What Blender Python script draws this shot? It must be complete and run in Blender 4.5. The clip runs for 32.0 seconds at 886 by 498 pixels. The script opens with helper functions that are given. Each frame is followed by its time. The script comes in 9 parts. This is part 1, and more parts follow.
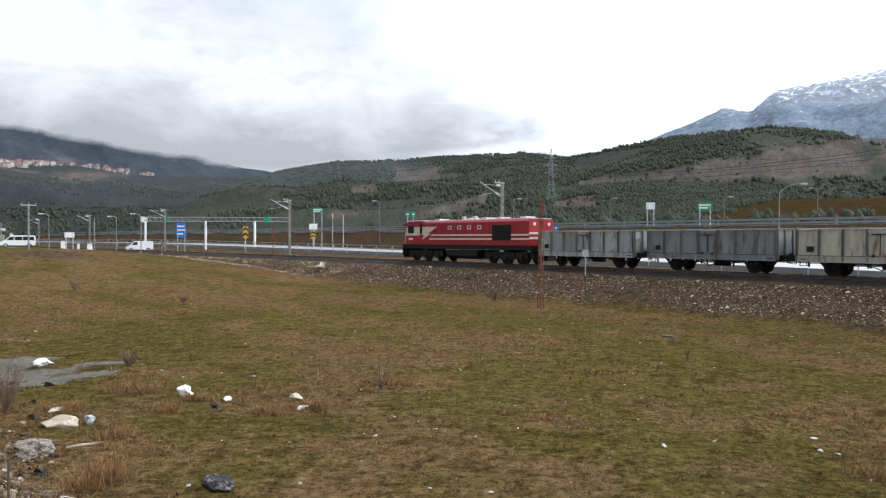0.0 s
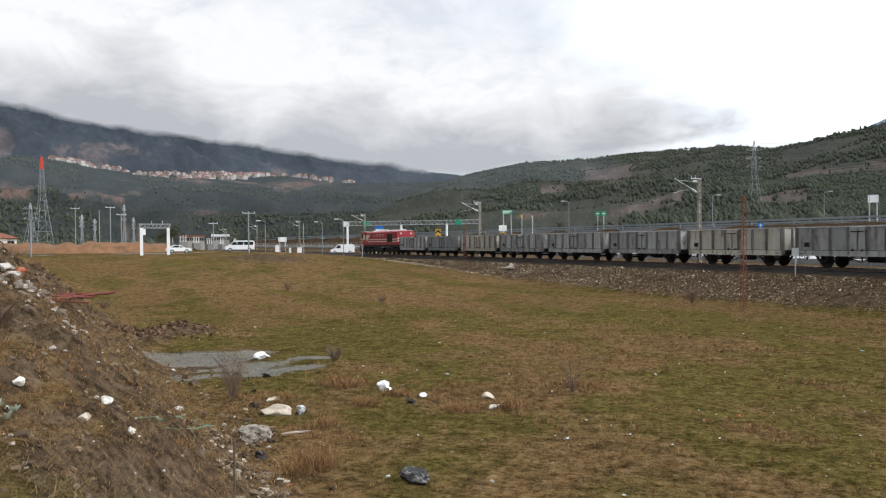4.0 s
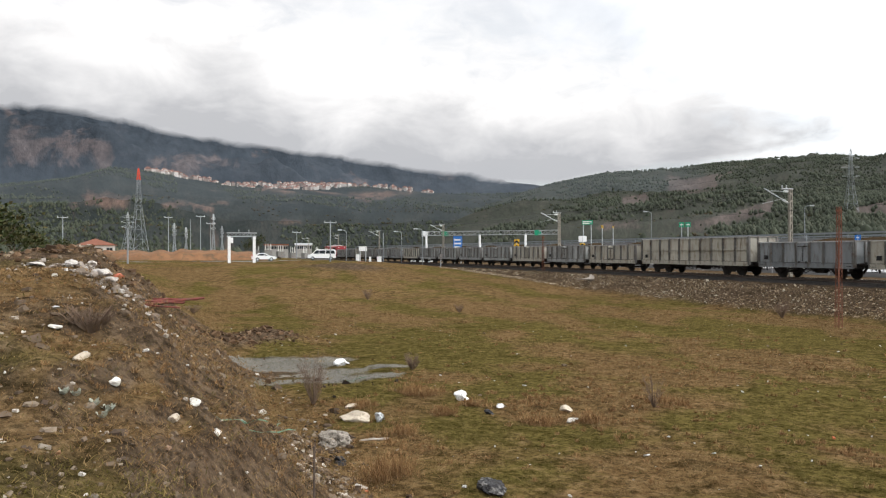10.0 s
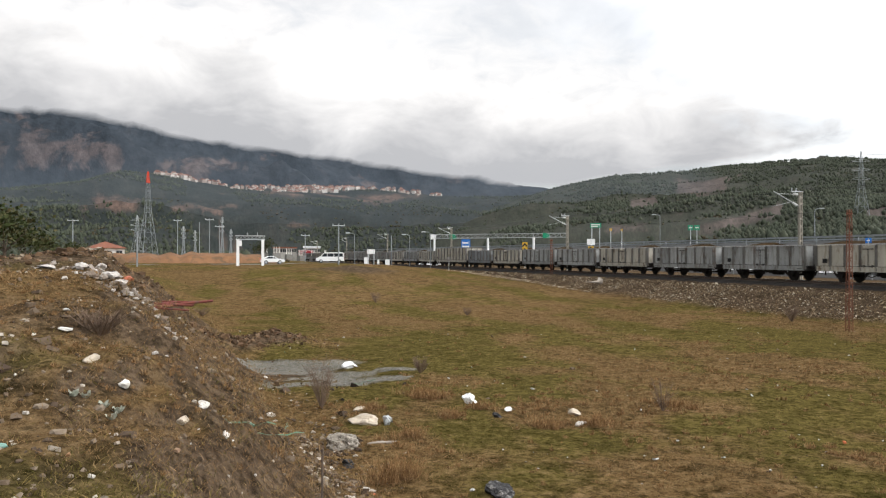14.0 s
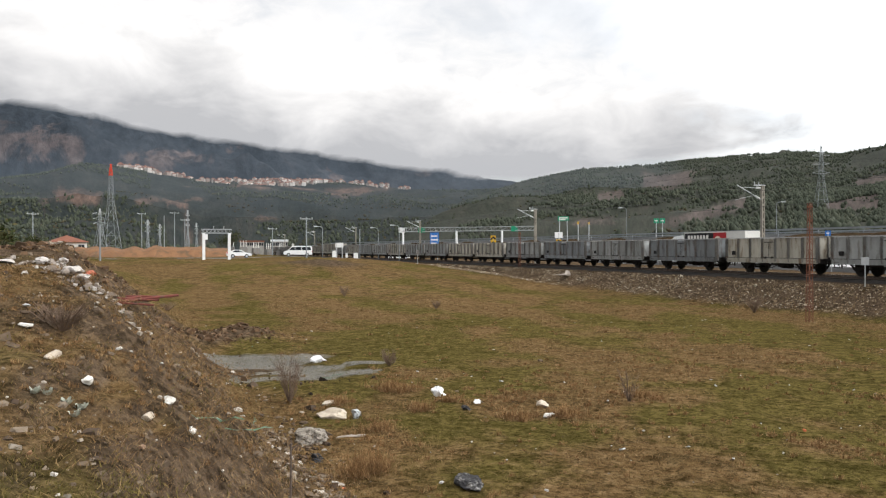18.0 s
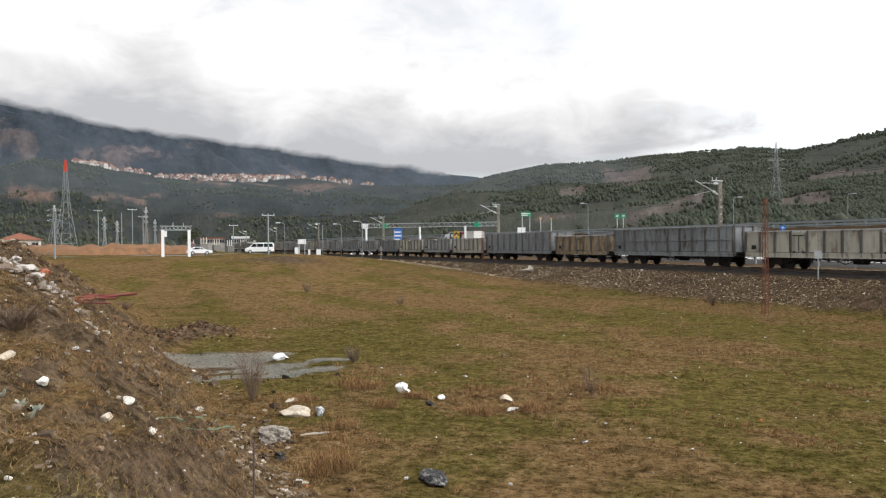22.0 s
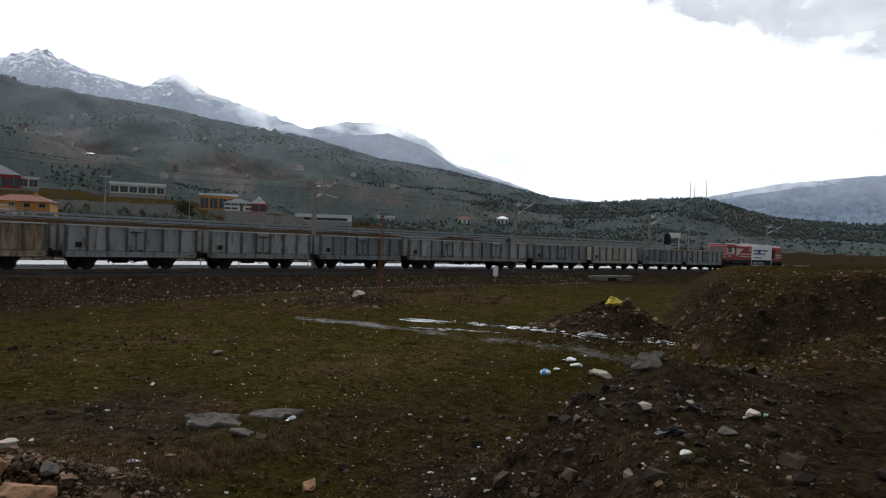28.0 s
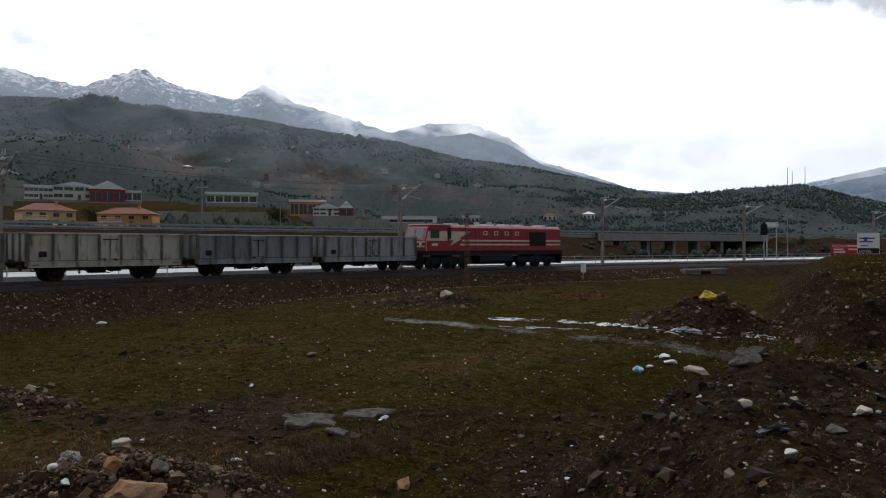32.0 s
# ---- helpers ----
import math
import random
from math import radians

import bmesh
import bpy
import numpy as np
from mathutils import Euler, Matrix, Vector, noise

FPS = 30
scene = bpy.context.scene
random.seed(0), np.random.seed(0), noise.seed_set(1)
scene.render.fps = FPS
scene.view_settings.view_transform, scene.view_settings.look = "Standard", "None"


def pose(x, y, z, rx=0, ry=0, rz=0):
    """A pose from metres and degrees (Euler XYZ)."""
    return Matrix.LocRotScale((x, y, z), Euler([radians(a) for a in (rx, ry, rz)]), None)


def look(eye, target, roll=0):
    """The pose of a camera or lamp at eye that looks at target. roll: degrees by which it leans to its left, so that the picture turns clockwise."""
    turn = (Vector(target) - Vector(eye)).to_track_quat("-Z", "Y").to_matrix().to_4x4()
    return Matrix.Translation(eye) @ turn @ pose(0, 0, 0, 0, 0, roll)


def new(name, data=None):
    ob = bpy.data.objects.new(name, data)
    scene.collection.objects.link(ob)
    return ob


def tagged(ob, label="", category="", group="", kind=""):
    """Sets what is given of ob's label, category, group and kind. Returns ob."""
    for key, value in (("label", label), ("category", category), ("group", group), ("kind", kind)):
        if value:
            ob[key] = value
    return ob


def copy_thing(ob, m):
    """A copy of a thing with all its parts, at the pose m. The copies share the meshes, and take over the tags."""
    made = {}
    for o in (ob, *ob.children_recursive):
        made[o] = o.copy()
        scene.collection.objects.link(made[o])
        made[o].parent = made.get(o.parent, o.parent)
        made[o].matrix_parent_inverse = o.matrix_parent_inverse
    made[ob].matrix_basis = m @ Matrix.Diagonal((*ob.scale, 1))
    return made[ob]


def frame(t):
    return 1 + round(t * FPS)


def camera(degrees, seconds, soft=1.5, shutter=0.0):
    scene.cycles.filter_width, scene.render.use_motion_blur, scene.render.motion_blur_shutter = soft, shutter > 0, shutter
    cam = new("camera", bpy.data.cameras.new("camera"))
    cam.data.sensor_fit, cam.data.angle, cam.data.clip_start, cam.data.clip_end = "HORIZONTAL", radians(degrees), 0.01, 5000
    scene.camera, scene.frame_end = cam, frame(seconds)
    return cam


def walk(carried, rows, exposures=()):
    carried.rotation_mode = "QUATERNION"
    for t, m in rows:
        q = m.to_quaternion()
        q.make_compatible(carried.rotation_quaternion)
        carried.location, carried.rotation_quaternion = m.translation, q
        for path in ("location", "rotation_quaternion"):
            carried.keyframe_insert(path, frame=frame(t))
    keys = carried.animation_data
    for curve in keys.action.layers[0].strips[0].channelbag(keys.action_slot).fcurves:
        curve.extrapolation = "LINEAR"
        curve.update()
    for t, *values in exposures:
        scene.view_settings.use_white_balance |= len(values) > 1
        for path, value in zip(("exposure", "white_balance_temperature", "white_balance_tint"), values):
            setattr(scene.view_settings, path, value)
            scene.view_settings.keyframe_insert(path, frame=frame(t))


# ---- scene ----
EYE = 4.1
cam = camera(61.31, 32.0, soft=1.2, shutter=0.15)
PATH = [
    (0.0, pose(0, 0, EYE, 89.34, -0.22, -0.00)),
    (0.5, pose(0, 0, EYE, 89.57, -0.35, 4.30)),
    (1.0, pose(0, 0, EYE, 89.44, -0.16, 8.43)),
    (1.5, pose(0, 0, EYE, 89.32, -0.14, 9.81)),
    (2.0, pose(0, 0, EYE, 89.42, -0.19, 10.28)),
    (2.5, pose(0, 0, EYE, 89.61, -0.10, 10.43)),
    (3.0, pose(0, 0, EYE, 89.76, 0.03, 11.93)),
    (3.5, pose(0, 0, EYE, 89.64, 0.35, 13.69)),
    (5.5, pose(0, 0, EYE, 88.98, 0.64, 15.25)),
    (6.0, pose(0, 0, EYE, 88.94, 0.50, 16.45)),
    (6.5, pose(0, 0, EYE, 89.16, 0.63, 17.32)),
    (7.0, pose(0, 0, EYE, 89.24, 0.69, 17.57)),
    (7.5, pose(0, 0, EYE, 89.29, 0.99, 18.53)),
    (8.0, pose(0, 0, EYE, 89.21, 0.97, 18.93)),
    (8.5, pose(0, 0, EYE, 89.34, 0.85, 19.43)),
    (9.0, pose(0, 0, EYE, 89.55, 0.35, 19.90)),
    (9.5, pose(0, 0, EYE, 89.92, 0.11, 20.46)),
    (10.0, pose(0, 0, EYE, 90.25, 0.04, 20.43)),
    (10.5, pose(0, 0, EYE, 90.29, 0.07, 20.09)),
    (11.0, pose(0, 0, EYE, 90.36, 0.03, 20.28)),
    (11.5, pose(0, 0, EYE, 90.36, 0.23, 20.35)),
    (12.0, pose(0, 0, EYE, 90.19, 0.24, 20.41)),
    (12.5, pose(0, 0, EYE, 90.22, 0.06, 20.54)),
    (13.0, pose(0, 0, EYE, 90.32, 0.11, 20.77)),
    (13.5, pose(0, 0, EYE, 90.50, -0.03, 21.10)),
    (15.5, pose(0, 0, EYE, 90.34, 0.21, 20.55)),
    (16.0, pose(0, 0, EYE, 90.31, 0.15, 20.19)),
    (16.5, pose(0, 0, EYE, 90.17, 0.39, 19.73)),
    (17.0, pose(0, 0, EYE, 90.16, -0.03, 19.33)),
    (17.5, pose(0, 0, EYE, 89.98, -0.02, 18.83)),
    (18.0, pose(0, 0, EYE, 89.96, 0.15, 18.65)),
    (18.5, pose(0, 0, EYE, 89.84, 0.58, 19.12)),
    (19.0, pose(0, 0, EYE, 89.55, 0.23, 19.35)),
    (19.5, pose(0, 0, EYE, 89.43, 0.20, 19.07)),
    (20.0, pose(0, 0, EYE, 89.32, -0.23, 18.09)),
    (20.5, pose(0, 0, EYE, 89.41, 0.28, 17.35)),
    (21.0, pose(0, 0, EYE, 89.43, 0.48, 16.59)),
    (21.5, pose(0, 0, EYE, 89.39, 0.32, 15.90)),
    (22.0, pose(0, 0, EYE, 89.63, 0.44, 15.85)),
    (22.5, pose(0, 0, EYE, 89.78, 0.72, 16.96)),
    (23.0, pose(0, 0, EYE, 89.81, 0.65, 16.54)),
    (23.5, pose(0, 0, EYE, 89.97, 0.90, 15.71)),
    (24.0, pose(0, 0, EYE, 90.04, 1.48, 4.10)),
    (24.2, pose(0, 0, EYE, 90.39, 1.21, -9.36)),
    (24.5, pose(0, 0, EYE, 90.65, 0.72, -31.82)),
    (24.8, pose(0, 0, EYE, 90.68, 0.10, -50.43)),
    (25.2, pose(0, 0, EYE, 90.72, -0.06, -67.19)),
    (25.5, pose(0, 0, EYE, 90.49, -0.35, -76.56)),
    (26.0, pose(0, 0, EYE, 89.51, -1.52, -91.18)),
    (26.5, pose(0, 0, EYE, 88.80, -1.31, -100.74)),
    (28.5, pose(0, 0, EYE, 89.97, -1.74, -107.12)),
    (29.0, pose(0, 0, EYE, 90.37, -1.26, -106.30)),
    (29.5, pose(0, 0, EYE, 90.40, -0.34, -106.04)),
    (30.0, pose(0, 0, EYE, 90.13, 0.06, -106.66)),
    (30.5, pose(0, 0, EYE, 90.03, 0.12, -105.72)),
    (31.0, pose(0, 0, EYE, 89.94, 0.06, -104.64)),
    (31.5, pose(0, 0, EYE, 89.82, 0.43, -102.14)),
    (32.0, pose(0, 0, EYE, 89.78, 0.06, -100.46)),
]
EXPOSURES = [(0, -0.78, 6150, 10), (1.2, -0.85, 6250, 10), (3.5, -0.84, 6350, 10), (8, -0.72, 6550, 10), (17, -0.75, 6650, 10), (23.5, -0.7, 6600, 10), (24.5, -0.85, 6500, 10), (25.0, -0.38, 6480, 10), (25.5, -0.32, 6450, 10), (26.0, -0.26, 6400, 10), (26.5, -0.36, 6380, 10), (28.5, -2.0, 6130, 10), (30, -2.13, 6130, 10), (32, -1.95, 6150, 10)]
walk(cam, PATH, EXPOSURES)

# ---- world and sun: a bright overcast sky ----
world = bpy.data.worlds.new("overcast")
scene.world = world
world.use_nodes = True
wt = world.node_tree
wt.nodes.clear()
w_out = wt.nodes.new("ShaderNodeOutputWorld")
w_sky = wt.nodes.new("ShaderNodeTexSky")
w_sky.sky_type = "NISHITA"
w_sky.sun_disc = False
w_sky.sun_elevation, w_sky.sun_rotation = radians(36), radians(82)
w_b1 = wt.nodes.new("ShaderNodeBackground")
w_b1.inputs[1].default_value = 0.06
wt.links.new(w_sky.outputs[0], w_b1.inputs[0])
w_tc = wt.nodes.new("ShaderNodeTexCoord")
# a sheet of cloud overhead, drawn together towards the horizon
w_sep = wt.nodes.new("ShaderNodeSeparateXYZ")
wt.links.new(w_tc.outputs["Generated"], w_sep.inputs[0])
w_up = wt.nodes.new("ShaderNodeMath")
w_up.operation = "MAXIMUM"
w_up.inputs[1].default_value = 0.0
wt.links.new(w_sep.outputs[2], w_up.inputs[0])
w_den = wt.nodes.new("ShaderNodeMath")
w_den.operation = "ADD"
w_den.inputs[1].default_value = 0.16
wt.links.new(w_up.outputs[0], w_den.inputs[0])
w_comb = wt.nodes.new("ShaderNodeCombineXYZ")
for k in (0, 1):
    w_div = wt.nodes.new("ShaderNodeMath")
    w_div.operation = "DIVIDE"
    wt.links.new(w_sep.outputs[k], w_div.inputs[0])
    wt.links.new(w_den.outputs[0], w_div.inputs[1])
    wt.links.new(w_div.outputs[0], w_comb.inputs[k])
w_n1 = wt.nodes.new("ShaderNodeTexNoise")
w_n1.inputs["Scale"].default_value, w_n1.inputs["Detail"].default_value = 1.35, 7.0
w_n1.inputs["Roughness"].default_value, w_n1.inputs["Distortion"].default_value = 0.52, 0.35
wt.links.new(w_comb.outputs[0], w_n1.inputs[0])
w_ramp = wt.nodes.new("ShaderNodeValToRGB")
w_ramp.color_ramp.elements[0].position, w_ramp.color_ramp.elements[1].position = 0.33, 0.62
w_ramp.color_ramp.elements[0].color = (0.66, 0.68, 0.71, 1)
w_ramp.color_ramp.elements[1].color = (1.16, 1.16, 1.16, 1)
wt.links.new(w_n1.outputs[0], w_ramp.inputs[0])
# thicker cloud low down
w_low = wt.nodes.new("ShaderNodeMapRange")
w_low.inputs[1].default_value, w_low.inputs[2].default_value = 0.03, 0.28
w_low.inputs[3].default_value, w_low.inputs[4].default_value = 0.62, 1.0
wt.links.new(w_sep.outputs[2], w_low.inputs[0])
# the cloud is thinner, and brighter, around the hidden sun
w_dot = wt.nodes.new("ShaderNodeVectorMath")
w_dot.operation = "DOT_PRODUCT"
w_dot.inputs[1].default_value = Vector((0.84, 0.12, 0.46)).normalized()
wt.links.new(w_tc.outputs["Generated"], w_dot.inputs[0])
w_mr = wt.nodes.new("ShaderNodeMapRange")
w_mr.interpolation_type = "SMOOTHSTEP"
w_mr.inputs[1].default_value, w_mr.inputs[2].default_value = 0.0, 0.92
w_mr.inputs[3].default_value, w_mr.inputs[4].default_value = 1.26, 6.0
wt.links.new(w_dot.outputs["Value"], w_mr.inputs[0])
w_b2 = wt.nodes.new("ShaderNodeBackground")
# its folds are lost where it is thin
w_thin = wt.nodes.new("ShaderNodeMapRange")
w_thin.inputs[1].default_value, w_thin.inputs[2].default_value = 0.25, 0.8
w_thin.inputs[3].default_value, w_thin.inputs[4].default_value = 0.0, 0.8
wt.links.new(w_dot.outputs["Value"], w_thin.inputs[0])
w_mix = wt.nodes.new("ShaderNodeMix")
w_mix.data_type = "RGBA"
wt.links.new(w_thin.outputs[0], w_mix.inputs[0])
wt.links.new(w_ramp.outputs[0], w_mix.inputs[6])
w_mix.inputs[7].default_value = (1.06, 1.06, 1.06, 1)
wt.links.new(w_mix.outputs[2], w_b2.inputs[0])
w_str = wt.nodes.new("ShaderNodeMath")
w_str.operation = "MULTIPLY"
wt.links.new(w_mr.outputs[0], w_str.inputs[0])
wt.links.new(w_low.outputs[0], w_str.inputs[1])
wt.links.new(w_str.outputs[0], w_b2.inputs[1])
w_add = wt.nodes.new("ShaderNodeAddShader")
wt.links.new(w_b1.outputs[0], w_add.inputs[0])
wt.links.new(w_b2.outputs[0], w_add.inputs[1])
wt.links.new(w_add.outputs[0], w_out.inputs[0])

sun_data = bpy.data.lights.new("sun", "SUN")
sun_data.energy, sun_data.angle, sun_data.color = 0.6, radians(25), (1.0, 0.97, 0.92)
sun = new("sun", sun_data)
sun.matrix_world = look((84, 12, 60), (0, 0, 0))


# ---- materials ----
def noise_node(nt, co, scale, detail=5.0, rough=0.6, dist=0.0):
    n = nt.nodes.new("ShaderNodeTexNoise")
    n.inputs["Scale"].default_value, n.inputs["Detail"].default_value = scale, detail
    n.inputs["Roughness"].default_value, n.inputs["Distortion"].default_value = rough, dist
    nt.links.new(co, n.inputs["Vector"])
    return n.outputs[0]


def ramp_node(nt, fac, stops):
    r = nt.nodes.new("ShaderNodeValToRGB")
    el = r.color_ramp.elements
    while len(el) < len(stops):
        el.new(0.5)
    for e, (p, c) in zip(el, stops):
        e.position, e.color = p, (*c, 1) if len(c) == 3 else c
    nt.links.new(fac, r.inputs[0])
    return r.outputs[0]


def mix_node(nt, fac, a, b, mode="MIX"):
    m = nt.nodes.new("ShaderNodeMix")
    m.data_type, m.blend_type = "RGBA", mode
    for sock, v in ((m.inputs[0], fac), (m.inputs[6], a), (m.inputs[7], b)):
        if isinstance(v, (int, float)):
            sock.default_value = v
        elif isinstance(v, tuple):
            sock.default_value = (*v, 1)
        else:
            nt.links.new(v, sock)
    return m.outputs[2]


def material(name, base, rough=0.7, metal=0.0, var=0.25, scale=6.0, fine=60.0, bump=0.15, rand=0.0, stain=None, stain_at=0.6, stain_scale=1.5,
             stretch=(1, 1, 1), spec=0.22):
    """A procedural surface: base colour varied at two scales, an optional stain, fine relief."""
    m = bpy.data.materials.new(name)
    m.use_nodes = True
    nt = m.node_tree
    b = nt.nodes["Principled BSDF"]
    tc = nt.nodes.new("ShaderNodeTexCoord")
    mp = nt.nodes.new("ShaderNodeMapping")
    mp.inputs["Scale"].default_value = stretch
    nt.links.new(tc.outputs["Object"], mp.inputs[0])
    co = mp.outputs[0]
    if rand:
        oi = nt.nodes.new("ShaderNodeObjectInfo")
        add = nt.nodes.new("ShaderNodeVectorMath")
        add.operation = "MULTIPLY_ADD"
        comb = nt.nodes.new("ShaderNodeCombineXYZ")
        for k in range(3):
            nt.links.new(oi.outputs["Random"], comb.inputs[k])
        nt.links.new(comb.outputs[0], add.inputs[0])
        add.inputs[1].default_value = (37, 71, 53)
        nt.links.new(co, add.inputs[2])
        co = add.outputs[0]
    n1 = noise_node(nt, co, scale)
    n2 = noise_node(nt, co, fine, 3.0)
    dark = tuple(c * (1 - var) for c in base)
    light = tuple(min(1, c * (1 + var)) for c in base)
    col = ramp_node(nt, n1, [(0.3, dark), (0.7, light)])
    col = mix_node(nt, 0.35, col, ramp_node(nt, n2, [(0.3, dark), (0.7, light)]))
    if stain:
        ns = noise_node(nt, co, stain_scale, 7.0, 0.65, 0.4)
        f = ramp_node(nt, ns, [(stain_at - 0.08, (0, 0, 0)), (stain_at + 0.1, (1, 1, 1))])
        col = mix_node(nt, f, col, stain)
    if rand:
        hsv = nt.nodes.new("ShaderNodeHueSaturation")
        mr = nt.nodes.new("ShaderNodeMapRange")
        mr.inputs[3].default_value, mr.inputs[4].default_value = 1 - rand, 1 + rand
        nt.links.new(oi.outputs["Random"], mr.inputs[0])
        nt.links.new(mr.outputs[0], hsv.inputs["Value"])
        nt.links.new(col, hsv.inputs["Color"])
        col = hsv.outputs[0]
    nt.links.new(col, b.inputs["Base Color"])
    b.inputs["Metallic"].default_value = metal
    b.inputs["Specular IOR Level"].default_value = spec
    rr = nt.nodes.new("ShaderNodeMapRange")
    rr.inputs[3].default_value, rr.inputs[4].default_value = max(0.02, rough - 0.1), min(1, rough + 0.1)
    nt.links.new(n1, rr.inputs[0])
    nt.links.new(rr.outputs[0], b.inputs["Roughness"])
    if bump:
        bp = nt.nodes.new("ShaderNodeBump")
        bp.inputs["Strength"].default_value, bp.inputs["Distance"].default_value = bump, 0.03
        nt.links.new(n2, bp.inputs["Height"])
        nt.links.new(bp.outputs[0], b.inputs["Normal"])
    return m


def island_material(name, stops, rough=0.85, bump=0.0):
    """For joined stuff: each piece takes its own shade."""
    m = bpy.data.materials.new(name)
    m.use_nodes = True
    nt = m.node_tree
    b = nt.nodes["Principled BSDF"]
    g = nt.nodes.new("ShaderNodeNewGeometry")
    col = ramp_node(nt, g.outputs["Random Per Island"], stops)
    tc = nt.nodes.new("ShaderNodeTexCoord")
    n = noise_node(nt, tc.outputs["Object"], 9.0, 4.0)
    col = mix_node(nt, 0.45, col, ramp_node(nt, n, [(0.3, (0.25, 0.25, 0.25)), (0.75, (1, 1, 1))]), "MULTIPLY")
    nt.links.new(col, b.inputs["Base Color"])
    b.inputs["Roughness"].default_value = rough
    b.inputs["Specular IOR Level"].default_value = 0.06
    return m


M = {}
M["wagon_grey"] = material("wagon_grey", (0.300, 0.310, 0.304), 0.55, 0.0, 0.28, 1.2, 30, 0.12, 0.22, (0.085, 0.062, 0.048), 0.60, 1.5, (1, 2.2, 0.45))
# wagon_grey at about half value: backlit shade of the tall wagons' sides
M["wagon_grey_backlit"] = material("wagon_grey_backlit", (0.165, 0.170, 0.165), 0.55, 0.0, 0.28, 1.2, 30, 0.12, 0.15, (0.075, 0.056, 0.045), 0.60, 1.5, (1, 2.2, 0.45))
M["wagon_blue"] = material("wagon_blue", (0.205, 0.220, 0.230), 0.5, 0.0, 0.28, 1.2, 30, 0.12, 0.2, (0.075, 0.056, 0.045), 0.60, 1.5, (1, 2.2, 0.45))
M["wagon_beige"] = material("wagon_beige", (0.405, 0.385, 0.328), 0.6, 0.0, 0.25, 1.2, 30, 0.12, 0.14, (0.15, 0.10, 0.058), 0.60, 1.5, (1, 2.2, 0.45))
M["wagon_tan"] = material("wagon_tan", (0.30, 0.24, 0.16), 0.6, 0.0, 0.25, 1.2, 30, 0.12, 0.1, (0.13, 0.078, 0.042), 0.52, 1.5, (1, 2.2, 0.45))
M["wagon_brown"] = material("wagon_brown", (0.15, 0.13, 0.12), 0.6, 0.0, 0.3, 1.2, 30, 0.12, 0.1, (0.26, 0.25, 0.24), 0.58, 1.0)
# wagon posts darker than their panels: shade on them put into the colour
M["rib"] = material("rib", (0.155, 0.151, 0.142), 0.55, 0.0, 0.25, 2, 40, 0.1, 0.2, (0.10, 0.06, 0.04), 0.6, 2.0)
# pale base colour carries the sky's sheen on the wet top edge
M["top_rail"] = material("top_rail", (0.34, 0.34, 0.33), 0.28, 0.0, 0.2, 2, 40, 0.1, 0.2, (0.15, 0.11, 0.09), 0.64, 2.0, spec=0.5)
M["under"] = material("under", (0.017, 0.015, 0.014), 0.7, 0.1, 0.4, 4, 40, 0.2, 0.2, (0.045, 0.026, 0.018), 0.64, 3.0)
M["wheel"] = material("wheel", (0.02, 0.017, 0.015), 0.65, 0.1, 0.35, 4, 40, 0.15)
M["steel"] = material("steel", (0.32, 0.31, 0.30), 0.35, 0.9, 0.2, 3, 40, 0.05, spec=0.5)
M["rail_side"] = material("rail_side", (0.10, 0.075, 0.06), 0.7, 0.2, 0.3, 3, 40, 0.15)
M["loco_red"] = material("loco_red", (0.275, 0.011, 0.018), 0.4, 0.0, 0.18, 1.0, 20, 0.05, 0, (0.24, 0.02, 0.025), 0.64, 0.8, spec=0.5)
M["loco_cream"] = material("loco_cream", (0.58, 0.52, 0.42), 0.45, 0.0, 0.12, 1.5, 30, 0.05, 0, (0.34, 0.26, 0.2), 0.66, 1.2, spec=0.5)
M["loco_roof"] = material("loco_roof", (0.50, 0.45, 0.44), 0.45, 0.0, 0.25, 1.0, 20, 0.05, 0, (0.2, 0.14, 0.13), 0.6, 1.0)
M["white_bar"] = material("white_bar", (0.68, 0.66, 0.62), 0.5, 0.0, 0.1, 4, 40, 0.03)
M["black"] = material("black", (0.012, 0.012, 0.013), 0.5, 0.0, 0.3, 5, 50, 0.1)
M["glass"] = material("glass", (0.02, 0.025, 0.03), 0.08, 0.0, 0.1, 5, 50, 0.0, spec=0.5)
M["concrete"] = material("concrete", (0.27, 0.262, 0.24), 0.8, 0.0, 0.2, 1.5, 40, 0.15, 0.08, (0.2, 0.19, 0.17), 0.6, 0.8)
M["galv"] = material("galv", (0.40, 0.42, 0.43), 0.5, 0.5, 0.15, 3, 40, 0.05, 0.1, spec=0.5)
M["wire"] = material("wire", (0.05, 0.05, 0.05), 0.6, 0.3, 0.1, 3, 40, 0)
M["rust"] = material("rust", (0.17, 0.068, 0.042), 0.85, 0.1, 0.35, 6, 60, 0.3, 0, (0.35, 0.27, 0.22), 0.66, 5.0)
M["white_paint"] = material("white_paint", (0.72, 0.73, 0.73), 0.45, 0.0, 0.06, 2, 30, 0.03, spec=0.5)
M["sign_green"] = material("sign_green", (0.015, 0.24, 0.13), 0.4, 0.0, 0.06, 2, 30, 0.0)
M["sign_blue"] = material("sign_blue", (0.02, 0.13, 0.42), 0.4, 0.0, 0.06, 2, 30, 0.0)
M["sign_red"] = material("sign_red", (0.45, 0.02, 0.03), 0.45, 0.0, 0.06, 2, 30, 0.0)
M["yellow"] = material("yellow", (0.55, 0.33, 0.03), 0.5, 0.0, 0.08, 2, 30, 0.0)
M["orange_red"] = material("orange_red", (0.55, 0.06, 0.03), 0.5, 0.0, 0.1, 2, 30, 0.0)
M["roof_tile"] = material("roof_tile", (0.19, 0.074, 0.045), 0.8, 0.0, 0.3, 3, 20, 0.3, 0.1)
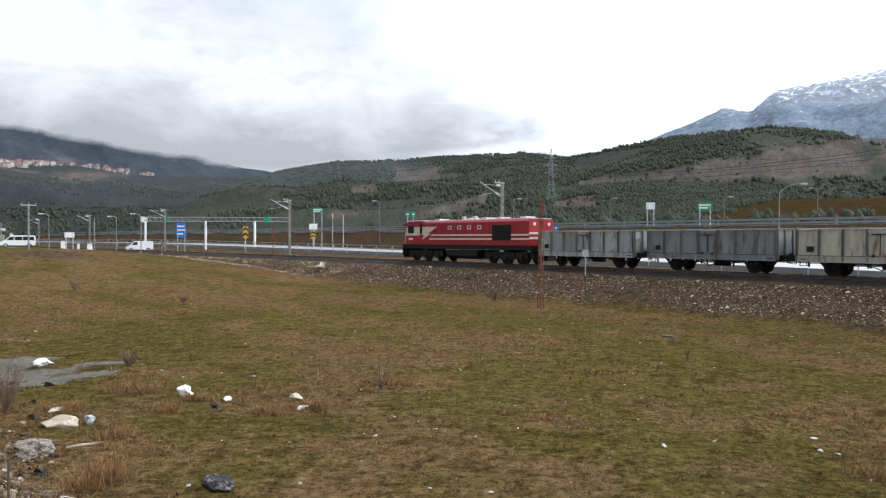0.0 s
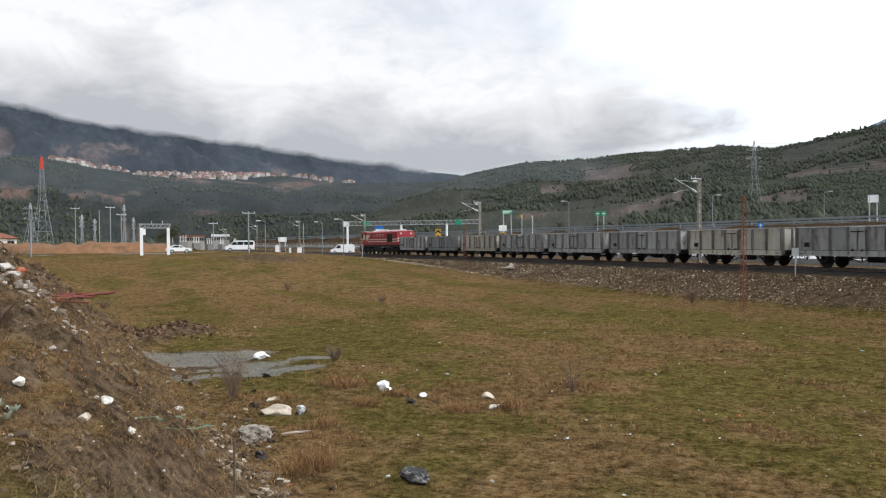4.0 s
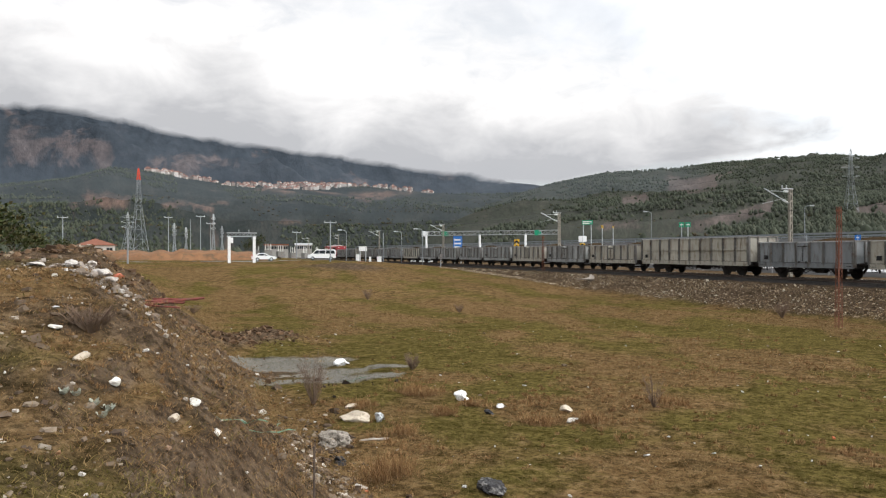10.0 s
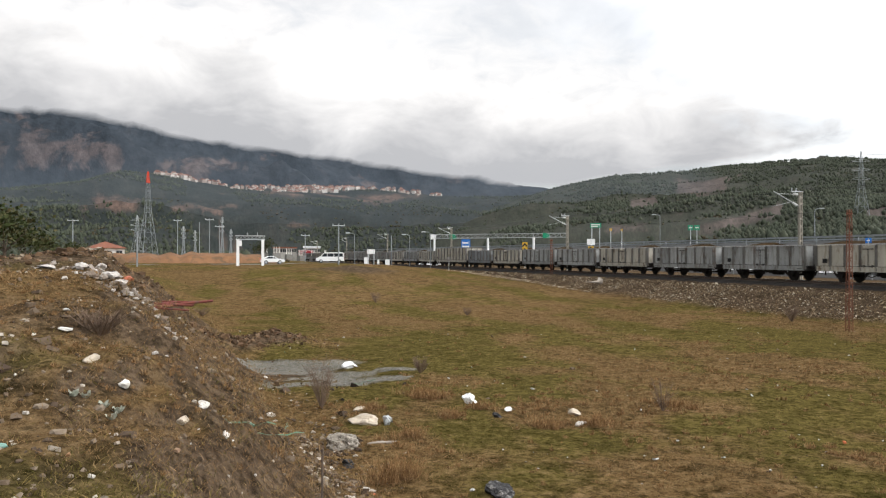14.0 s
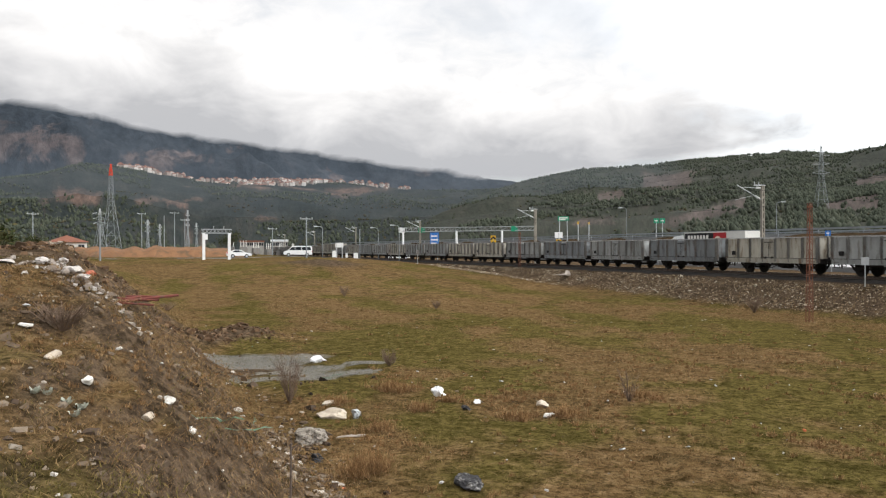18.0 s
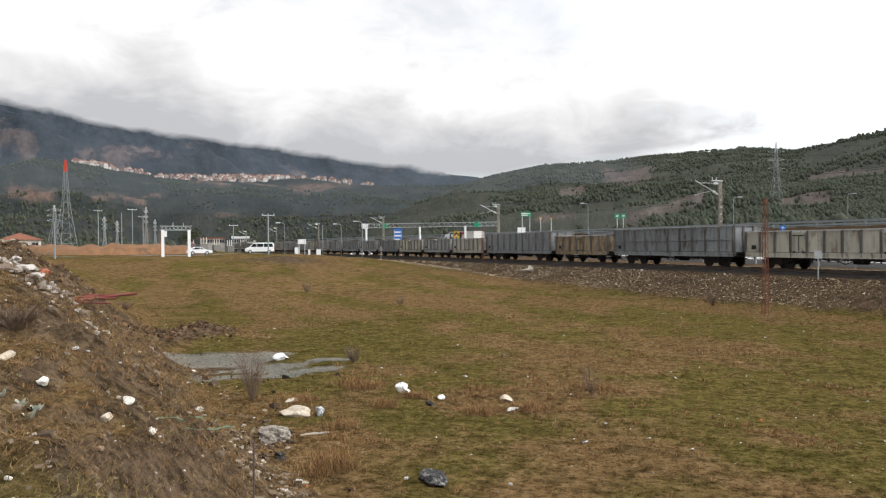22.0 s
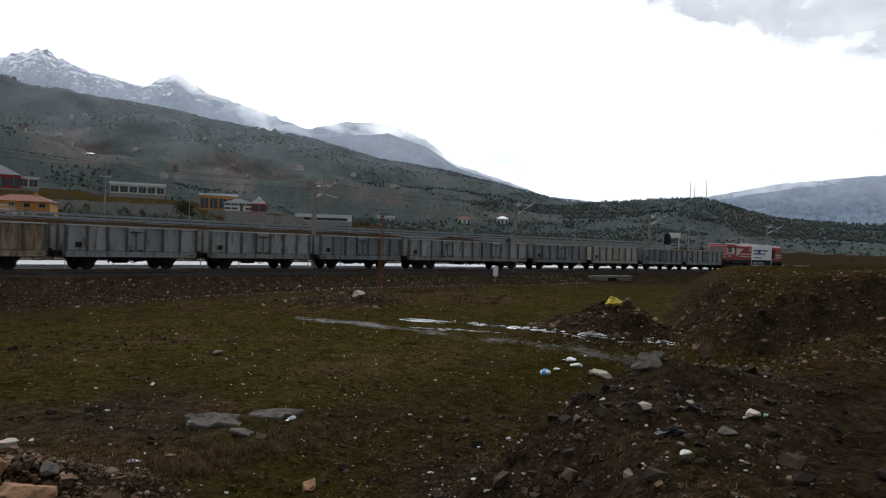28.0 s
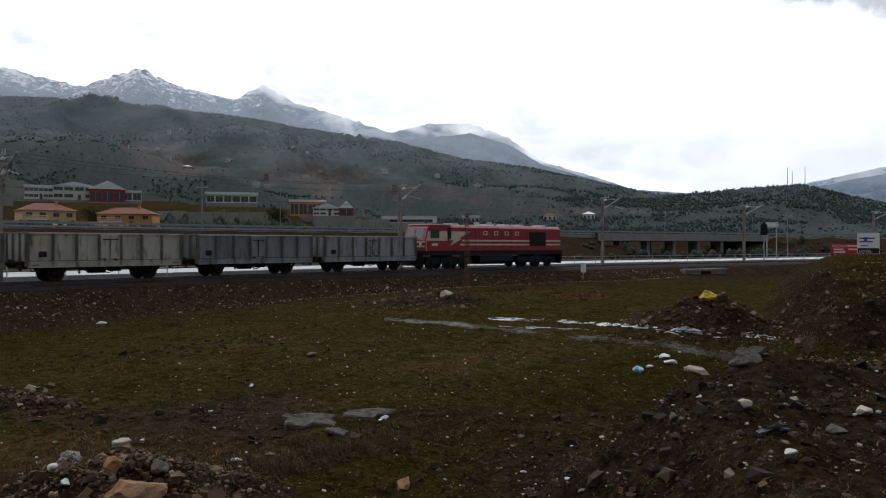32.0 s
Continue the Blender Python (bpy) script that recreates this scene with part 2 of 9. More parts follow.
M["wall_yellow"] = material("wall_yellow", (0.56, 0.40, 0.19), 0.8, 0.0, 0.1, 0.6, 10, 0.05)
M["wall_orange"] = material("wall_orange", (0.50, 0.25, 0.08), 0.8, 0.0, 0.1, 0.6, 10, 0.05)
M["wall_white"] = material("wall_white", (0.62, 0.61, 0.57), 0.8, 0.0, 0.1, 0.6, 10, 0.05, 0.12)
M["wall_grey"] = material("wall_grey", (0.34, 0.32, 0.29), 0.8, 0.0, 0.15, 0.6, 10, 0.05, 0.12)
M["wall_red"] = material("wall_red", (0.36, 0.025, 0.03), 0.6, 0.0, 0.1, 0.6, 10, 0.05)
M["roof_metal"] = material("roof_metal", (0.62, 0.64, 0.66), 0.4, 0.2, 0.08, 1, 10, 0.03, spec=0.5)
M["asphalt_wet"] = material("asphalt_wet", (0.20, 0.203, 0.207), 0.34, 0.0, 0.25, 0.3, 30, 0.05, spec=1.0)
M["asphalt"] = material("asphalt", (0.07, 0.07, 0.07), 0.6, 0.0, 0.2, 0.4, 30, 0.05)
M["tower_steel"] = material("tower_steel", (0.23, 0.25, 0.265), 0.6, 0.2, 0.15, 3, 40, 0.05, 0.1)
M["tyre"] = material("tyre", (0.02, 0.02, 0.02), 0.85, 0, 0.2, 5, 50, 0.1)
M["tarp"] = material("tarp", (0.62, 0.64, 0.66), 0.5, 0.0, 0.06, 1, 10, 0.05)


# ---- mesh helpers ----
def finish(name, bm, mat, parent=None, label="", smooth=False):
    me = bpy.data.meshes.new(name)
    bm.to_mesh(me)
    bm.free()
    for m_ in (mat if isinstance(mat, (list, tuple)) else [mat]):
        me.materials.append(m_)
    if smooth:
        me.shade_smooth()
    ob = new(name, me)
    if parent is not None:
        ob.parent = parent
    if label:
        ob["label"] = label
    return ob


def part(name, bm, mat, parent, label="", smooth=False):
    return finish(name, bm, mat, parent, label, smooth)


def pieces(name, verts, faces, mat, parent=None, label="", mat_ids=None):
    me = bpy.data.meshes.new(name)
    me.from_pydata(verts, [], faces)
    for m_ in (mat if isinstance(mat, (list, tuple)) else [mat]):
        me.materials.append(m_)
    if mat_ids is not None:
        me.polygons.foreach_set("material_index", mat_ids)
    ob = new(name, me)
    if parent is not None:
        ob.parent = parent
    if label:
        ob["label"] = label
    return ob


def bx(bm, x0, x1, y0, y1, z0, z1, mi=0, taper=0.0):
    """A box; taper pulls its top in."""
    t = taper
    c = [(x0, y0, z0), (x1, y0, z0), (x1, y1, z0), (x0, y1, z0), (x0 + t, y0 + t, z1), (x1 - t, y0 + t, z1), (x1 - t, y1 - t, z1), (x0 + t, y1 - t, z1)]
    v = [bm.verts.new(p) for p in c]
    for f in ((3, 2, 1, 0), (4, 5, 6, 7), (0, 1, 5, 4), (1, 2, 6, 5), (2, 3, 7, 6), (3, 0, 4, 7)):
        bm.faces.new([v[i] for i in f]).material_index = mi
    return bm


def rod(bm, a, b, r, n=6, r2=None, mi=0, caps=True):
    """A round bar from a to b."""
    a, b = Vector(a), Vector(b)
    r2 = r if r2 is None else r2
    d = (b - a).normalized()
    u = d.orthogonal().normalized()
    w = d.cross(u)
    va, vb = [], []
    for k in range(n):
        c, s = math.cos(2 * math.pi * k / n), math.sin(2 * math.pi * k / n)
        va.append(bm.verts.new(a + (u * c + w * s) * r))
        vb.append(bm.verts.new(b + (u * c + w * s) * r2))
    for k in range(n):
        j = (k + 1) % n
        bm.faces.new((va[k], va[j], vb[j], vb[k])).material_index = mi
    if caps:
        bm.faces.new(va[::-1]).material_index = mi
        bm.faces.new(vb).material_index = mi
    return bm


def prism(bm, pts, z0, z1, axis="z", mi=0):
    """A polygon drawn out: pts in the two other axes."""
    def at(p, h):
        return {"z": (p[0], p[1], h), "x": (h, p[0], p[1]), "y": (p[0], h, p[1])}[axis]
    lo = [bm.verts.new(at(p, z0)) for p in pts]
    hi = [bm.verts.new(at(p, z1)) for p in pts]
    k = len(pts)
    for i in range(k):
        j = (i + 1) % k
        bm.faces.new((lo[i], lo[j], hi[j], hi[i])).material_index = mi
    bm.faces.new(lo[::-1]).material_index = mi
    bm.faces.new(hi).material_index = mi
    return bm


def B():
    return bmesh.new()


def thing(name, label, category, m=None, group="", kind=""):
    ob = new(name)
    ob.empty_display_size = 0.2
    if m is not None:
        ob.matrix_basis = m
    return tagged(ob, label, category, group, kind)


def at(az, d, z=0.0):
    """A place by bearing (degrees to the left of +y) and distance from the standpoint."""
    return Vector((-math.sin(radians(az)) * d, math.cos(radians(az)) * d, z))

# ---- the railway's line ----
TH0, KA, KB, KC, D0 = 38.8, 0.739 / 43.9, 13.2 / 43.9, 1.7 / 43.9, 43.9
RAIL_Z = 2.17
_ds = 0.5
_s = np.arange(-1000.0, 1300.0, _ds)
_th = np.radians(TH0 + KA * np.clip(_s, -22, 132) + KB * np.clip(_s + 22, -44, 0) + KC * np.clip(_s + 66, -66, 0))
_lx, _ly = np.cumsum(-np.sin(_th) * _ds), np.cumsum(np.cos(_th) * _ds)
_i0 = int(np.argmin(abs(_s)))
_lx += -_lx[_i0] - math.sin(radians(TH0 - 90)) * D0
_ly += -_ly[_i0] + math.cos(radians(TH0 - 90)) * D0


def line(s, off=0.0):
    """Place and heading (degrees) on the track at s metres; off: metres to the far side."""
    th = float(np.interp(s, _s, _th))
    return (float(np.interp(s, _s, _lx)) + math.cos(th) * off, float(np.interp(s, _s, _ly)) + math.sin(th) * off, math.degrees(th))


_pl = np.stack([_lx[::8], _ly[::8]], 1)
_pn = np.stack([np.cos(_th[::8]), np.sin(_th[::8])], 1)


def across(x, y):
    """Signed distance from the track's axis (positive on the far side) and s."""
    d = (x - _pl[:, 0]) ** 2 + (y - _pl[:, 1]) ** 2
    i = int(np.argmin(d))
    return float((x - _pl[i, 0]) * _pn[i, 0] + (y - _pl[i, 1]) * _pn[i, 1]), float(_s[::8][i])


def s_at(az, off=0.0):
    """The s at which the track (or a line off metres beside it) is seen at a bearing."""
    lo, hi = -300.0, 500.0
    for _ in range(40):
        mid = (lo + hi) / 2
        x, y, _h = line(mid, off)
        if math.degrees(math.atan2(-x, y)) < az:
            lo = mid
        else:
            hi = mid
    return lo


UNDER = (s_at(-122, 58), s_at(-113, 58))


def step(a, b, v):
    t = min(1.0, max(0.0, (v - a) / (b - a)))
    return t * t * (3 - 2 * t)


C41, S41 = math.cos(radians(41)), math.sin(radians(41))
HEAPS = [  # bearing, distance, height, radius
    (-122.2, 13.5, 0.42, 1.9), (-127, 11.5, 0.12, 2.6), (-115, 12.2, 0.12, 2.0), (-118.5, 35, 1.05, 3.6), (-120.5, 36, 0.4, 2.2), (-121.5, 37, 0.7, 3.0), (-101.5, 44, 0.55, 2.4), (-98, 43.5, 0.35, 3.0), (-76, 12.5, 0.5, 2.3), (-80.5, 12.0, 0.42, 1.9),
    (-72.5, 12.6, 0.25, 1.4), (-69.5, 22, 0.32, 1.5), (-72.5, 21, 0.2, 0.9), (46, 26, 0.5, 4.0), (35.4, 34.5, 0.45, 2.0), (33.0, 34.8, 0.40, 1.6), (36.9, 33.0, 0.3, 1.6), (28, 96, 0.7, 7.0), (33, 27, -0.25, 3.0), (-84, 19, -0.1, 3.0)]
HEAPS = [(*at(a, d)[:2], h, r) for a, d, h, r in HEAPS]


def land(x, y):
    """Height of the ground."""
    a, n = -x * S41 + y * C41, x * C41 + y * S41
    q, s = across(x, y)
    z = 2.6 * step(45, 115, a) * (0.65 + 0.35 * step(-3, -16, q)) + 0.9 * step(0, -45, a) * step(8, 30, n)
    z += 0.10 * noise.noise((x * 0.11, y * 0.11, 0)) + 0.05 * noise.noise((x * 0.43, y * 0.43, 3))
    # low swells and old wheel tracks that run with the line
    z += 0.13 * noise.noise((a * 0.035, n * 0.30, 41)) + 0.05 * noise.noise((a * 0.06, n * 1.1, 43))
    if q < 12:
        # the bank on whose edge the camera stands
        top = 2.5 + 1.2 * step(3, 15, a) - 0.9 * step(30, 70, a) - 0.6 * step(-1, -8, a) - 1.2 * step(-15, -18.5, a)
        foot = 3.3 + 0.6 * noise.noise((a * 0.25, 0, 7)) + 3.6 * step(-4, -11.5, a) - 1.5 * step(-14, -18, a)
        wide = 3.5 + 0.1 * max(0, a) + 0.8 * step(-6, -14, a)
        k = step(foot, foot - wide, n + 0.55 * noise.noise((x * 0.5, y * 0.5, 1)) + 0.25 * noise.noise((x * 1.7, y * 1.7, 4)))
        z = z * (1 - k) + top * k + k * (0.20 * noise.noise((x * 0.8, y * 0.8, 21)) + 0.10 * noise.noise((x * 1.9, y * 1.9, 23)))
        # the raised ground with its cut earth face beyond the puddles
        if x > 0 > y:
            az, d = math.degrees(math.atan2(-x, y)), math.hypot(x, y)
            if az < -122 and 28 < d < 120:
                k = step(30.5, 38.0, d + 2.0 * noise.noise((x * 0.22, y * 0.22, 17)) + 0.8 * noise.noise((x * 0.9, y * 0.9, 19)))
                k *= step(-123.5, -128.5, az + 1.6 * noise.noise((x * 0.2, y * 0.2, 27))) * step(-166, -152, az) * step(120, 85, d) * step(-5, -14, q)
                z += (3.15 + 0.5 * step(-127, -138, az) - z) * k * (1 + 0.05 * noise.noise((x * 0.7, y * 0.7, 29)))
        for hx, hy, h, r in HEAPS:
            d2 = ((x - hx) ** 2 + (y - hy) ** 2) / (r * r)
            if d2 < 4:
                z += h * math.exp(-1.6 * d2) * (1 + 0.35 * noise.noise((x * 1.3, y * 1.3, 5)))
        bank = 1.80 - max(0, abs(q) - 2.9) / (2.3 + 0.5 * noise.noise((s * 0.06, 0, 2))) + 0.08 * noise.noise((x * 0.7, y * 0.7, 9))
        z = max(z, min(bank, 1.80)) if q < 0 else 1.25
    if q >= 0:
        z = 1.30 + 0.45 * step(5, 75, s) - 0.1 * step(5, 14, q) + 0.75 * step(60, 200, s) * step(10, 18, q)
        z += (1.75 - z) * step(34, 42, q)
        # embankment of the highway with its underpass, then terraces towards the hills
        z += 4.6 * step(43, 54, q) * (1 - step(UNDER[0] - 6, UNDER[0], s) * step(UNDER[1] + 6, UNDER[1], s))
        z += 2.0 * step(80, 150, q) + 12.0 * step(165, 250, q) + 12.0 * step(250, 450, q) + 0.8 * noise.noise((x * 0.02, y * 0.02, 8)) * step(75, 110, q)
        z -= 10.0 * step(-150, -260, s) * step(165, 250, q)
    return z


def half(nt, v):
    h = nt.nodes.new("ShaderNodeMath")
    h.operation = "MULTIPLY"
    h.inputs[1].default_value = 0.5
    nt.links.new(v, h.inputs[0])
    return h.outputs[0]


def ground_material():
    m = bpy.data.materials.new("meadow")
    m.use_nodes = True
    nt = m.node_tree
    b = nt.nodes["Principled BSDF"]
    g = nt.nodes.new("ShaderNodeNewGeometry")
    pos = g.outputs["Position"]
    big, mid = noise_node(nt, pos, 0.055, 6.0, 0.6, 0.6), noise_node(nt, pos, 0.42, 7.0, 0.65, 0.5)
    small, fine = noise_node(nt, pos, 3.1, 6.0, 0.7), noise_node(nt, pos, 22.0, 4.0, 0.7)
    green = ramp_node(nt, small, [(0.28, (0.066, 0.054, 0.018)), (0.5, (0.124, 0.097, 0.031)), (0.72, (0.204, 0.152, 0.060))])
    dry = ramp_node(nt, small, [(0.28, (0.084, 0.049, 0.021)), (0.5, (0.172, 0.109, 0.050)), (0.75, (0.280, 0.190, 0.098))])
    soil = ramp_node(nt, small, [(0.3, (0.054, 0.037, 0.025)), (0.55, (0.122, 0.086, 0.056)), (0.8, (0.215, 0.162, 0.112))])

    def attr(name):
        at_ = nt.nodes.new("ShaderNodeAttribute")
        at_.attribute_name = name
        return at_.outputs["Fac"]

    # drifts of dead weeds, their edges broken up
    fd = nt.nodes.new("ShaderNodeMath")
    fd.operation = "MULTIPLY_ADD"
    nt.links.new(mix_node(nt, 0.35, mid, small), fd.inputs[0])
    fd.inputs[1].default_value = 1.5
    nt.links.new(attr("dry"), fd.inputs[2])
    col = mix_node(nt, ramp_node(nt, half(nt, fd.outputs[0]), [(0.54, (0, 0, 0)), (0.70, (1, 1, 1))]), green, dry)
    col = mix_node(nt, 0.5, col, ramp_node(nt, big, [(0.35, (0.62, 0.66, 0.60)), (0.62, (1, 1, 1))]), "MULTIPLY")

    # bare earth, mud, and wet earth darkened further for backlight, where the mesh says so
    fb = nt.nodes.new("ShaderNodeMath")
    fb.operation = "ADD"
    nt.links.new(attr("bare"), fb.inputs[0])
    nt.links.new(ramp_node(nt, mid, [(0.3, (0.22, 0.22, 0.22)), (0.7, (0, 0, 0))]), fb.inputs[1])
    # steep faces shed their turf
    nz = nt.nodes.new("ShaderNodeSeparateXYZ")
    nt.links.new(g.outputs["Normal"], nz.inputs[0])
    steep = nt.nodes.new("ShaderNodeMapRange")
    steep.inputs[1].default_value, steep.inputs[2].default_value = 0.97, 0.86
    steep.inputs[3].default_value, steep.inputs[4].default_value = 0.0, 0.45
    nt.links.new(nz.outputs[2], steep.inputs[0])
    fb1 = nt.nodes.new("ShaderNodeMath")
    nt.links.new(fb.outputs[0], fb1.inputs[0])
    nt.links.new(steep.outputs[0], fb1.inputs[1])
    fb = fb1
    fb2 = ramp_node(nt, fb.outputs[0], [(0.35, (0, 0, 0)), (0.75, (1, 1, 1))])
    col = mix_node(nt, fb2, col, soil)
    fm = nt.nodes.new("ShaderNodeMath")
    fm.operation = "MULTIPLY_ADD"
    nt.links.new(small, fm.inputs[0])
    fm.inputs[1].default_value = 0.85
    nt.links.new(attr("mud"), fm.inputs[2])
    muddy = ramp_node(nt, fm.outputs[0], [(0.70, (0, 0, 0)), (0.95, (1, 1, 1))])
    col = mix_node(nt, muddy, col, ramp_node(nt, mid, [(0.3, (0.110, 0.100, 0.078)), (0.7, (0.205, 0.188, 0.152))]))
    # this multiply holds both the wet ground's tone and painted backlit shade
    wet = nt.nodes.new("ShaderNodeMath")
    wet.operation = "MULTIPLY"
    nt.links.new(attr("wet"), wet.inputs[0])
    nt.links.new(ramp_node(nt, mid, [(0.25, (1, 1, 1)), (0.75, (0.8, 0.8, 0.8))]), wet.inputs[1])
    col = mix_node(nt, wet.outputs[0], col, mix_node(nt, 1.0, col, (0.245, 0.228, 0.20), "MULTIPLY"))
    patch = noise_node(nt, pos, 1.3, 6.0, 0.7, 0.6)
    col = mix_node(nt, 0.85, col, ramp_node(nt, patch, [(0.38, (0.50, 0.52, 0.50)), (0.52, (1, 1, 1)), (0.68, (1.0, 1.0, 1.0))]), "MULTIPLY")
    # gaps between clumps and bump hollows darkened: the turf's small shadows, painted
    clump = noise_node(nt, pos, 7.5, 5.0, 0.75)
    col = mix_node(nt, 0.7, col, ramp_node(nt, clump, [(0.40, (0.16, 0.17, 0.15)), (0.53, (1, 1, 1)), (0.75, (1.0, 1.0, 1.0))]), "MULTIPLY")
    col = mix_node(nt, 0.6, col, ramp_node(nt, fine, [(0.3, (0.35, 0.35, 0.35)), (0.55, (1, 1, 1)), (0.8, (1.0, 1.0, 1.0))]), "MULTIPLY")
    nt.links.new(col, b.inputs["Base Color"])
    # mud lies smooth and wet
    nt.links.new(mix_node(nt, muddy, (0.9, 0.9, 0.9), (0.5, 0.5, 0.5)), b.inputs["Roughness"])
    nt.links.new(mix_node(nt, muddy, (0.0, 0.0, 0.0), (0.16, 0.16, 0.16)), b.inputs["Specular IOR Level"])
    bp = nt.nodes.new("ShaderNodeBump")
    bp.inputs["Strength"].default_value, bp.inputs["Distance"].default_value = 0.9, 0.12
    nt.links.new(mix_node(nt, 0.5, small, fine), bp.inputs["Height"])
    nt.links.new(bp.outputs[0], b.inputs["Normal"])
    return m


M["meadow"] = ground_material()


DRIFTS = [(-37, 17.5, 3.0, 34), (-41, 15.5, 2.2, 26), (-45, 14.5, 1.8, 20), (-33, 19, 2.0, 16), (6, 21, 3.0, 36), (10, 19, 2.4, 26), (14, 20, 2.0, 20), (24, 16, 1.4, 18), (22, 24, 1.2, 12), (1, 27, 4, 34), (-4, 31, 4, 30),
          (-13, 23, 1.6, 14), (-23, 14, 1.6, 14), (-28, 20, 2.2, 18), (-8, 17, 1.2, 10), (29, 20, 1.6, 18), (33, 18, 1.4, 14), (-58, 14.5, 1.6, 26), (-62, 14.5, 1.8, 36), (-66, 15, 1.8, 30), (-70, 15.5, 1.6, 24), (-85, 15, 1.4, 16), (-97, 16, 1.6, 18), (-92, 15.0, 1.6, 22), (26.5, 12.5, 0.8, 14),
          (42, 16, 3.0, 40), (38, 12, 2.0, 26), (45, 10, 1.6, 22), (47, 18, 3.0, 26), (41, 9, 1.2, 16), (35, 22, 2.0, 18), (50, 12, 2.0, 20), (-105, 52, 4, 26), (-110, 50, 4, 22), (-124, 20, 2, 10)]
SPOTS = [(at(az, d), sp) for az, d, sp, n in DRIFTS]


def dry_at(x, y):
    """How far dead weeds have the upper hand over green grass, 0 to 1."""
    a, n = -x * S41 + y * C41, x * C41 + y * S41
    v = 0.38 + 0.30 * noise.noise((x * 0.13, y * 0.13, 2)) + 0.45 * noise.noise((x * 0.45, y * 0.45, 6)) + 0.55 * noise.noise((a * 0.05, n * 0.30, 44)) + 0.22 * step(4.5, 2.0, n) * step(60, 25, a) - 0.18 * step(4, -8, a) + 0.14 * step(30, 70, n) + 0.22 * step(22, 60, a)
    for c, sp in SPOTS:
        v += 0.5 * math.exp(-((x - c.x) ** 2 + (y - c.y) ** 2) / (0.4 * sp * sp))
    return max(0.0, min(1.0, v))


def bare_at(x, y):
    a, n = -x * S41 + y * C41, x * C41 + y * S41
    q, s = across(x, y)
    v = 0.0
    if q < 8:
        v = 0.30 * step(3.5, 1.0, n) * step(60, 25, a) + 0.8 * step(-8.0, -4.5, q) + 0.16 * step(-2, -12, a) * step(38, 10, n) + 0.30 * step(-19, -9, q) * step(30, 5, a) + 0.15 * step(60, 100, a)
        for hx, hy, h, r in HEAPS:
            v += (0.8 if r < 8 else 0.25) * math.exp(-1.8 * ((x - hx) ** 2 + (y - hy) ** 2) / (r * r))
        v += 0.5 * math.exp(-((x - 10.9) ** 2 + (y + 7.6) ** 2) / 30) + 0.12 * math.exp(-((x - 16.5) ** 2 + (y + 3.5) ** 2) / 40)
        v += 0.3 * noise.noise((x * 0.3, y * 0.3, 12))
    else:
        v = 0.6 - 0.25 * step(80, 130, q)
    return max(0.0, min(1.0, v))


# How far the ground is darkened: wet on the right, plus painted backlit shade.
def darken_at(x, y):
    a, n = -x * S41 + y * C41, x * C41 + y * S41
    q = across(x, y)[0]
    # beyond the highway the ground is just made darker
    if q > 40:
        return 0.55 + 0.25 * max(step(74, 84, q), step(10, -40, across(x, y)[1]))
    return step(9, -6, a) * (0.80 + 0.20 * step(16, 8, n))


MUD = [(at(az, d), rx, ry) for az, d, rx, ry in ((33, 28.8, 2.8, 1.35), (29.5, 26.4, 1.6, 0.8), (27, 25.0, 1.6, 0.7), (30.6, 24.4, 2.0, 0.75), (24.4, 27, 0.9, 0.45))]


def mud_at(x, y):
    v = 0.0
    for c, rx, ry in MUD:
        dx, dy = x - c.x, y - c.y
        u, w = dx * 0.85 + dy * 0.5, -dx * 0.5 + dy * 0.85
        v = max(v, 1.4 - (u / rx) ** 2 - (w / ry) ** 2)
    a = math.degrees(math.atan2(-x, y))
    if -132 < a < -96:
        d = math.hypot(x, y)
        mid = 34.2 - 5.2 * (-104.5 - a) / 19.2
        v = max(v, 0.48 - abs(d - mid) / 3.0 + 0.25 * noise.noise((x * 0.5, y * 0.5, 31)))
    return max(0.0, min(0.6, v))


def build_ground():
    radii = [0.0]
    r = 0.5
    while r < 4600:
        radii.append(r)
        r *= (1.018 if 24 < r < 62 else 1.035) if r < 130 else 1.09
        if r < 6:
            r += 0.12
    # bearings: fine within the clip's sweep, coarse behind
    az = [a for a in np.arange(-136, 56, 0.5)] + [a for a in np.arange(56, 224, 4.0)]
    verts, faces, bare, wet, mud, dry = [], [], [], [], [], []
    na = len(az)
    for r in radii[1:]:
        for a in az:
            x, y = -math.sin(radians(a)) * r, math.cos(radians(a)) * r
            verts.append((x, y, land(x, y)))
            bare.append(bare_at(x, y))
            dry.append(dry_at(x, y) if r < 130 else 0.45)
            wet.append(darken_at(x, y))
            mud.append(mud_at(x, y) if r < 60 else 0.0)
    nr = len(radii) - 1
    for i in range(nr - 1):
        for j in range(na):
            k = (j + 1) % na
            faces.append((i * na + k, i * na + j, (i + 1) * na + j, (i + 1) * na + k))
    verts.append((0, 0, land(0, 0)))
    bare.append(bare_at(0, 0))
    dry.append(0.8)
    wet.append(0.3)
    mud.append(0.0)
    for j in range(na):
        faces.append(((j + 1) % na, len(verts) - 1, j))
    ob = pieces("ground", verts, faces, M["meadow"])
    me = ob.data
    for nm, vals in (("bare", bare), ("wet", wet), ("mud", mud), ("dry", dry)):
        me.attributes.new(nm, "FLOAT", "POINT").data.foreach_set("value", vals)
    me.shade_smooth()
    return tagged(ob, "green and brown winter meadow with bare earth", "ground", kind="structure")


ground = build_ground()

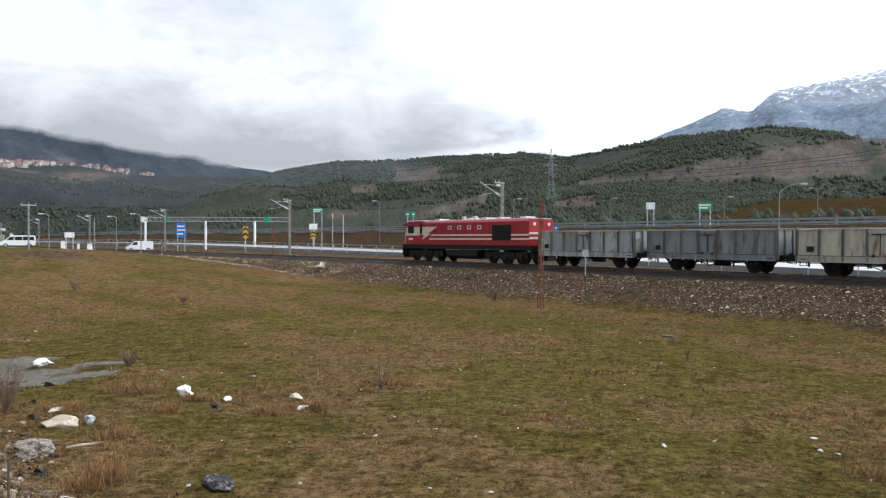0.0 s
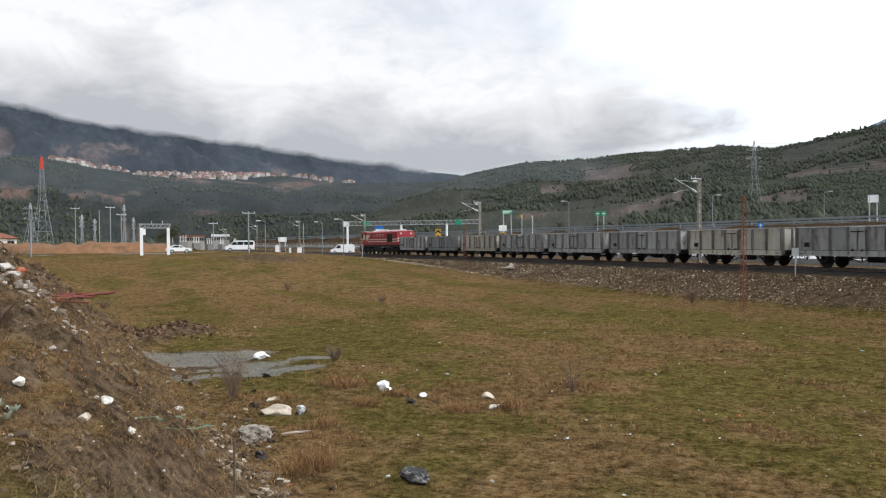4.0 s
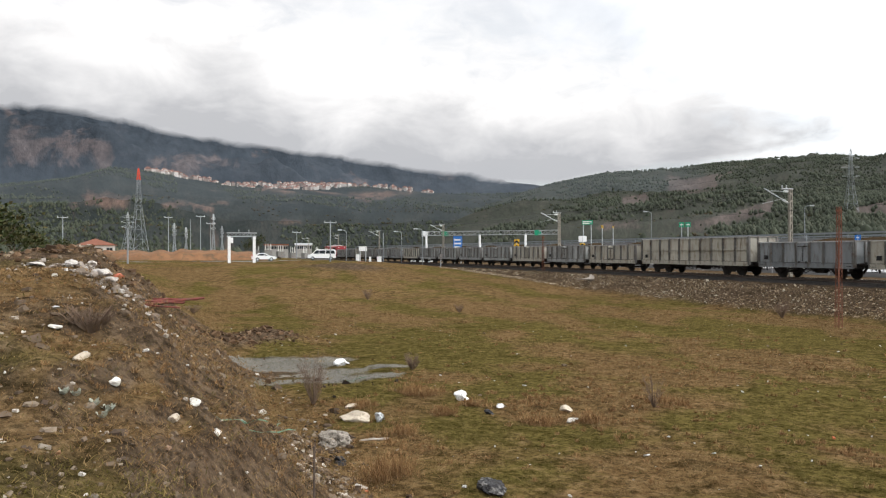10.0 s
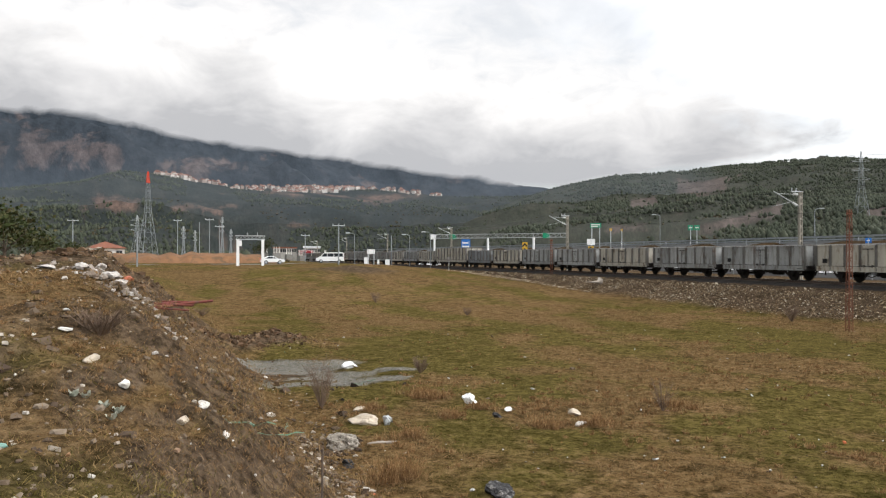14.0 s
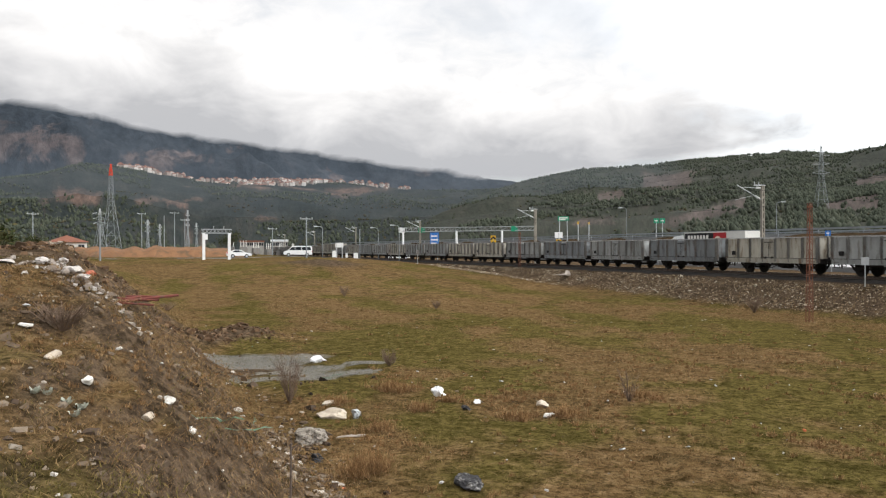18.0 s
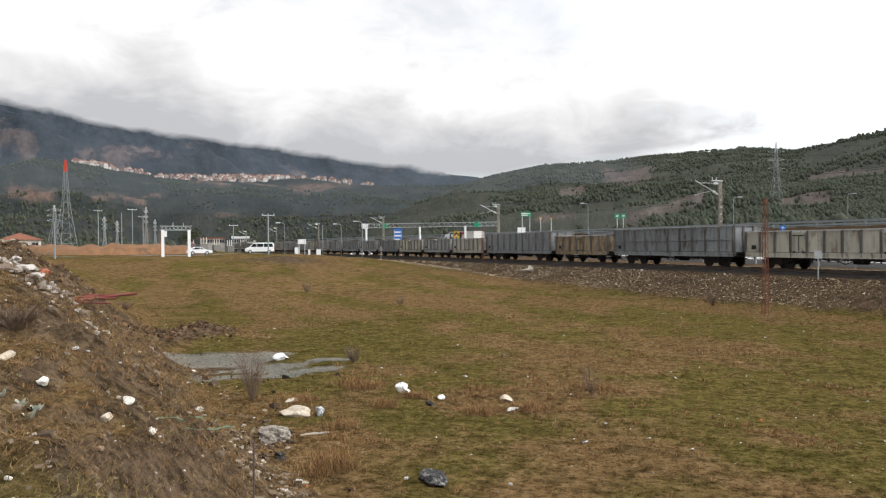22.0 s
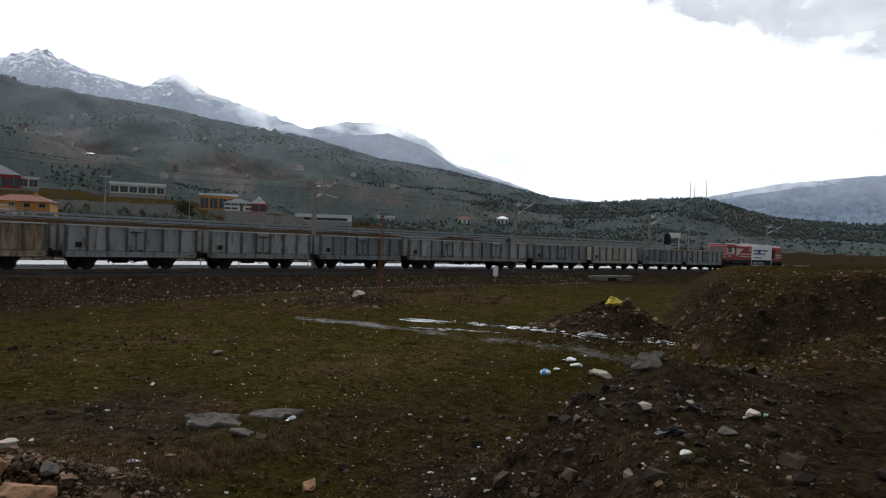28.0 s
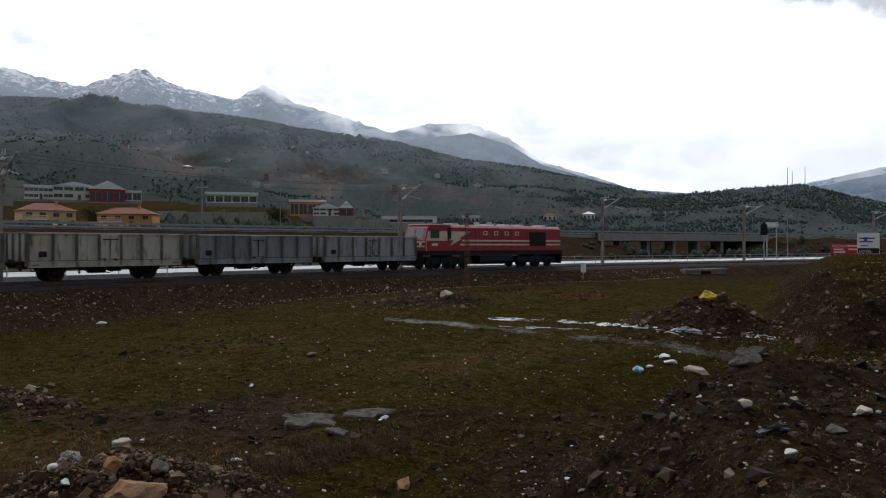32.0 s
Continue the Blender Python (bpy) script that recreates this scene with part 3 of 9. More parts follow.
# ---- track: ballast, sleepers, rails ----
def build_track():
    ss = [x for x in np.arange(-300, 520, 4.0)]
    prof = [(-2.7, -0.62), (-2.3, -0.35), (-1.6, -0.02), (1.75, -0.02), (3.0, -0.4), (4.0, -0.7)]
    verts, faces = [], []
    for s in ss:
        for o, z in prof:
            x, y, h = line(s, o)
            verts.append((x, y, RAIL_Z - 0.17 + z + 0.03 * noise.noise((s * 0.5, o, 4))))
    k = len(prof)
    for i in range(len(ss) - 1):
        for j in range(k - 1):
            faces.append((i * k + j, i * k + j + 1, (i + 1) * k + j + 1, (i + 1) * k + j))
    bal = tagged(pieces("railway_ballast", verts, faces, M["ballast"]), "dark grey crushed-stone ballast bed of the railway", "ballast", kind="structure")
    for off, nm in ((-0.7525, "rail"), (0.7525, "rail")):
        bm = B()
        prev = None
        sec = [(-0.07, -0.16), (0.07, -0.16), (0.02, -0.12), (0.02, -0.04), (0.036, -0.03), (0.036, 0.0), (-0.036, 0.0), (-0.036, -0.03), (-0.02, -0.04), (-0.02, -0.12)]
        for s in np.arange(-300, 520, 6.0):
            ring = []
            for o, z in sec:
                x, y, h = line(s, off + o)
                ring.append(bm.verts.new((x, y, RAIL_Z + z)))
            if prev:
                for i in range(len(sec)):
                    j = (i + 1) % len(sec)
                    bm.faces.new((prev[i], prev[j], ring[j], ring[i])).material_index = 1 if i == 5 else 0
            prev = ring
        part(nm, bm, [M["rail_side"], M["steel"]], bal, "rusty-sided steel rail with a bright top")
    me = None
    for i in range(130):
        s = -62 + i * 1.2
        if me is None:
            bm = B()
            bx(bm, -1.25, 1.25, -0.13, 0.13, -0.2, 0.0, taper=0.02)
            ob = part("sleeper", bm, M["sleeper_dark"], bal)
            me = ob.data
        else:
            ob = new("sleeper", me)
            ob.parent = bal
        x, y, h = line(s)
        ob.matrix_basis = pose(x, y, RAIL_Z - 0.165, 0, 0, h)
    return bal


M["sleeper_dark"] = material("sleeper_dark", (0.050, 0.045, 0.040), 0.85, 0, 0.3, 4, 40, 0.3, 0.2)
M["ballast"] = material("ballast", (0.030, 0.027, 0.025), 0.9, 0.0, 0.5, 1.5, 14, 0.9, 0, (0.06, 0.048, 0.038), 0.62, 6.0, spec=0.1)
track = build_track()


# ---- rolling stock; each vehicle's space: y ahead, z up from the rail, x to its right (away from the camera on this track) ----
def axle(par, y, gauge=0.75, r=0.46):
    bm = B()
    rod(bm, (-gauge - 0.12, y, r), (gauge + 0.12, y, r), 0.08, 8)
    for sx in (-1, 1):
        rod(bm, (sx * (gauge - 0.06), y, r), (sx * (gauge + 0.07), y, r), r, 20)
        rod(bm, (sx * (gauge - 0.09), y, r), (sx * (gauge - 0.06), y, r), r + 0.03, 20)
        rod(bm, (sx * (gauge + 0.07), y, r), (sx * (gauge + 0.10), y, r), r * 0.45, 12)
    return part("wheelset", bm, M["wheel"], par)


def buffers(par, half, hgt=1.05):
    for sy in (-1, 1):
        for sx in (-1, 1):
            bm = B()
            rod(bm, (sx * 0.875, sy * (half - 0.60), hgt), (sx * 0.875, sy * (half - 0.10), hgt), 0.11, 10)
            rod(bm, (sx * 0.875, sy * (half - 0.10), hgt), (sx * 0.875, sy * (half - 0.03), hgt), 0.22, 14)
            part("buffer", bm, M["under"], par)
        bm = B()
        rod(bm, (0, sy * (half - 0.6), hgt - 0.05), (0, sy * (half + 0.02), hgt - 0.08), 0.05, 8)
        bx(bm, -0.09, 0.09, sy * (half - 0.22) - 0.1, sy * (half - 0.22) + 0.1, hgt - 0.25, hgt)
        part("coupling", bm, M["under"], par)


def gondola(label, paint, length=10.0, top=2.66, floor=1.12, panels=7, doors=(3,), bogies=False, beltline=False, load=False):
    """An open-topped goods wagon."""
    w = 1.42
    half = length / 2
    by = half - 0.62
    th = thing("open_wagon", label, "wagon", group="wagons of the train")
    # underframe
    bm = B()
    for sx in (-1, 1):
        bx(bm, sx * 1.30 - 0.06, sx * 1.30 + 0.06, -by, by, floor - 0.30, floor - 0.02)
        bx(bm, sx * 0.45 - 0.05, sx * 0.45 + 0.05, -by, by, floor - 0.30, floor - 0.02)
    for y in (-by, by - 0.14):
        bx(bm, -1.36, 1.36, y, y + 0.14, floor - 0.36, floor)
    for y in (-1.6, 1.6):
        bx(bm, -1.3, 1.3, y - 0.08, y + 0.08, floor - 0.30, floor - 0.04)
    part("underframe", bm, M["under"], th)
    bm = B()
    bx(bm, -w, w, -by, by, floor - 0.03, floor + 0.05)
    part("floor", bm, M["under"], th)
    # sides: panels between uprights
    pitch = 2 * by / panels
    ribs = []
    for sx in (-1, 1):
        for k in range(panels):
            y0, y1 = -by + k * pitch, -by + (k + 1) * pitch
            door = k in doors
            bm = B()
            inset = 0.0 if door else 0.035
            x_out = sx * (w + 0.02 - inset)
            bx(bm, min(x_out, x_out - sx * 0.05), max(x_out, x_out - sx * 0.05), y0 + 0.03, y1 - 0.03, floor + (0.10 if door else 0.02), top - (0.04 if not door else 0.12))
            if door:
                x_o = sx * (w + 0.045)
                bx(bm, min(x_o, x_o - sx * 0.06), max(x_o, x_o - sx * 0.06), (y0 + y1) / 2 - 0.02, (y0 + y1) / 2 + 0.02, floor + 0.10, top - 0.14)
                ob = part("side_door", bm, paint, th)
                bm = B()
                rod(bm, (sx * (w + 0.09), y0 + 0.2, top - 0.32), (sx * (w + 0.09), y1 - 0.2, top - 0.32), 0.03, 6)
                rod(bm, (sx * (w + 0.08), (y0 + y1) / 2, top - 0.34), (sx * (w + 0.08), (y0 + y1) / 2, floor + 0.12), 0.022, 6)
                for yy in (y0 + 0.3, y1 - 0.3):
                    bx(bm, sx * (w + 0.06) - 0.03, sx * (w + 0.06) + 0.03, yy - 0.06, yy + 0.06, floor - 0.02, floor + 0.14)
                part("locking_bar", bm, M["under"], ob)
            else:
                part("side_panel", bm, paint, th)
        for k in range(panels + 1):
            y = -by + k * pitch
            bm = B()
            # a pressed steel post: painted flanges, a proud web
            x_o = sx * (w + 0.075)
            xa, xb = min(x_o, x_o - sx * 0.10), max(x_o, x_o - sx * 0.10)
            bx(bm, xa, xb, y - 0.04, y + 0.04, floor - 0.26, top - 0.02)
            bx(bm, min(x_o, x_o + sx * 0.07), max(x_o, x_o + sx * 0.07), y - 0.055, y - 0.035, floor - 0.02, top - 0.06)
            bx(bm, min(x_o, x_o + sx * 0.07), max(x_o, x_o + sx * 0.07), y + 0.035, y + 0.055, floor - 0.02, top - 0.06)
            part("upright", bm, M["rib"], th)
        bm = B()
        x_o = sx * (w + 0.085)
        bx(bm, min(x_o, x_o - sx * 0.13), max(x_o, x_o - sx * 0.13), -by - 0.03, by + 0.03, top - 0.02, top + 0.04, taper=0.01)
        part("top_rail", bm, M["top_rail"], th)
        bm = B()
        bx(bm, min(x_o, x_o - sx * 0.12), max(x_o, x_o - sx * 0.12), -by, by, floor - 0.05, floor + 0.02)
        bx(bm, min(x_o - sx * 0.03, x_o - sx * 0.10), max(x_o - sx * 0.03, x_o - sx * 0.10), -by, by, floor - 0.33, floor - 0.05)
        if beltline:
            bx(bm, min(x_o, x_o - sx * 0.07), max(x_o, x_o - sx * 0.07), -by, by, (floor + top) / 2 - 0.07, (floor + top) / 2 - 0.01)
        part("sill", bm, paint, th)
        bm = B()
        bx(bm, sx * (w + 0.055) - 0.012, sx * (w + 0.055) + 0.012, by - 0.95, by - 0.55, floor + 0.25, floor + 0.55)
        part("data_plate", bm, M["black"], th, "black lettering plate")
        for yy in (by - 0.35, -by + 0.35):
            bm = B()
            for zz in (floor - 0.55, floor - 0.2):
                bx(bm, sx * w - 0.08, sx * w + 0.08, yy - 0.2, yy + 0.2, zz, zz + 0.03)
            for dy in (-0.2, 0.18):
                bx(bm, sx * w - 0.02, sx * w + 0.02, yy + dy, yy + dy + 0.025, floor - 0.55, floor - 0.02)
            part("step", bm, M["under"], th)
    for sy in (-1, 1):
        bm = B()
        bx(bm, -w, w, sy * by - 0.03, sy * by + 0.03, floor + 0.02, top - 0.01)
        part("end_wall", bm, paint, th)
        bm = B()
        for x in (-w + 0.05, -0.5, 0.5, w - 0.05):
            bx(bm, x - 0.06, x + 0.06, sy * (by + 0.075) - 0.05, sy * (by + 0.075) + 0.05, floor - 0.25, top - 0.02)
        bx(bm, -w - 0.06, w + 0.06, sy * (by + 0.05) - 0.06, sy * (by + 0.05) + 0.06, top - 0.03, top + 0.06)
        part("end_post", bm, M["rib"], th)
    # running gear
    if bogies:
        for sy in (-1, 1):
            yc = sy * (half - 3.0)
            for dy in (-0.9, 0.9):
                axle(th, yc + dy)
            bm = B()
            for sx in (-1, 1):
                prism(bm, [(yc - 1.35, 0.62), (yc - 0.9, 0.40), (yc - 0.5, 0.42), (yc - 0.35, 0.30), (yc + 0.35, 0.30), (yc + 0.5, 0.42), (yc + 0.9, 0.40), (yc + 1.35, 0.62), (yc + 0.5, 0.86), (yc - 0.5, 0.86)],
                      sx * 1.0 - 0.06, sx * 1.0 + 0.06, "x")
            bx(bm, -1.1, 1.1, yc - 0.25, yc + 0.25, 0.6, floor - 0.28)
            part("bogie", bm, M["under"], th)
    else:
        for sy in (-1, 1):
            yc = sy * (half - 2.3)
            axle(th, yc)
            for sx in (-1, 1):
                bm = B()
                bx(bm, sx * 1.02 - 0.12, sx * 1.02 + 0.12, yc - 0.14, yc + 0.14, 0.32, 0.62)
                prism(bm, [(yc - 0.6, floor - 0.3), (yc - 0.22, 0.35), (yc + 0.22, 0.35), (yc + 0.6, floor - 0.3), (yc + 0.4, floor - 0.3), (yc + 0.16, 0.55), (yc - 0.16, 0.55), (yc - 0.4, floor - 0.3)], sx * 1.12 - 0.02, sx * 1.12 + 0.02, "x")
                for k in range(4):
                    bx(bm, sx * 1.02 - 0.05, sx * 1.02 + 0.05, yc - 0.62 + k * 0.1, yc + 0.62 - k * 0.1, 0.78 - k * 0.03, 0.80 - k * 0.03)
                part("spring_gear", bm, M["under"], th)
    bm = B()
    rod(bm, (0.3, -0.5, floor - 0.55), (0.3, 0.5, floor - 0.55), 0.2, 10)
    bx(bm, -0.9, -0.5, -0.9, -0.3, floor - 0.62, floor - 0.3)
    for sx in (-1, 1):
        rod(bm, (sx * 0.9, -half + 2.9, 0.62), (sx * 0.9, half - 2.9, 0.62), 0.025, 5)
        # brake hangers, pull rods and a cross shaft, the length of the frame
        for k in range(int(length * 0.8)):
            yy = -half + 1.2 + k * (length - 2.4) / max(1, int(length * 0.8) - 1)
            bx(bm, sx * 1.22 - 0.03, sx * 1.22 + 0.03, yy - 0.05, yy + 0.05, floor - 0.50 - 0.10 * (k % 3), floor - 0.3)
        bx(bm, sx * 1.18 - 0.02, sx * 1.18 + 0.02, -half + 2.6, half - 2.6, floor - 0.46, floor - 0.40)
        rod(bm, (sx * 1.2, -0.9, floor - 0.36), (sx * 1.2, 0.0, 0.42), 0.03, 5)
        rod(bm, (sx * 1.2, 0.9, floor - 0.36), (sx * 1.2, 0.0, 0.42), 0.03, 5)
    part("brake_gear", bm, M["under"], th)
    buffers(th, half)
    if load:
        bm = B()
        nx, ny = 4, int(length)
        grid = [[bm.verts.new((-w + 0.08 + i * (2 * w - 0.16) / nx, -by + 0.1 + j * (2 * by - 0.2) / ny, top - 0.25 + 0.2 * noise.noise((i * 0.8, j * 0.8, length)))) for j in range(ny + 1)] for i in range(nx + 1)]
        for i in range(nx):
            for j in range(ny):
                bm.faces.new((grid[i][j], grid[i + 1][j], grid[i + 1][j + 1], grid[i][j + 1]))
        part("load", bm, M["ballast"], th, "load of dark ore")
    return th


def letters(par, word_boxes, x, mat, thick=0.012):
    """Lettering as plain bars on the side at x."""
    for y0, y1, z0, z1 in word_boxes:
        bm = B()
        bx(bm, min(x, x + math.copysign(thick, x)), max(x, x + math.copysign(thick, x)), y0, y1, z0, z1)
        part("lettering_bar", bm, mat, par)


M["loco_seam"] = material("loco_seam", (0.16, 0.008, 0.012), 0.5, 0.0, 0.2, 3, 40, 0.05)


def locomotive(label):
    th = thing("diesel_locomotive", label, "locomotive", group="locomotives of the train")
    half, w, fl = 8.75, 1.42, 1.55
    # frame and running board
    bm = B()
    bx(bm, -1.40, 1.40, -half + 0.3, half - 0.3, fl - 0.38, fl - 0.06)
    bx(bm, -1.46, 1.46, -half + 0.35, half - 0.35, fl - 0.06, fl)
    part("frame", bm, M["black"], th)
    for sy in (-1, 1):
        bm = B()
        bx(bm, -1.38, 1.38, sy * (half - 0.33) - 0.08, sy * (half - 0.33) + 0.08, 0.55, fl - 0.03)
        prism(bm, [(-1.3, 0.3), (1.3, 0.3), (1.2, 0.7), (-1.2, 0.7)], sy * (half - 0.25) - 0.05, sy * (half - 0.25) + 0.05, "y")
        part("buffer_beam", bm, M["black"], th)
    # long hood
    y0, y1, roof = -half + 0.55, half - 3.3, 3.72
    bm = B()
    prism(bm, [(-w, fl), (w, fl), (w, roof - 0.22), (w - 0.25, roof), (-w + 0.25, roof), (-w, roof - 0.22)], y0, y1, "y")
    part("hood", bm, M["loco_red"], th)
    bm = B()
    prism(bm, [(-w + 0.19, roof - 0.05), (w - 0.19, roof - 0.05), (w - 0.3, roof + 0.03), (-w + 0.3, roof + 0.03)], y0 - 0.03, y1, "y")
    for yy in (y0 + 1.5, y0 + 4.4, y0 + 6.2, y0 + 8.2, y1 - 1.2):
        bx(bm, -0.6, 0.6, yy - 0.35, yy + 0.35, roof, roof + 0.2, taper=0.05)
    part("roof", bm, M["loco_roof"], th)
    for yy in (-0.3, 1.2):
        bm = B()
        rod(bm, (0, yy, roof), (0, yy, roof + 0.36), 0.22, 10)
        part("exhaust_stack", bm, M["loco_roof"], th)
    # cab with a raked front
    bm = B()
    prism(bm, [(y1, fl), (half - 0.62, fl), (half - 0.58, fl + 0.9), (half - 0.85, roof - 0.25), (half - 1.2, roof - 0.02), (y1, roof - 0.02)], -w - 0.02, w + 0.02, "x")
    part("cab", bm, M["loco_red"], th)
    bm = B()
    bx(bm, -w - 0.05, w + 0.05, y1 - 0.2, half - 1.0, roof - 0.02, roof + 0.06, taper=0.03)
    part("cab_roof", bm, M["loco_roof"], th)
    bm = B()
    rod(bm, (0.3, y1 + 0.9, roof + 0.05), (0.3, y1 + 1.5, roof + 0.32), 0.06, 8)
    rod(bm, (0.3, y1 + 0.9, roof + 0.05), (0.3, y1 + 0.9, roof + 0.32), 0.05, 8)
    part("horn", bm, M["black"], th)
    for sx in (-1, 1):
        x = sx * (w + 0.02)
        def plate(pts, t0, mat, name, lab=""):
            bm = B()
            a_, b_ = sorted((sx * (w + 0.021), sx * (w + 0.021 + t0)))
            prism(bm, pts, a_, b_, "x")
            return part(name, bm, mat, th, lab)
        # cream cab panel that runs on as a lightning flash and two stripes
        pts = [(half - 0.72, fl + 0.83), (y1 + 0.35, fl + 0.83), (y1 + 0.35, fl + 1.62), (half - 0.88, fl + 1.62)]
        plate(pts if sx < 0 else pts[::-1], 0.010, M["loco_cream"], "cab_panel", "cream cab panel")
        pts = [(y1 + 0.1, fl + 1.62), (y1 + 0.1, fl + 0.90), (y1 - 0.35, fl + 0.90), (y1 + 0.05, fl + 0.42), (y1 - 1.25, fl + 0.98), (y1 - 0.95, fl + 1.04), (y1 - 2.2, fl + 1.62)]
        plate(pts if sx > 0 else pts[::-1], 0.014, M["loco_cream"], "flash", "cream lightning flash")
        for za, zb in ((fl + 0.44, fl + 0.58), (fl + 0.78, fl + 0.92)):
            plate([(y0 - 0.01, za), (y1 - 0.6 - (zb - fl) * 0.7, za), (y1 - 0.7 - (zb - fl) * 0.7, zb), (y0 - 0.01, zb)], 0.016, M["loco_cream"], "stripe", "cream stripe")
        # lettering as plain frames
        for k in range(4):
            yc = 1.5 - k * 1.3
            letters(th, [(yc - 0.24, yc + 0.24, fl + 1.62, fl + 1.68), (yc - 0.24, yc + 0.24, fl + 1.34, fl + 1.40), (yc - 0.24, yc - 0.17, fl + 1.40, fl + 1.62), (yc + 0.17, yc + 0.24, fl + 1.40, fl + 1.62)], sx * (w + 0.021), M["white_bar"], 0.014)
        letters(th, [(half - 1.9, half - 1.25, fl + 0.42, fl + 0.60)], sx * (w + 0.041), M["white_bar"])
        # radiator grille
        bm = B()
        gy0, gy1 = y0 + 2.0, y0 + 4.2
        bx(bm, sx * (w + 0.01) - 0.035, sx * (w + 0.01) + 0.035, gy0, gy1, fl + 0.40, roof - 0.5)
        gr = part("radiator_grille", bm, M["black"], th)
        for k in range(9):
            bm = B()
            z = fl + 0.53 + k * 0.135
            bx(bm, sx * (w + 0.055) - 0.015, sx * (w + 0.055) + 0.015, gy0 + 0.05, gy1 - 0.05, z, z + 0.05)
            part("louvre", bm, M["under"], gr)
        # hood doors, cab windows, door, steps, rails
        for k in range(9):
            yy = y0 + 4.5 + k * 1.05
            if yy > y1 - 0.9:
                break
            bm = B()
            bx(bm, sx * (w + 0.012) - 0.012, sx * (w + 0.012) + 0.012, yy, yy + 0.03, fl + 0.1, roof - 0.3)
            part("hood_door", bm, M["loco_seam"], th)
        bm = B()
        bx(bm, sx * (w + 0.035) - 0.012, sx * (w + 0.035) + 0.012, half - 2.0, half - 1.2, fl + 1.1, roof - 0.5)
        win = part("cab_window", bm, M["glass"], th)
        bm = B()
        for za, zb, ya, yb in ((fl + 1.04, fl + 1.10, half - 2.06, half - 1.14), (roof - 0.5, roof - 0.44, half - 2.06, half - 1.14), (fl + 1.1, roof - 0.5, half - 2.06, half - 2.0), (fl + 1.1, roof - 0.5, half - 1.2, half - 1.14)):
            bx(bm, sx * (w + 0.04) - 0.02, sx * (w + 0.04) + 0.02, ya, yb, za, zb)
        part("window_frame", bm, M["black"], win)
        bm = B()
        bx(bm, sx * (w + 0.035) - 0.01, sx * (w + 0.035) + 0.01, y1 - 0.05, y1 + 0.35, fl + 1.0, roof - 0.25)
        part("cab_door", bm, M["black"], th)
        for yy in (half - 0.6, -half + 0.6):
            bm = B()
            for zz in (0.5, 0.85, 1.2):
                bx(bm, sx * 1.36 - 0.12, sx * 1.36 + 0.12, yy - 0.25, yy + 0.25, zz, zz + 0.03)
            bx(bm, sx * 1.46 - 0.015, sx * 1.46 + 0.015, yy - 0.28, yy - 0.25, 0.5, fl)
            bx(bm, sx * 1.46 - 0.015, sx * 1.46 + 0.015, yy + 0.25, yy + 0.28, 0.5, fl)
            part("steps", bm, M["black"], th)
        bm = B()
        rod(bm, (sx * 1.44, half - 0.7, fl), (sx * 1.44, half - 0.7, fl + 1.0), 0.02, 6)
        part("handrail", bm, M["white_bar"], th)
    # windscreens, headlights, nose band at both ends
    for sx in (-0.62, 0.62):
        bm = B()
        prism(bm, [(half - 0.62, fl + 1.05), (half - 0.84, roof - 0.32), (half - 0.81, roof - 0.32), (half - 0.59, fl + 1.05)], sx - 0.5, sx + 0.5, "x")
        part("windscreen", bm, M["glass"], th)
    for yy, zz in ((half - 0.56, fl + 0.55), (y0 - 0.02, roof - 0.45)):
        for sx in (-0.85, 0.85):
            bm = B()
            rod(bm, (sx, yy - 0.05, zz), (sx, yy + 0.05, zz), 0.13, 12)
            part("headlight", bm, M["white_bar"], th)
    bm = B()
    bx(bm, -w + 0.02, w - 0.02, half - 0.615, half - 0.585, fl + 0.3, fl + 0.42)
    bx(bm, -w + 0.02, w - 0.02, half - 0.61, half - 0.575, fl + 0.68, fl + 0.8)
    bx(bm, -w + 0.02, w - 0.02, y0 - 0.02, y0, fl + 0.50, fl + 0.66)
    bx(bm, -w + 0.02, w - 0.02, y0 - 0.02, y0, fl + 0.90, fl + 1.06)
    part("nose_band", bm, M["loco_cream"], th, "cream nose bands")
    # two three-axle bogies, fuel tank
    for sy in (-1, 1):
        yc = sy * 5.3
        for dy in (-1.85, 0, 1.85):
            axle(th, yc + dy, r=0.5)
        bm = B()
        for sx in (-1, 1):
            prism(bm, [(yc - 2.6, 0.55), (yc - 2.2, 0.42), (yc + 2.2, 0.42), (yc + 2.6, 0.55), (yc + 2.4, 0.98), (yc - 2.4, 0.98)], sx * 1.05 - 0.09, sx * 1.05 + 0.09, "x")
            for dy in (-1.85, 0, 1.85):
                bx(bm, sx * 1.18 - 0.1, sx * 1.18 + 0.1, yc + dy - 0.18, yc + dy + 0.18, 0.36, 0.72)
            for dy in (-0.95, 0.95):
                rod(bm, (sx * 1.16, yc + dy, 0.5), (sx * 1.16, yc + dy, 1.0), 0.11, 8)
        bx(bm, -1.1, 1.1, yc - 0.3, yc + 0.3, 0.7, 1.2)
        part("bogie", bm, M["black"], th)
    bm = B()
    prism(bm, [(-1.35, 1.1), (-1.35, 0.6), (-1.1, 0.35), (1.1, 0.35), (1.35, 0.6), (1.35, 1.1)], -2.0, 2.0, "y")
    part("fuel_tank", bm, M["black"], th)
    buffers(th, half + 0.25)
    return th


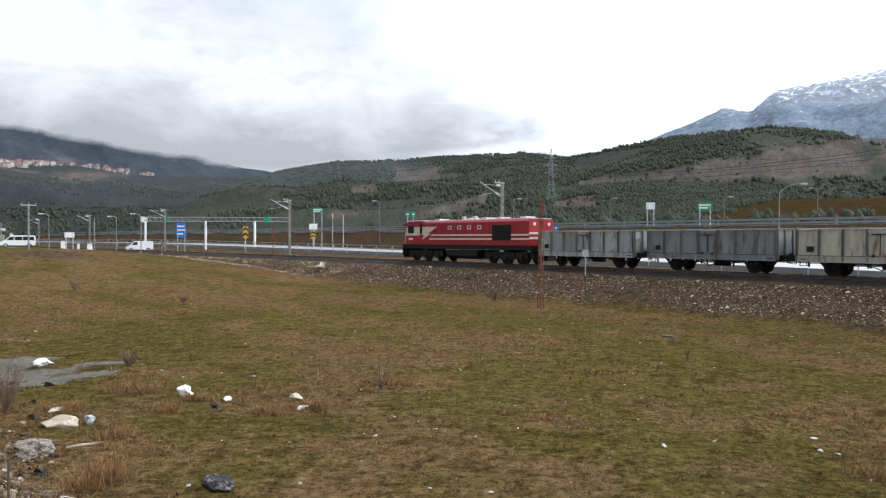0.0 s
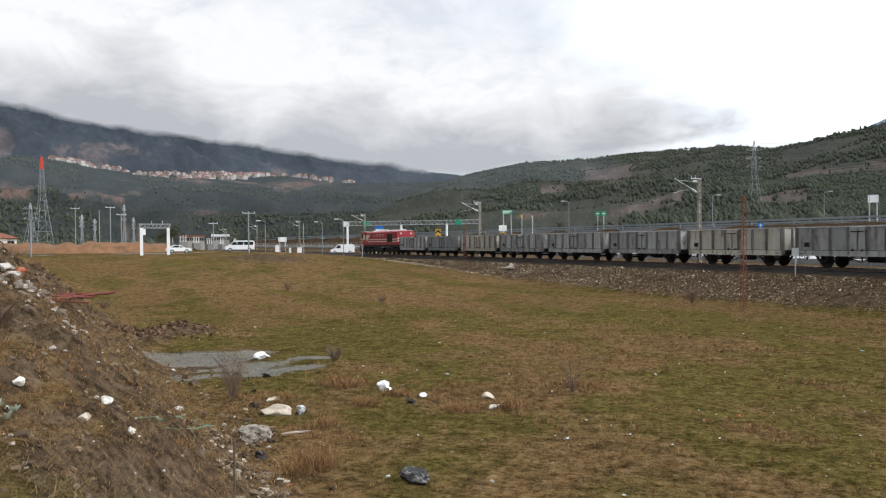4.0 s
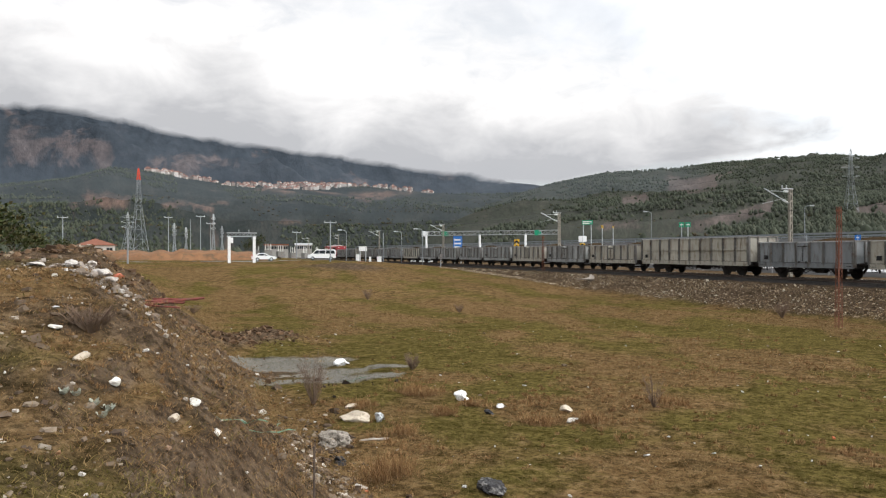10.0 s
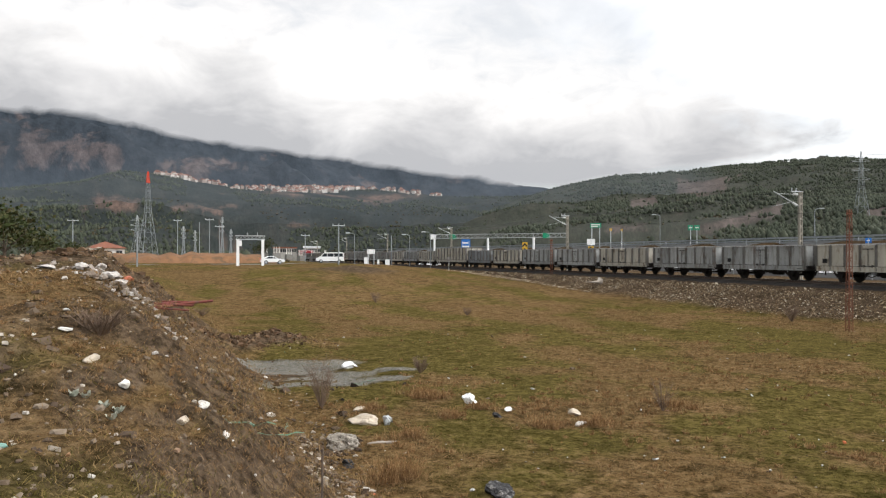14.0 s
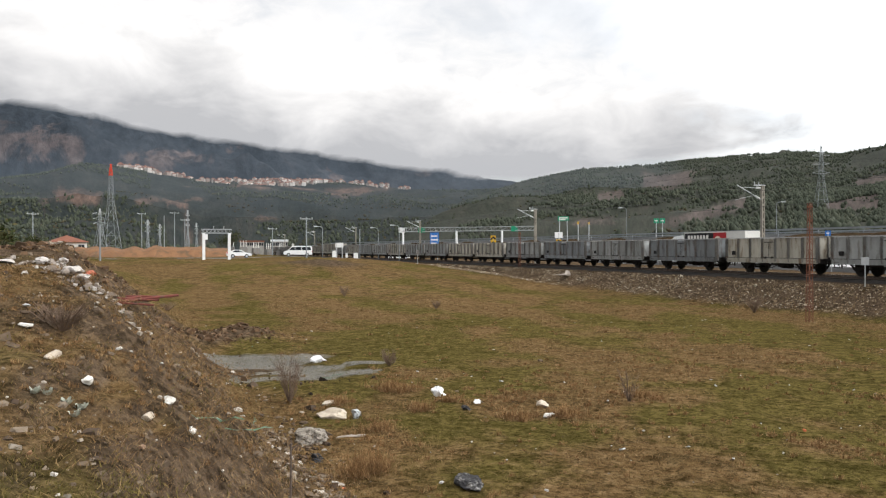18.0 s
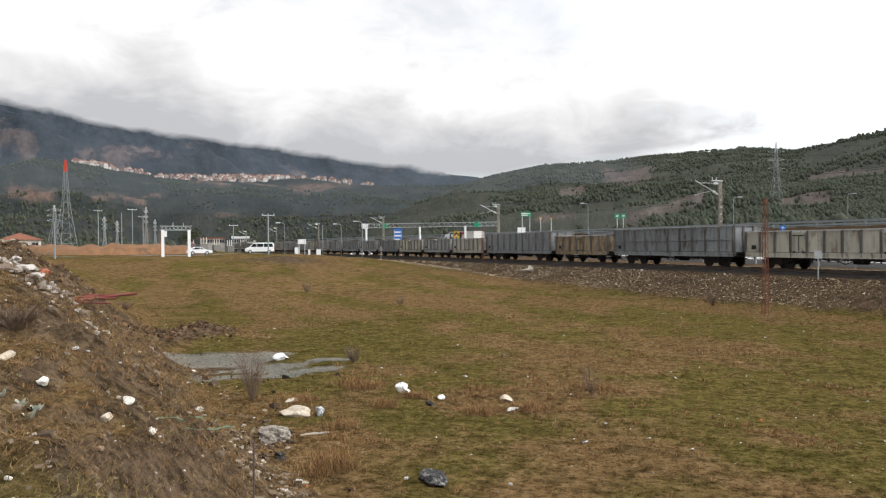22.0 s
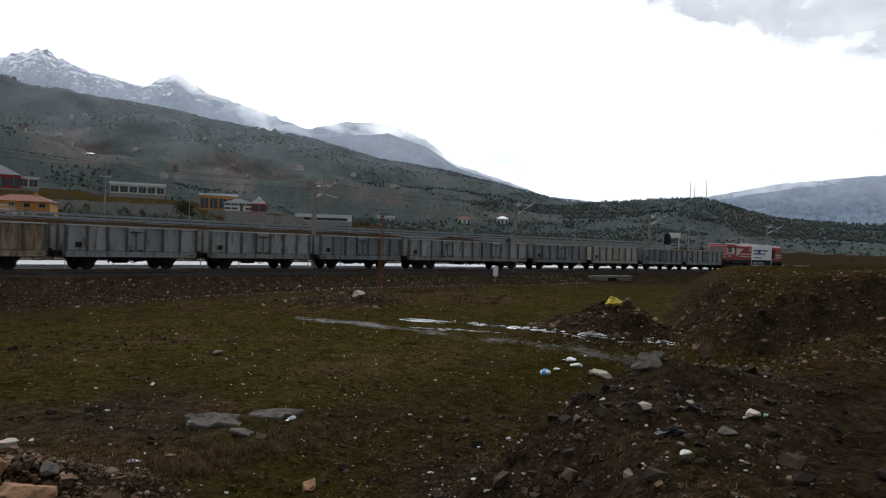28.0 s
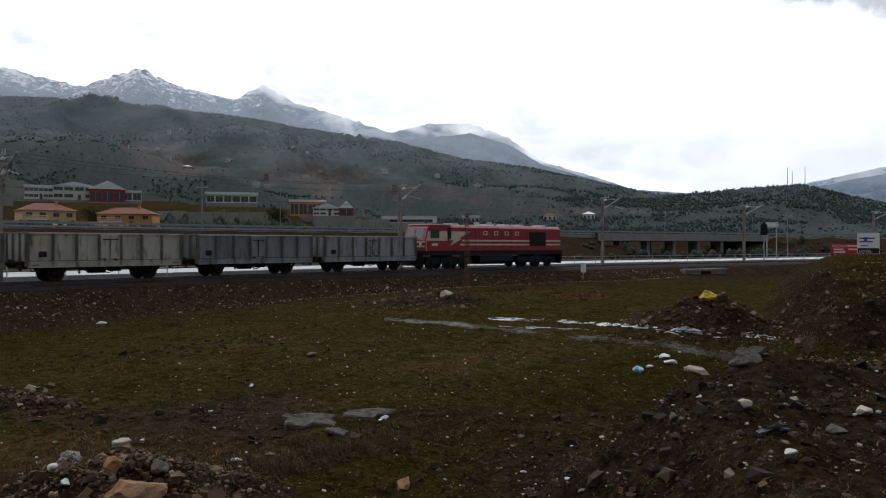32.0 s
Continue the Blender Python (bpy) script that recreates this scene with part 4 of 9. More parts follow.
G = {"grey": M["wagon_grey"], "blue": M["wagon_blue"], "beige": M["wagon_beige"], "tan": M["wagon_tan"], "brown": M["wagon_brown"], "dark": M["wagon_grey_backlit"]}
proto = {
    "g": gondola("weathered grey two-axle open goods wagon on the rails", G["grey"]),
    "b": gondola("dull blue-grey two-axle open goods wagon on the rails", G["blue"]),
    "w": gondola("pale beige rust-streaked two-axle open goods wagon on the rails", G["beige"]),
    "t": gondola("tan rust-stained two-axle open goods wagon on the rails", G["tan"]),
    "n": gondola("dirty brown two-axle open goods wagon on the rails", G["brown"]),
    "T": gondola("tall pale bogie open wagon with ribbed sides", G["beige"], 15.8, 3.15, 1.14, 10, (), True, True),
    "U": gondola("tall blue-grey bogie open wagon with ribbed sides", G["blue"], 15.8, 3.15, 1.14, 10, (), True, True),
    "S": gondola("tall grey bogie open wagon with ribbed sides", G["dark"], 15.9, 3.15, 1.14, 10, (), True, True),
    "L": gondola("long pale low-sided bogie wagon with side doors", G["beige"], 17.3, 2.66, 1.14, 12, (3, 8), True),
    "M": gondola("long grey low-sided bogie wagon with side doors and dark stains", G["grey"], 17.3, 2.66, 1.14, 12, (3, 8), True),
}
LEN = {"T": 15.8, "U": 15.8, "S": 15.9, "L": 17.3, "M": 17.3}
# order of the train behind the leading engine
CONSIST = "gbwgggwggggwgw" + "T" + "bwggwggwwgbgbwgw" + "UtULM" + "nwgwg" + "M" + "g" + "SS" + "gtggb" + "M" + "bwbg"
SPEED, START, LOCO = 16.32, 58.66, 17.5
lead = locomotive("red diesel locomotive with cream flash leading the train")
tail_loco = copy_thing(lead, Matrix())
tagged(tail_loco, "red diesel locomotive with cream flash pushing the train's rear")
TRAIN = [(lead, LOCO / 2, 5.3)]
_u = LOCO
_used = set()
for c in CONSIST:
    ln = LEN.get(c, 10.0)
    ob = proto[c] if c not in _used else copy_thing(proto[c], Matrix())
    _used.add(c)
    TRAIN.append((ob, _u + ln / 2, ln / 2 - (3.0 if c in LEN else 2.3)))
    _u += ln
TRAIN.append((tail_loco, _u + LOCO / 2, 5.3))


def vehicle_pose(t, u, base):
    s = START + SPEED * t - u
    xa, ya, _ = line(s + base)
    xb, yb, _ = line(s - base)
    return pose((xa + xb) / 2, (ya + yb) / 2, RAIL_Z, 0, 0, math.degrees(math.atan2(-(xa - xb), ya - yb)))


# ---- along the railway: masts, wires, old posts, signs ----
def place(ob, x, y, z, rz=0.0):
    ob.matrix_basis = pose(x, y, z, 0, 0, rz)
    return ob


M["mast_concrete"] = material("mast_concrete", (0.24, 0.22, 0.185), 0.8, 0.0, 0.2, 1.5, 40, 0.15, 0.08, (0.14, 0.12, 0.10), 0.6, 0.8)


def catenary_mast(height=7.6):
    """Post with a cantilever; local -x reaches over the track."""
    th = thing("catenary_mast", "tall pale concrete catenary mast with a steel cantilever", "mast", group="catenary masts")
    bm = B()
    bx(bm, -0.3, 0.3, -0.3, 0.3, -1.0, 0.25)
    part("footing", bm, M["concrete"], th)
    bm = B()
    for sx in (-0.11, 0.11):
        bx(bm, sx - 0.045, sx + 0.045, -0.11, 0.11, 0.2, height)
    for k in range(12):
        z = 0.5 + k * (height - 0.9) / 11
        bx(bm, -0.12, 0.12, -0.1, 0.1, z - 0.09, z + 0.09)
    part("post", bm, M["mast_concrete"], th)
    bm = B()
    rod(bm, (0, 0, height - 1.25), (-2.7, 0, height - 0.02), 0.05, 8)
    rod(bm, (0, 0, height - 0.2), (-2.3, 0, height - 0.2), 0.022, 6)
    rod(bm, (-0.9, 0, height - 0.85), (-2.9, 0, height - 1.25), 0.016, 5)
    part("cantilever", bm, M["galv"], th)
    for a, b in (((-0.35, 0, height - 1.09), (-0.85, 0, height - 0.86)), ((-0.25, 0, height - 0.2), (-0.7, 0, height - 0.2))):
        bm = B()
        a, b = Vector(a), Vector(b)
        for k in range(4):
            rod(bm, a.lerp(b, k / 4), a.lerp(b, k / 4 + 0.1), 0.09, 8)
        rod(bm, a, b, 0.04, 6)
        part("insulator", bm, M["white_paint"], th)
    bm = B()
    bx(bm, -0.9, 0.3, -0.05, 0.05, height - 0.02, height + 0.07)
    for x in (-0.85, -0.4):
        rod(bm, (x, 0, height + 0.05), (x, 0, height + 0.32), 0.05, 6)
    part("crossarm", bm, M["galv"], th)
    return th


MASTS = [s_at(a, 3.4) for a in (-130.4, -122.4, -112.5, -97.2, -69.8, -33.4, -4.5, 11.6, 20.4, 25.3, 28.4, 30.6)]
mast = catenary_mast()
for i, s in enumerate(MASTS):
    x, y, h = line(s, 3.4)
    m = pose(x, y, RAIL_Z - 0.45, 0, 0, h)
    if i == 0:
        mast.matrix_basis = m
    else:
        copy_thing(mast, m)


def wire(name, pts, r, mat, label):
    bm = B()
    prev = None
    pts = [Vector(p) for p in pts]
    d = (pts[-1] - pts[0]).normalized()
    u = d.cross(Vector((0, 0, 1))).normalized()
    for p in pts:
        ring = [bm.verts.new(p + u * (r * c) + Vector((0, 0, r * e))) for c, e in ((1, 0), (0, 1), (-1, 0), (0, -1))]
        if prev:
            for i in range(4):
                j = (i + 1) % 4
                bm.faces.new((prev[i], prev[j], ring[j], ring[i]))
        prev = ring
    return tagged(finish(name, bm, mat), label, "wire")


def span(off, z, sag, n=6):
    pts = []
    for sa, sb in zip(MASTS, MASTS[1:]):
        for k in range(n):
            t = k / n
            x, y, h = line(sa + (sb - sa) * t, off)
            pts.append((x, y, z - sag * 4 * t * (1 - t)))
    x, y, h = line(MASTS[-1], off)
    pts.append((x, y, z))
    return pts


wire("contact_wire", span(0.1, RAIL_Z + 5.15, 0.02), 0.014, M["wire"], "thin dark contact wire over the track")
wire("messenger_wire", span(0.1, RAIL_Z + 6.55, 0.45), 0.014, M["wire"], "thin dark messenger wire over the track")
wire("feeder_wire", span(4.2, RAIL_Z + 7.35, 0.5), 0.014, M["wire"], "thin dark feeder wire on the masts")
wire("feeder_wire", span(2.6, RAIL_Z + 7.35, 0.5), 0.014, M["wire"], "thin dark feeder wire on the masts")


def lattice(bm, base, w0, w1, h, n, r, mi=0):
    """Four legs with crossing braces."""
    cs = [(-1, -1), (1, -1), (1, 1), (-1, 1)]
    lv = []
    for k in range(n + 1):
        t = k / n
        w = (w0 + (w1 - w0) * t) / 2
        lv.append([Vector((base[0] + cx * w, base[1] + cy * w, base[2] + h * t)) for cx, cy in cs])
    for k in range(n):
        for c in range(4):
            d = (c + 1) % 4
            rod(bm, lv[k][c], lv[k + 1][c], r, 4, mi=mi, caps=False)
            rod(bm, lv[k][c], lv[k + 1][d], r * 0.6, 4, mi=mi, caps=False)
            rod(bm, lv[k + 1][c], lv[k + 1][d], r * 0.6, 4, mi=mi, caps=False)
    return lv


def old_post(az, d, h, lean=0.0):
    p = at(az, d)
    z = land(p.x, p.y) - 0.1
    th = thing("lattice_post", "rusty red lattice steel telegraph post in the grass", "post", pose(p.x, p.y, z, lean, 0, 30), group="old lattice posts")
    bm = B()
    lattice(bm, (0, 0, 0), 0.26, 0.16, h, 11, 0.017)
    part("lattice", bm, M["rust"], th)
    bm = B()
    bx(bm, -0.17, 0.17, -0.04, 0.04, h - 0.25, h - 0.17)
    part("crossarm", bm, M["rust"], th)
    bm = B()
    bx(bm, -0.3, 0.3, -0.3, 0.3, -0.3, 0.10, taper=0.04)
    part("footing", bm, M["sleeper_dark"], th)


old_post(-7.45, 45.5, 6.6, 0.5)
old_post(12.8, 92, 4.4)
old_post(-102.3, 51.5, 5.6)


def plate_sign(name, label, p, facing, w, h, z0, mat, post_mat=None, posts=1, category="sign", bars=(), post_r=0.04, back=None):
    """A board on one or two posts. facing: the bearing towards which it looks."""
    th = thing(name, label, category, pose(p.x, p.y, p.z, 0, 0, facing))
    for k in range(posts):
        x = 0 if posts == 1 else (-w * 0.36 + k * w * 0.72)
        bm = B()
        rod(bm, (x, 0.04, -0.6), (x, 0.04, z0 + h * 0.9), post_r, 8)
        part("post", bm, post_mat or M["galv"], th)
    bm = B()
    bx(bm, -w / 2, w / 2, -0.035, 0.0, z0, z0 + h)
    board = part("board", bm, mat, th)
    for x0, x1, za, zb in bars:
        bm = B()
        bx(bm, -w / 2 + x0 * w, -w / 2 + x1 * w, -0.045, -0.036, z0 + za * h, z0 + zb * h)
        part("lettering_bar", bm, M["white_bar"], board)
    return th


# small post and board beside the track, on the camera's side
p = at(-10.8, 53.2); p.z = land(p.x, p.y)
plate_sign("track_sign", "small grey board on a thin steel post beside the track", p, -10, 0.42, 0.5, 1.3, M["galv"], post_r=0.035)
p = at(20.6, 108); p.z = land(p.x, p.y)
plate_sign("track_sign", "small dark board on a thin steel post beside the track", p, 20, 0.4, 0.6, 1.3, M["rib"], post_r=0.04)
p = at(-111.1, 70); p.z = land(p.x, p.y)
plate_sign("track_sign", "white board with a dark diagonal on a short post", p, -107, 0.45, 0.9, 0.6, M["white_paint"], post_r=0.04)
p = at(-35.2, 47); p.z = land(p.x, p.y)
th = thing("marker_stone", "short white kilometre stone beside the track", "stone", pose(p.x, p.y, p.z - 0.1, 2, 3, 20))
part("stone", bx(B(), -0.12, 0.12, -0.1, 0.1, 0, 0.62, taper=0.02), M["white_paint"], th)

# culvert with a concrete lintel under the line
x, y, h = line(s_at(-119.5, -4), -4.4)
th = thing("culvert", "small concrete culvert headwall under the railway bank", "culvert", pose(x, y, 0.9, 0, 0, h - 90), kind="structure")
bm = B(); bx(bm, -3.6, 3.6, -0.35, 0.35, 0.55, 0.78)
part("lintel", bm, M["mast_concrete"], th, "dark wet concrete slab")
for sx in (-1, 1):
    bm = B(); bx(bm, sx * 2.2 - 1.3, sx * 2.2 + 1.3, -0.25, 0.25, -0.9, 0.54)
    part("abutment", bm, M["mast_concrete"], th)
# solid black block in place of the shade inside the culvert's mouth
bm = B(); bx(bm, -0.88, 0.88, -0.1, 0.2, -0.9, 0.54)
part("dark_opening_block", bm, M["black"], th)

# colour-light signal
x, y, h = line(s_at(-123.7, 6), 6)
th = thing("railway_signal", "black railway signal head on a steel post", "signal", pose(x, y, 1.6, 0, 0, -123))
part("post", rod(B(), (0, 0, -0.5), (0, 0, 4.6), 0.07, 8), M["galv"], th)
bm = B(); prism(bm, [(-0.45, 4.0), (0.45, 4.0), (0.45, 5.3), (0.25, 5.6), (-0.25, 5.6), (-0.45, 5.3)], -0.08, 0.08, "y")
hd = part("head", bm, M["black"], th)
for k in range(3):
    bm = B(); rod(bm, (0, -0.2, 4.3 + k * 0.4), (0, -0.08, 4.3 + k * 0.4), 0.13, 10)
    part("hood", bm, M["black"], hd)


# ---- roads beyond the railway ----
def strip(name, label, off0, off1, z, mat, s0=-300, s1=500, dz=0.0, category="road", zf=None):
    verts, faces = [], []
    ss = np.arange(s0, s1, 8.0)
    for s in ss:
        for o, d_ in ((off0, -0.6), (off0, 0), (off1, 0), (off1, -0.6)):
            x, y, h = line(s, o)
            verts.append((x, y, (zf(s) if zf else z) + d_))
    for i in range(len(ss) - 1):
        for j in range(3):
            faces.append((i * 4 + j, i * 4 + j + 1, i * 4 + 5 + j, i * 4 + 4 + j))
    return tagged(pieces(name, verts, faces, mat), label, category, kind="structure")


def low_road(s):
    return 1.68 + 0.52 * step(5, 75, s) + 0.9 * step(60, 200, s)


strip("road", "wet grey asphalt road behind the railway reflecting the sky", 21, 33, 0, M["asphalt_wet"], zf=low_road)
highway = strip("road", "wet asphalt highway on a brown embankment", 55, 73, 6.42, M["asphalt_wet"])


def guardrail(label, off, z, s0, s1, mat, gap=4.0, hgt=0.75, beams=2, zf=None, group="guard rails", deep=0.15, thick=0.06):
    th = thing("guardrail", label, "guard rail", pose(0, 0, 0), group=group)
    for b in range(beams):
        bm = B()
        prev = None
        for s in np.arange(s0, s1 + 0.1, gap * 2):
            zz = (zf(s) if zf else z) + hgt - b * 0.42
            ring = []
            for o, dz in ((-0.03, -deep), (-0.03, deep), (0.03, deep), (0.03, -deep)):
                x, y, h = line(s, off + o)
                ring.append(bm.verts.new((x, y, zz + dz)))
            if prev:
                for i in range(4):
                    j = (i + 1) % 4
                    bm.faces.new((prev[i], prev[j], ring[j], ring[i]))
            prev = ring
        part("beam", bm, mat, th)
    me = None
    for s in np.arange(s0, s1 + 0.1, gap):
        x, y, h = line(s, off + 0.12)
        if me is None:
            ob = part("post", bx(B(), -thick, thick, -thick, thick, -0.6, hgt + 0.05), mat, th)
            me = ob.data
        else:
            ob = new("post", me)
            ob.parent = th
        ob.matrix_basis = pose(x, y, zf(s) if zf else z, 0, 0, h)
    return th


guardrail("white-grey two-beam steel railing along the service road", 20.4, 0, -230, 330, M["galv"], 4.0, 0.95, zf=low_road, deep=0.045, thick=0.035)
guardrail("galvanised guard rail along the highway", 54.6, 6.35, -230, 420, M["tower_steel"], 8.0, 0.75, 1)
guardrail("galvanised guard rail along the highway", 73.4, 6.35, -150, 420, M["tower_steel"], 8.0, 0.75, 1)

# bridge of the highway over the underpass
ua, ub = UNDER
th = thing("highway_bridge", "low concrete beam bridge of the highway on short piers", "bridge", kind="structure")
prevp = None
bm = B()
for s in np.linspace(ua - 7, ub + 7, 9):
    ring = []
    for o, z in ((54.2, 5.2), (54.2, 6.75), (55.0, 6.75), (55.0, 6.40), (73, 6.40), (73, 6.75), (73.8, 6.75), (73.8, 5.2)):
        x, y, h = line(s, o)
        ring.append(bm.verts.new((x, y, z)))
    if prevp:
        for i in range(8):
            bm.faces.new((prevp[i], prevp[(i + 1) % 8], ring[(i + 1) % 8], ring[i]))
    prevp = ring
part("deck", bm, M["concrete"], th)
for s in np.linspace(ua + 1, ub - 1, 6):
    for o in (56.5, 64, 71):
        x, y, h = line(s, o)
        ob = part("pier", bx(B(), -0.9, 0.9, -0.5, 0.5, 0.8, 5.25), M["concrete"], th)
        ob.matrix_basis = pose(x, y, 0, 0, 0, h)


# ---- signs, lamps, gantries ----
def spot(az, d, z=None):
    p = at(az, d)
    p.z = land(p.x, p.y) if z is None else z
    return p


def sign_at(name, label, az, d, el0, el1, wdeg, mat, posts=2, bars=(), category="road sign", zg=None):
    """A board that fills the elevations el0..el1 at a bearing."""
    p = spot(az, d, zg)
    z0 = EYE + d * math.tan(radians(el0)) - p.z
    return plate_sign(name, label, p, az, 2 * d * math.tan(radians(wdeg / 2)), d * (math.tan(radians(el1)) - math.tan(radians(el0))), z0, mat, None, posts, category, bars, 0.09)


LINES2 = [(0.08, 0.9, 0.58, 0.78), (0.08, 0.7, 0.22, 0.42)]
sign_at("direction_sign", "green highway direction sign with white lettering", 9.5, 150, 2.05, 2.4, 0.8, M["sign_green"], 2, LINES2)
sign_at("direction_sign", "small green highway direction sign", 2.72, 165, 1.82, 2.18, 0.36, M["sign_green"], 1, [(0.2, 0.8, 0.4, 0.6)])
sign_at("direction_sign", "small green highway direction sign", 2.28, 165, 1.82, 2.18, 0.36, M["sign_green"], 1, [(0.2, 0.8, 0.4, 0.6)])
sign_at("direction_sign", "white two-panel board above the highway", -15.5, 128, 2.35, 2.85, 0.62, M["white_paint"], 2, [])
sign_at("direction_sign", "green highway direction sign with white lettering", -19.3, 125, 2.25, 2.8, 1.0, M["sign_green"], 2, LINES2)
sign_at("direction_sign", "blue rectangular information sign with white lines", 19.3, 150, 0.12, 1.22, 0.68, M["sign_blue"], 2, [(0.1, 0.8, 0.7, 0.8), (0.1, 0.9, 0.45, 0.55), (0.1, 0.7, 0.2, 0.3)])
sign_at("keep_side_sign", "round blue arrow sign on a post", -8.6, 104, 0.8, 1.15, 0.36, M["sign_blue"], 1, [(0.25, 0.75, 0.4, 0.6)])
sign_at("chevron_sign", "white square board above a yellow chevron", 9.85, 140, 0.78, 1.22, 0.6, M["white_paint"], 1)
for az, el0, el1 in ((9.85, 0.1, 0.66), (14.8, 0.1, 0.98)):
    th = sign_at("chevron_board", "yellow and black chevron board", az, 139, el0, el1, 0.40, M["yellow"], 1)
    w_, z_, h_ = 139 * math.tan(radians(0.40)), EYE + 139 * math.tan(radians(el0)) - land(*at(az, 139)[:2]), 139 * (math.tan(radians(el1)) - math.tan(radians(el0)))
    for k in range(2):
        for sx in (-1, 1):
            za = z_ + h_ * (0.12 + 0.45 * k)
            pts = [(0, za + h_ * 0.2), (sx * w_ * 0.46, za), (sx * w_ * 0.46, za + h_ * 0.18), (0, za + h_ * 0.38)]
            part("chevron_bar", prism(B(), pts, -0.05, -0.036, "y"), M["black"], th)
sign_at("notice_board", "white notice board on a post", 26.55, 128, 0.1, 0.45, 0.6, M["white_paint"], 2)
sign_at("notice_board", "white rectangular board beside the road", -124.2, 150, 1.3, 1.65, 0.85, M["wall_white"], 2)
sign_at("marker_light", "small yellow marker on a post", 8.4, 150, 1.8, 2.0, 0.16, M["yellow"], 1)
sign_at("marker_light", "small yellow marker on a post", 7.6, 150, 1.78, 1.95, 0.13, M["yellow"], 1)


def street_lamp(az, d, el_top, arm, label="grey steel street lamp with a curved arm", side=1):
    p = spot(az, d)
    h = EYE + d * math.tan(radians(el_top)) - p.z
    th = thing("street_lamp", label, "street lamp", pose(p.x, p.y, p.z, 0, 0, az), group="street lamps")
    bm = B()
    rod(bm, (0, 0, -0.5), (0, 0, h - arm * 0.5), 0.08, 8, 0.05)
    prev = Vector((0, 0, h - arm * 0.5))
    for k in range(1, 6):
        t = k / 5
        q = Vector((side * arm * (t ** 1.6), 0, h - arm * 0.5 + arm * 0.5 * math.sin(t * math.pi / 2)))
        rod(bm, prev, q, 0.06, 6)
        prev = q
    part("pole", bm, M["tower_steel"], th)
    bm = B()
    bx(bm, prev.x - 0.1 if side > 0 else prev.x - 0.7, prev.x + 0.7 if side > 0 else prev.x + 0.1, -0.16, 0.16, prev.z - 0.1, prev.z + 0.08, taper=0.04)
    part("lamp_head", bm, M["galv"], th)


street_lamp(-24.2, 96, 4.0, 2.3)
street_lamp(-26.6, 190, 3.7, 1.2, side=-1)
for az, d, el in ((27.8, 140, 1.7), (22.0, 130, 1.8), (23.6, 150, 1.6), (4.85, 160, 3.0), (-5.4, 150, 3.2), (-12.6, 170, 3.2), (-20.6, 150, 3.2), (-61, 150, 4.6), (-66, 190, 4.2), (-53.7, 120, 4.8)):
    street_lamp(az, d, el, 0.9, side=-1 if az > 0 else 1)


def pole(name, label, az, d, el_top, r=0.12, mat="concrete", arms=0, category="pole", group="utility poles"):
    p = spot(az, d)
    h = EYE + d * math.tan(radians(el_top)) - p.z
    th = thing(name, label, category, pose(p.x, p.y, p.z, 0, 0, az + 15), group=group)
    part("shaft", rod(B(), (0, 0, -0.5), (0, 0, h), r * 1.3, 8, r), M[mat], th)
    for k in range(arms):
        bm = B()
        z = h - 0.3 - k * 1.1
        bx(bm, -1.0, 1.0, -0.05, 0.05, z - 0.06, z + 0.06)
        for x in (-0.9, 0, 0.9):
            rod(bm, (x, 0, z + 0.05), (x, 0, z + 0.3), 0.05, 6)
        part("crossarm", bm, M["galv"], th)
    return th


for az, d, el, arms in ((29.0, 118, 2.4, 1), (43.3, 105, 1.7, 0), (38.4, 180, 2.7, 1), (39.1, 190, 2.4, 0), (40.6, 200, 2.6, 1), (37.7, 185, 2.2, 1), (25.0, 160, 1.5, 0), (31.5, 170, 1.6, 1), (47.4, 160, 2.5, 1), (-82.6, 150, 4.4, 1), (-97.0, 170, 3.6, 1), (-117, 190, 2.6, 0), (-125.2, 170, 2.2, 1), (-88.2, 210, 4.3, 0)):
    pole("utility_pole", "thin grey utility pole", az, d, el, 0.09, "tower_steel", arms)

# height-limit gate over the lane to the crossing
p = spot(35.5, 112)
zt = EYE + 112 * math.tan(radians(1.45)) - p.z
th = thing("height_gate", "white height-limit gate with a steel truss beam over the lane", "gate", pose(p.x, p.y, p.z, 0, 0, 36))
for sx in (-1.75, 1.75):
    part("leg", bx(B(), sx - 0.2, sx + 0.2, -0.2, 0.2, -0.5, zt - 0.55), M["white_paint"], th)
bm = B()
for k in range(8):
    xa, xb = -2.1 + k * 4.2 / 8, -2.1 + (k + 1) * 4.2 / 8
    rod(bm, (xa, 0, zt - 0.55), (xb, 0, zt), 0.03, 4)
    rod(bm, (xb, 0, zt - 0.55), (xa, 0, zt), 0.03, 4)
for z in (zt - 0.55, zt):
    bx(bm, -2.1, 2.1, -0.06, 0.06, z - 0.05, z + 0.05)
part("truss", bm, M["galv"], th)
part("board", bx(B(), -1.75, -1.2, -0.26, -0.21, zt - 1.5, zt - 0.7), M["white_paint"], th)
for x in (-0.4, 1.0):
    part("lamp", rod(B(), (x, 0, zt), (x, 0, zt + 0.45), 0.05, 6), M["galv"], th)

